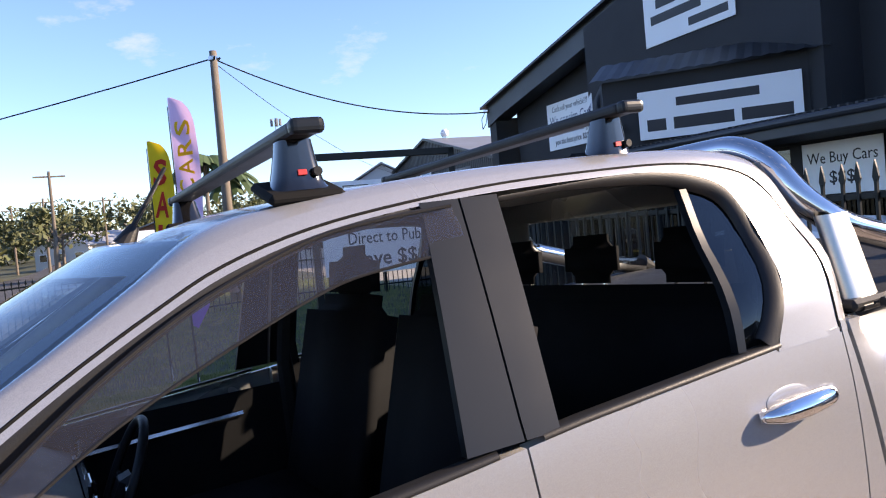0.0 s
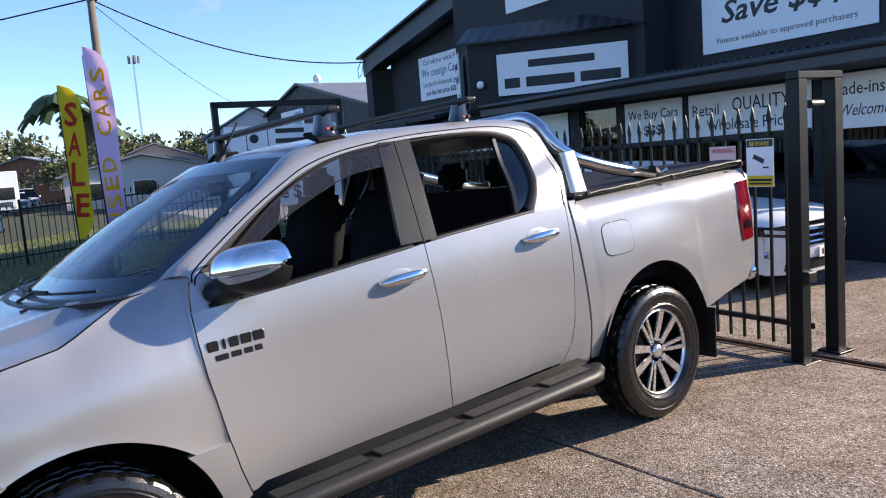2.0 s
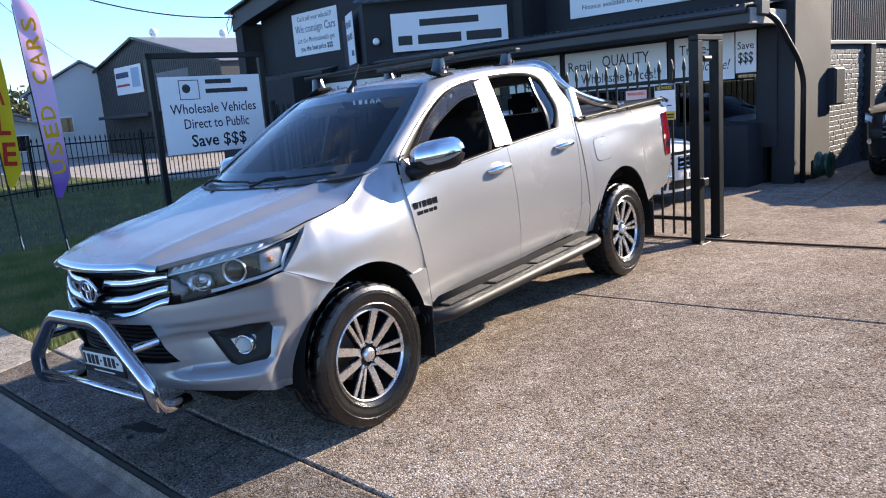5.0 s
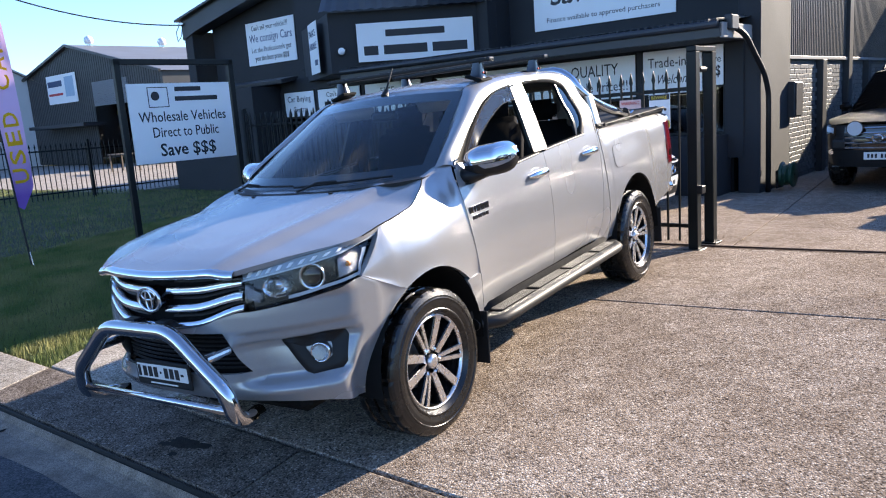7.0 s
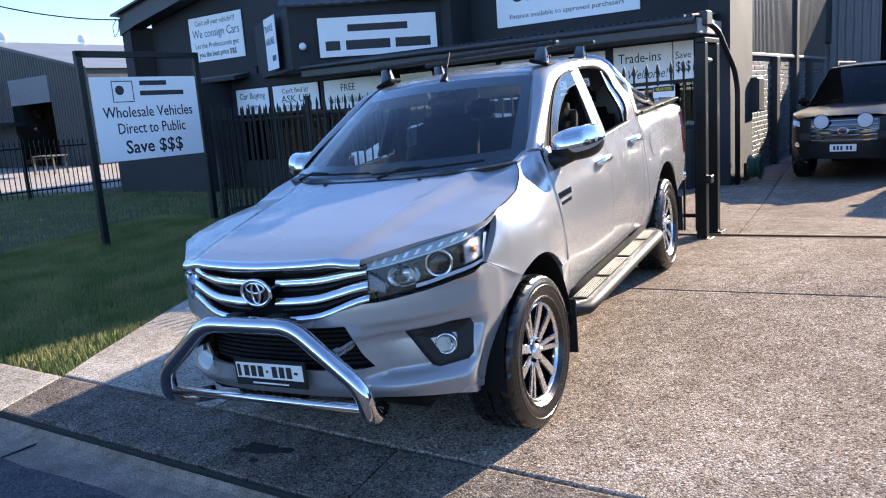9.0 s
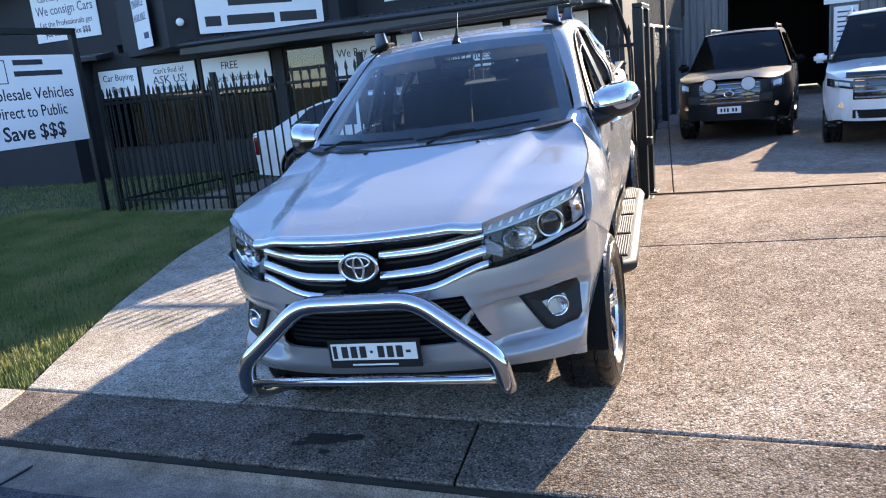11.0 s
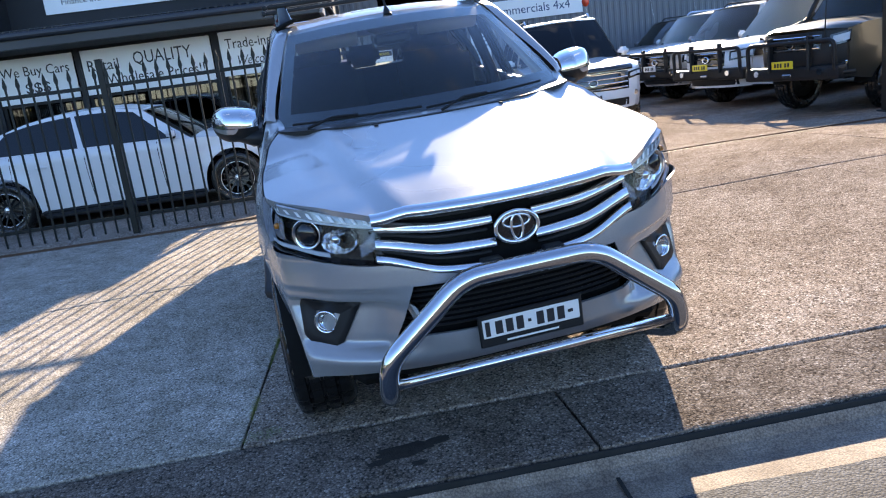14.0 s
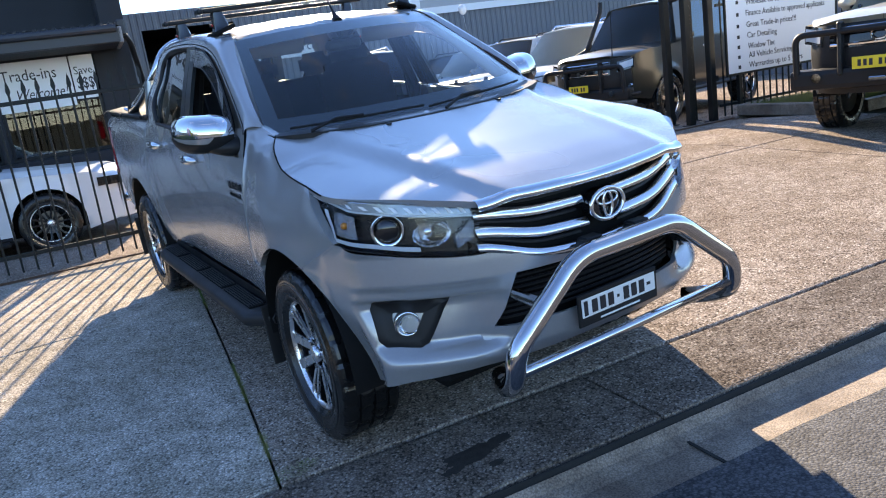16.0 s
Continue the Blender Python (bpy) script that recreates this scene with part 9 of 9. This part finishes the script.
for x in (-0.8, 0.8):
    for y in (-0.28, 0.28):
        part("leg", box((0.06, 0.06, 0.76), (x, y, 0.38), 0.004), TIMBER, tb)

BRICK_RED = surf("far_red_brick", (0.30, 0.13, 0.08), 0.8, 0, 0.3, 2, 0.3, 30, bump=0.1)
WALL_CREAM = surf("far_cream_wall", (0.60, 0.57, 0.52), 0.8, 0, 0.15, 0.6, 0.15, 20, bump=0.05)
ROOF_GREY = surf("far_grey_roof", (0.33, 0.34, 0.36), 0.5, 0, 0.2, 0.6, 0.15, 20, bump=0.05)
SOLAR = surf("solar_panel", (0.02, 0.03, 0.06), 0.15, 0, 0.2, 2, 0.1, 40, coat=0.8, bump=0.0)


def house(name, label, x, y, w, d, h, rise, wall, roof, rz, windows=3, solar=0, z=-0.3):
    ob = thing(name, label, "house", "far buildings", m=pose(x, y, z, 0, 0, rz))
    b = bmesh.new()
    pts = [(-w / 2, 0), (w / 2, 0), (w / 2, h), (0, h + rise), (-w / 2, h)]
    lo = [b.verts.new((px_, -d / 2, pz)) for px_, pz in pts]
    hi = [b.verts.new((px_, d / 2, pz)) for px_, pz in pts]
    b.faces.new(lo[::-1])
    b.faces.new(hi)
    for i in range(5):
        if i not in (2, 3):
            b.faces.new((lo[i], lo[(i + 1) % 5], hi[(i + 1) % 5], hi[i]))
    bmesh.ops.recalc_face_normals(b, faces=b.faces)
    part("wall", b, wall, ob)
    for s in (1, -1):
        v = [(0, -d / 2 - 0.4, h + rise + 0.06), (s * (w / 2 + 0.4), -d / 2 - 0.4, h - 0.1), (s * (w / 2 + 0.4), d / 2 + 0.4, h - 0.1), (0, d / 2 + 0.4, h + rise + 0.06)]
        v += [(a, b_, c + 0.12) for a, b_, c in v]
        rf_ = sheet("roof", v, [(0, 1, 2, 3), (7, 6, 5, 4), (0, 4, 5, 1), (1, 5, 6, 2), (2, 6, 7, 3), (3, 7, 4, 0)], roof, ob)
        for k in range(solar):
            n_ = Vector((s * rise, 0, w / 2)).normalized()
            c = Vector((s * w * 0.24, -d / 2 + 1.4 + k * 1.75, h + rise * 0.52 + 0.1)) + n_ * 0.14
            part("solar_panel", box((1.7, 1.6, 0.05), c, 0.01, Matrix.Rotation(s * math.atan2(rise, w / 2), 4, "Y")), SOLAR, ob)
    for i in range(windows):
        for face_y, q in ((-d / 2 - 0.03, 1),):
            xx = -w / 2 + (i + 0.5) * w / windows
            wn_ = part("window", box((w / windows * 0.45, 0.06, 1.1), (xx, face_y, h * 0.5 + 0.2), 0.01), SIGN_WHITE, ob)
            part("pane", box((w / windows * 0.40, 0.07, 0.98), (xx, face_y - 0.01, h * 0.5 + 0.2), 0.005), GLOSS_BLACK, wn_)
    for i in range(3):
        yy = -d / 2 + (i + 0.5) * d / 3
        wn_ = part("window", box((0.06, 1.4, 1.1), (w / 2 + 0.03, yy, h * 0.5 + 0.2), 0.01), SIGN_WHITE, ob)
        part("pane", box((0.07, 1.28, 0.98), (w / 2 + 0.04, yy, h * 0.5 + 0.2), 0.005), GLOSS_BLACK, wn_)
    return ob


house("house", "white gabled workshop building behind the neighbouring yard", -55, 27.5, 7, 14, 4.6, 2.0, surf("white_board_wall", (0.62, 0.63, 0.64), 0.7, 0, 0.12, 0.8, 0.1, 20), ROOF_GREY, 62, 2)
house("house", "low building with solar panels on a grey roof", -60, 19.5, 10, 20, 2.6, 1.1, WALL_CREAM, ROOF_GREY, 72, 3, 6)
house("house", "red brick shop with signs down the street", -92, 19, 9, 14, 4.0, 1.2, BRICK_RED, ROOF_GREY, 60, 3)
house("house", "cream house among trees down the street", -120, 10, 10, 12, 3.2, 1.8, WALL_CREAM, ROOF_GREY, 40, 3)
house("house", "cream house among trees across the street", -88, -8, 11, 12, 3.0, 1.8, WALL_CREAM, ROOF_GREY, 100, 3)
house("house", "cream house on the rise down the street", -105, -18, 10, 12, 3.0, 1.8, WALL_CREAM, BRICK_RED, 80, 3)
house("house", "pale house beyond the street", -70, 24.0, 9, 12, 3.4, 1.6, surf("pink_wall", (0.5, 0.38, 0.32), 0.8), ROOF_GREY, 70, 3)

# far road bending away, verge vehicles
v, f = [], []
for i, t in enumerate(span(0, 1, 30)):
    x = lerp(-22, -170, t)
    y = kerb_y(x) * (1 + 0.25 * t) - 1.5
    z = -0.27 + 2.2 * smooth_step((t - 0.35) / 0.6)
    v += [(x, y - 8, z), (x, y + 5, z)]
for i in range(30):
    f.append((2 * i, 2 * i + 1, 2 * i + 3, 2 * i + 2))
fr = sheet("road_far", v, f, ASPHALT)
tagged(fr, "asphalt street running away past parked vehicles", "road", kind="structure")


def road_stand(x, y, rz, z=-0.27):
    return Matrix.Translation((x, y, z)) @ Matrix.Rotation(radians(rz), 4, "Z")


vehicle("car", "dark grey hatchback parked along the street", road_stand(-27.5, 2.0, 82), GREY_PAINT, W=1.8, zr=1.5, zb=0.98, zh=0.95, wb=2.6, fo=0.85, ro=0.8, tail=3.2, roof1=3.0, wr=0.32, sill_z=0.28, rails=False, grille=(0.5, 0.55, 0.75, 2), lamp=(0.6, 0.9, 0.65, 0.78), category="car", group="street vehicles")
vehicle("car", "dark blue wagon parked along the street", road_stand(-34.5, 4.3, 82), surf("blue_paint", (0.02, 0.06, 0.12), 0.3, 0.2, 0.1, 2, 0.05, 50, coat=1.0, bump=0), W=1.8, zr=1.6, zb=1.0, zh=0.98, wb=2.7, fo=0.85, ro=0.9, tail=3.4, roof1=3.2, wr=0.33, sill_z=0.3, rails=False, grille=(0.5, 0.58, 0.78, 2), lamp=(0.6, 0.9, 0.68, 0.8), category="car", group="street vehicles")
vehicle("car", "white utility parked along the street", road_stand(-62.5, 10.5, 82), WHITE_PAINT, W=1.85, zr=1.75, category="car", group="street vehicles")
vehicle("car", "white van parked along the street", road_stand(-72, 13.0, 82), WHITE_PAINT, W=1.85, zr=2.0, category="van", group="street vehicles")
truck = thing("truck", "white box truck parked along the street", "truck", "street vehicles", m=road_stand(-51, 7.6, 80))
part("cargo_box", box((2.3, 4.6, 2.3), (0, 3.6, 2.05), 0.04), WHITE_PAINT, truck)
cab_b = box((2.1, 1.7, 1.6), (0, 0.25, 1.45), 0.12, seg=3)
cabt = part("cab", cab_b, WHITE_PAINT, truck)
part("windscreen", box((1.85, 0.04, 0.75), (0, -0.60, 1.78), 0.03), GLOSS_BLACK, cabt)
part("grille", box((1.5, 0.04, 0.3), (0, -0.61, 1.12), 0.02), STEEL, cabt)
for s in (1, -1):
    part("headlamp", box((0.3, 0.05, 0.16), (s * 0.8, -0.61, 0.95), 0.02), DRL, cabt)
    for y in (0.2, 4.6):
        add_wheel(truck, Matrix.Translation((s * 0.9, y, 0.41)) @ Matrix.Rotation(0 if s > 0 else math.pi, 4, "Z"), "plain", 0.42, 0.13)
part("chassis", box((0.9, 6.0, 0.25), (0, 2.6, 0.72), 0.02), DARK, truck)

# ---- trees ----
LEAF = surf("eucalypt_leaf", (0.055, 0.075, 0.022), 0.7, 0, 0.5, 0.6, 0.3, 8, bump=0.0, tone=(0.105, 0.105, 0.04))
PALM = surf("palm_leaf", (0.06, 0.10, 0.03), 0.6, 0, 0.4, 0.8, 0.2, 9, bump=0.0)
BARK = surf("gum_bark", (0.22, 0.18, 0.14), 0.9, 0, 0.4, 1.2, 0.4, 12, bump=0.3)


def crown_mesh(rng, centres, count, size):
    v, f = [], []
    for c, r in centres:
        for _ in range(count):
            d = Vector((rng.gauss(0, 1), rng.gauss(0, 1), rng.gauss(0, 0.75))).normalized() * r * rng.uniform(0.45, 1.05)
            p = Vector(c) + d
            a, b = Vector((rng.gauss(0, 1), rng.gauss(0, 1), rng.gauss(0, 1))).normalized(), Vector((rng.gauss(0, 1), rng.gauss(0, 1), rng.gauss(0, 1))).normalized()
            s = size * rng.uniform(0.5, 1.3)
            i = len(v)
            v += [p - a * s, p + b * s * 0.6, p + a * s, p - b * s * 0.6]
            f.append((i, i + 1, i + 2, i + 3))
    return v, f


def tree(x, y, h, r, seed, label="grey-green gum tree with an open crown", z=-0.3):
    rng = random.Random(seed)
    ob = thing("tree", label, "tree", "street trees", m=Matrix.Translation((x, y, z)))
    bm = tube([(0, 0, 0), (0.1 * r * 0.3, 0, h * 0.3), (0.05, 0.1, h * 0.62)], [h * 0.028, h * 0.022, h * 0.012], 8)
    cs = []
    for k in range(8):
        a, t = rng.uniform(0, 6.28), rng.uniform(0.35, 0.62)
        tip = Vector((math.cos(a) * r * rng.uniform(0.35, 0.85), math.sin(a) * r * rng.uniform(0.35, 0.85), h * rng.uniform(0.62, 0.95)))
        tube([(0, 0, h * t), tip * 0.5 + Vector((0, 0, h * t * 0.5)), tip], [h * 0.012, h * 0.008, h * 0.004], 6, bm=bm)
        cs.append((tip, r * rng.uniform(0.28, 0.5)))
    part("trunk", bm, BARK, ob)
    v, f = crown_mesh(rng, cs, 150, r * 0.075)
    sheet("crown", v, f, LEAF, ob)
    return ob


def palm(x, y, h, seed):
    rng = random.Random(seed)
    ob = thing("palm_tree", "tall palm tree with drooping fronds", "palm tree", "palms", m=Matrix.Translation((x, y, -0.3)))
    part("trunk", tube([(0, 0, 0), (0.1, 0, h * 0.5), (0.05, 0.05, h)], [0.22, 0.16, 0.14], 10), BARK, ob)
    v, f = [], []
    for k in range(26):
        a, up_ = rng.uniform(0, 6.28), rng.uniform(0.1, 1.3)
        d = Vector((math.cos(a), math.sin(a), 0))
        side = Vector((-d.y, d.x, 0))
        L = rng.uniform(2.0, 2.9)
        pts = [Vector((0.05, 0.05, h)) + d * (L * t * math.cos(up_ * (1 - t * 0.3)) + 0.4 * t) + Vector((0, 0, L * (math.sin(up_) * t - 1.0 * t * t))) for t in span(0, 1, 9)]
        for p, q in zip(pts, pts[1:]):
            for s in (1, -1):
                i = len(v)
                v += [p, q, q + side * s * 0.45 + Vector((0, 0, -0.25)), p + side * s * 0.40 + Vector((0, 0, -0.22))]
                f.append((i, i + 1, i + 2, i + 3))
    sheet("crown", v, f, PALM, ob)
    return ob


palm(-58, 13.5, 8.2, 3)
palm(-61, 16.0, 7.4, 4)
for i, (x, y, h, r) in enumerate(((-55, 14.5, 6.0, 3.0), (-76, 4.0, 9, 4.5), (-82, -2, 9.5, 5), (-70, -7, 8, 4), (-96, 4, 10, 5), (-110, 14, 11, 5.5), (-88, 24, 10, 5), (-100, 32, 11, 5.5), (-78, 32, 9, 4.5), (-66, 36, 9, 4.5), (-64, -12, 7, 3.5), (-120, 22, 12, 6), (-125, -4, 12, 6), (-50, 36, 8, 4), (-78, 17, 6, 3.2))):
    tree(x, y, h * 0.72, r * 0.9, 40 + i)
# wooded hills on the horizon
rng = random.Random(77)
v, f = [], []
for k in range(420):
    a = radians(rng.uniform(118, 212))
    dist = rng.uniform(150, 330)
    x, y = dist * math.cos(a), dist * math.sin(a)
    base = -0.3 + 4.0 * smooth_step((dist - 150) / 150)
    hh = rng.uniform(5, 9)
    cs = [(Vector((x + rng.gauss(0, 3), y + rng.gauss(0, 3), base + hh * rng.uniform(0.3, 0.95))), rng.uniform(1.8, 3.4)) for _ in range(4)]
    vv, ff = crown_mesh(rng, cs, 34, 0.95)
    o = len(v)
    v += vv
    f += [tuple(i + o for i in q) for q in ff]
tagged(sheet("woodland", v, f, LEAF), "dark green wooded rise along the horizon", "woodland", kind="stuff")
hv, hf = [], []
for j, dist in enumerate((120, 150, 200, 260, 340)):
    for i, a in enumerate(span(110, 218, 40)):
        hv.append((dist * math.cos(radians(a)), dist * math.sin(radians(a)), [-0.6, -0.3, 1.6, 3.6, 4.2][j] + 0.5 * math.sin(i * 1.3 + j)))
for j in range(4):
    for i in range(40):
        q = j * 41 + i
        hf.append((q, q + 1, q + 42, q + 41))
hill = sheet("hillside", hv, hf, SOIL, smooth=True)
tagged(hill, "grassy rise at the end of the street", "hill", kind="structure")

# ---- brickwork of the yard-side wall ----
bw, bh, jt = 0.230, 0.076, 0.010
bm = box((0.028, bw - 0.0, bh), (0, 0, 0), 0.004)
brick_me = bpy.data.meshes.new("brick")
bm.to_mesh(brick_me)
bm.free()
brick_me.materials.append(BRICK)
bwall = thing("brick_face", "grey painted brickwork with raked joints on the yard-side wall", "brick wall", m=SITE, kind="structure")
REST = []
count = 0
random.seed(31)
rows_ = int(2.12 / (bh + jt))
for r in range(rows_):
    z = 0.0 + bh / 2 + r * (bh + jt)
    k = 0
    vv = 11.42 + (0.12 if r % 2 else 0.0)
    while vv < 19.7:
        if not any(abs(vv - q) < 0.25 for q in (13.6, 15.6, 17.4)):
            out = random.uniform(-0.003, 0.003)
            if vv < 14.6 and count < 300:
                o = new("brick", brick_me)
                o.parent = bwall
                o.location = (-0.822 + out, vv, z)
                count += 1
            else:
                REST.append((-0.822 + out, vv, z))
        vv += bw + jt
v, f = [], []
for x, y, z in REST:
    i = len(v)
    a, b, c = 0.014, bw / 2, bh / 2
    v += [(x - a, y - b, z - c), (x - a, y + b, z - c), (x - a, y + b, z + c), (x - a, y - b, z + c), (x + a, y - b + 0.003, z - c + 0.003), (x + a, y + b - 0.003, z - c + 0.003), (x + a, y + b - 0.003, z + c - 0.003), (x + a, y - b + 0.003, z + c - 0.003)]
    f += [(i + 4, i + 5, i + 6, i + 7), (i, i + 1, i + 5, i + 4), (i + 1, i + 2, i + 6, i + 5), (i + 2, i + 3, i + 7, i + 6), (i + 3, i, i + 4, i + 7)]
o = sheet("bricks", v, f, BRICK, bwall)
tagged(o, kind="stuff")
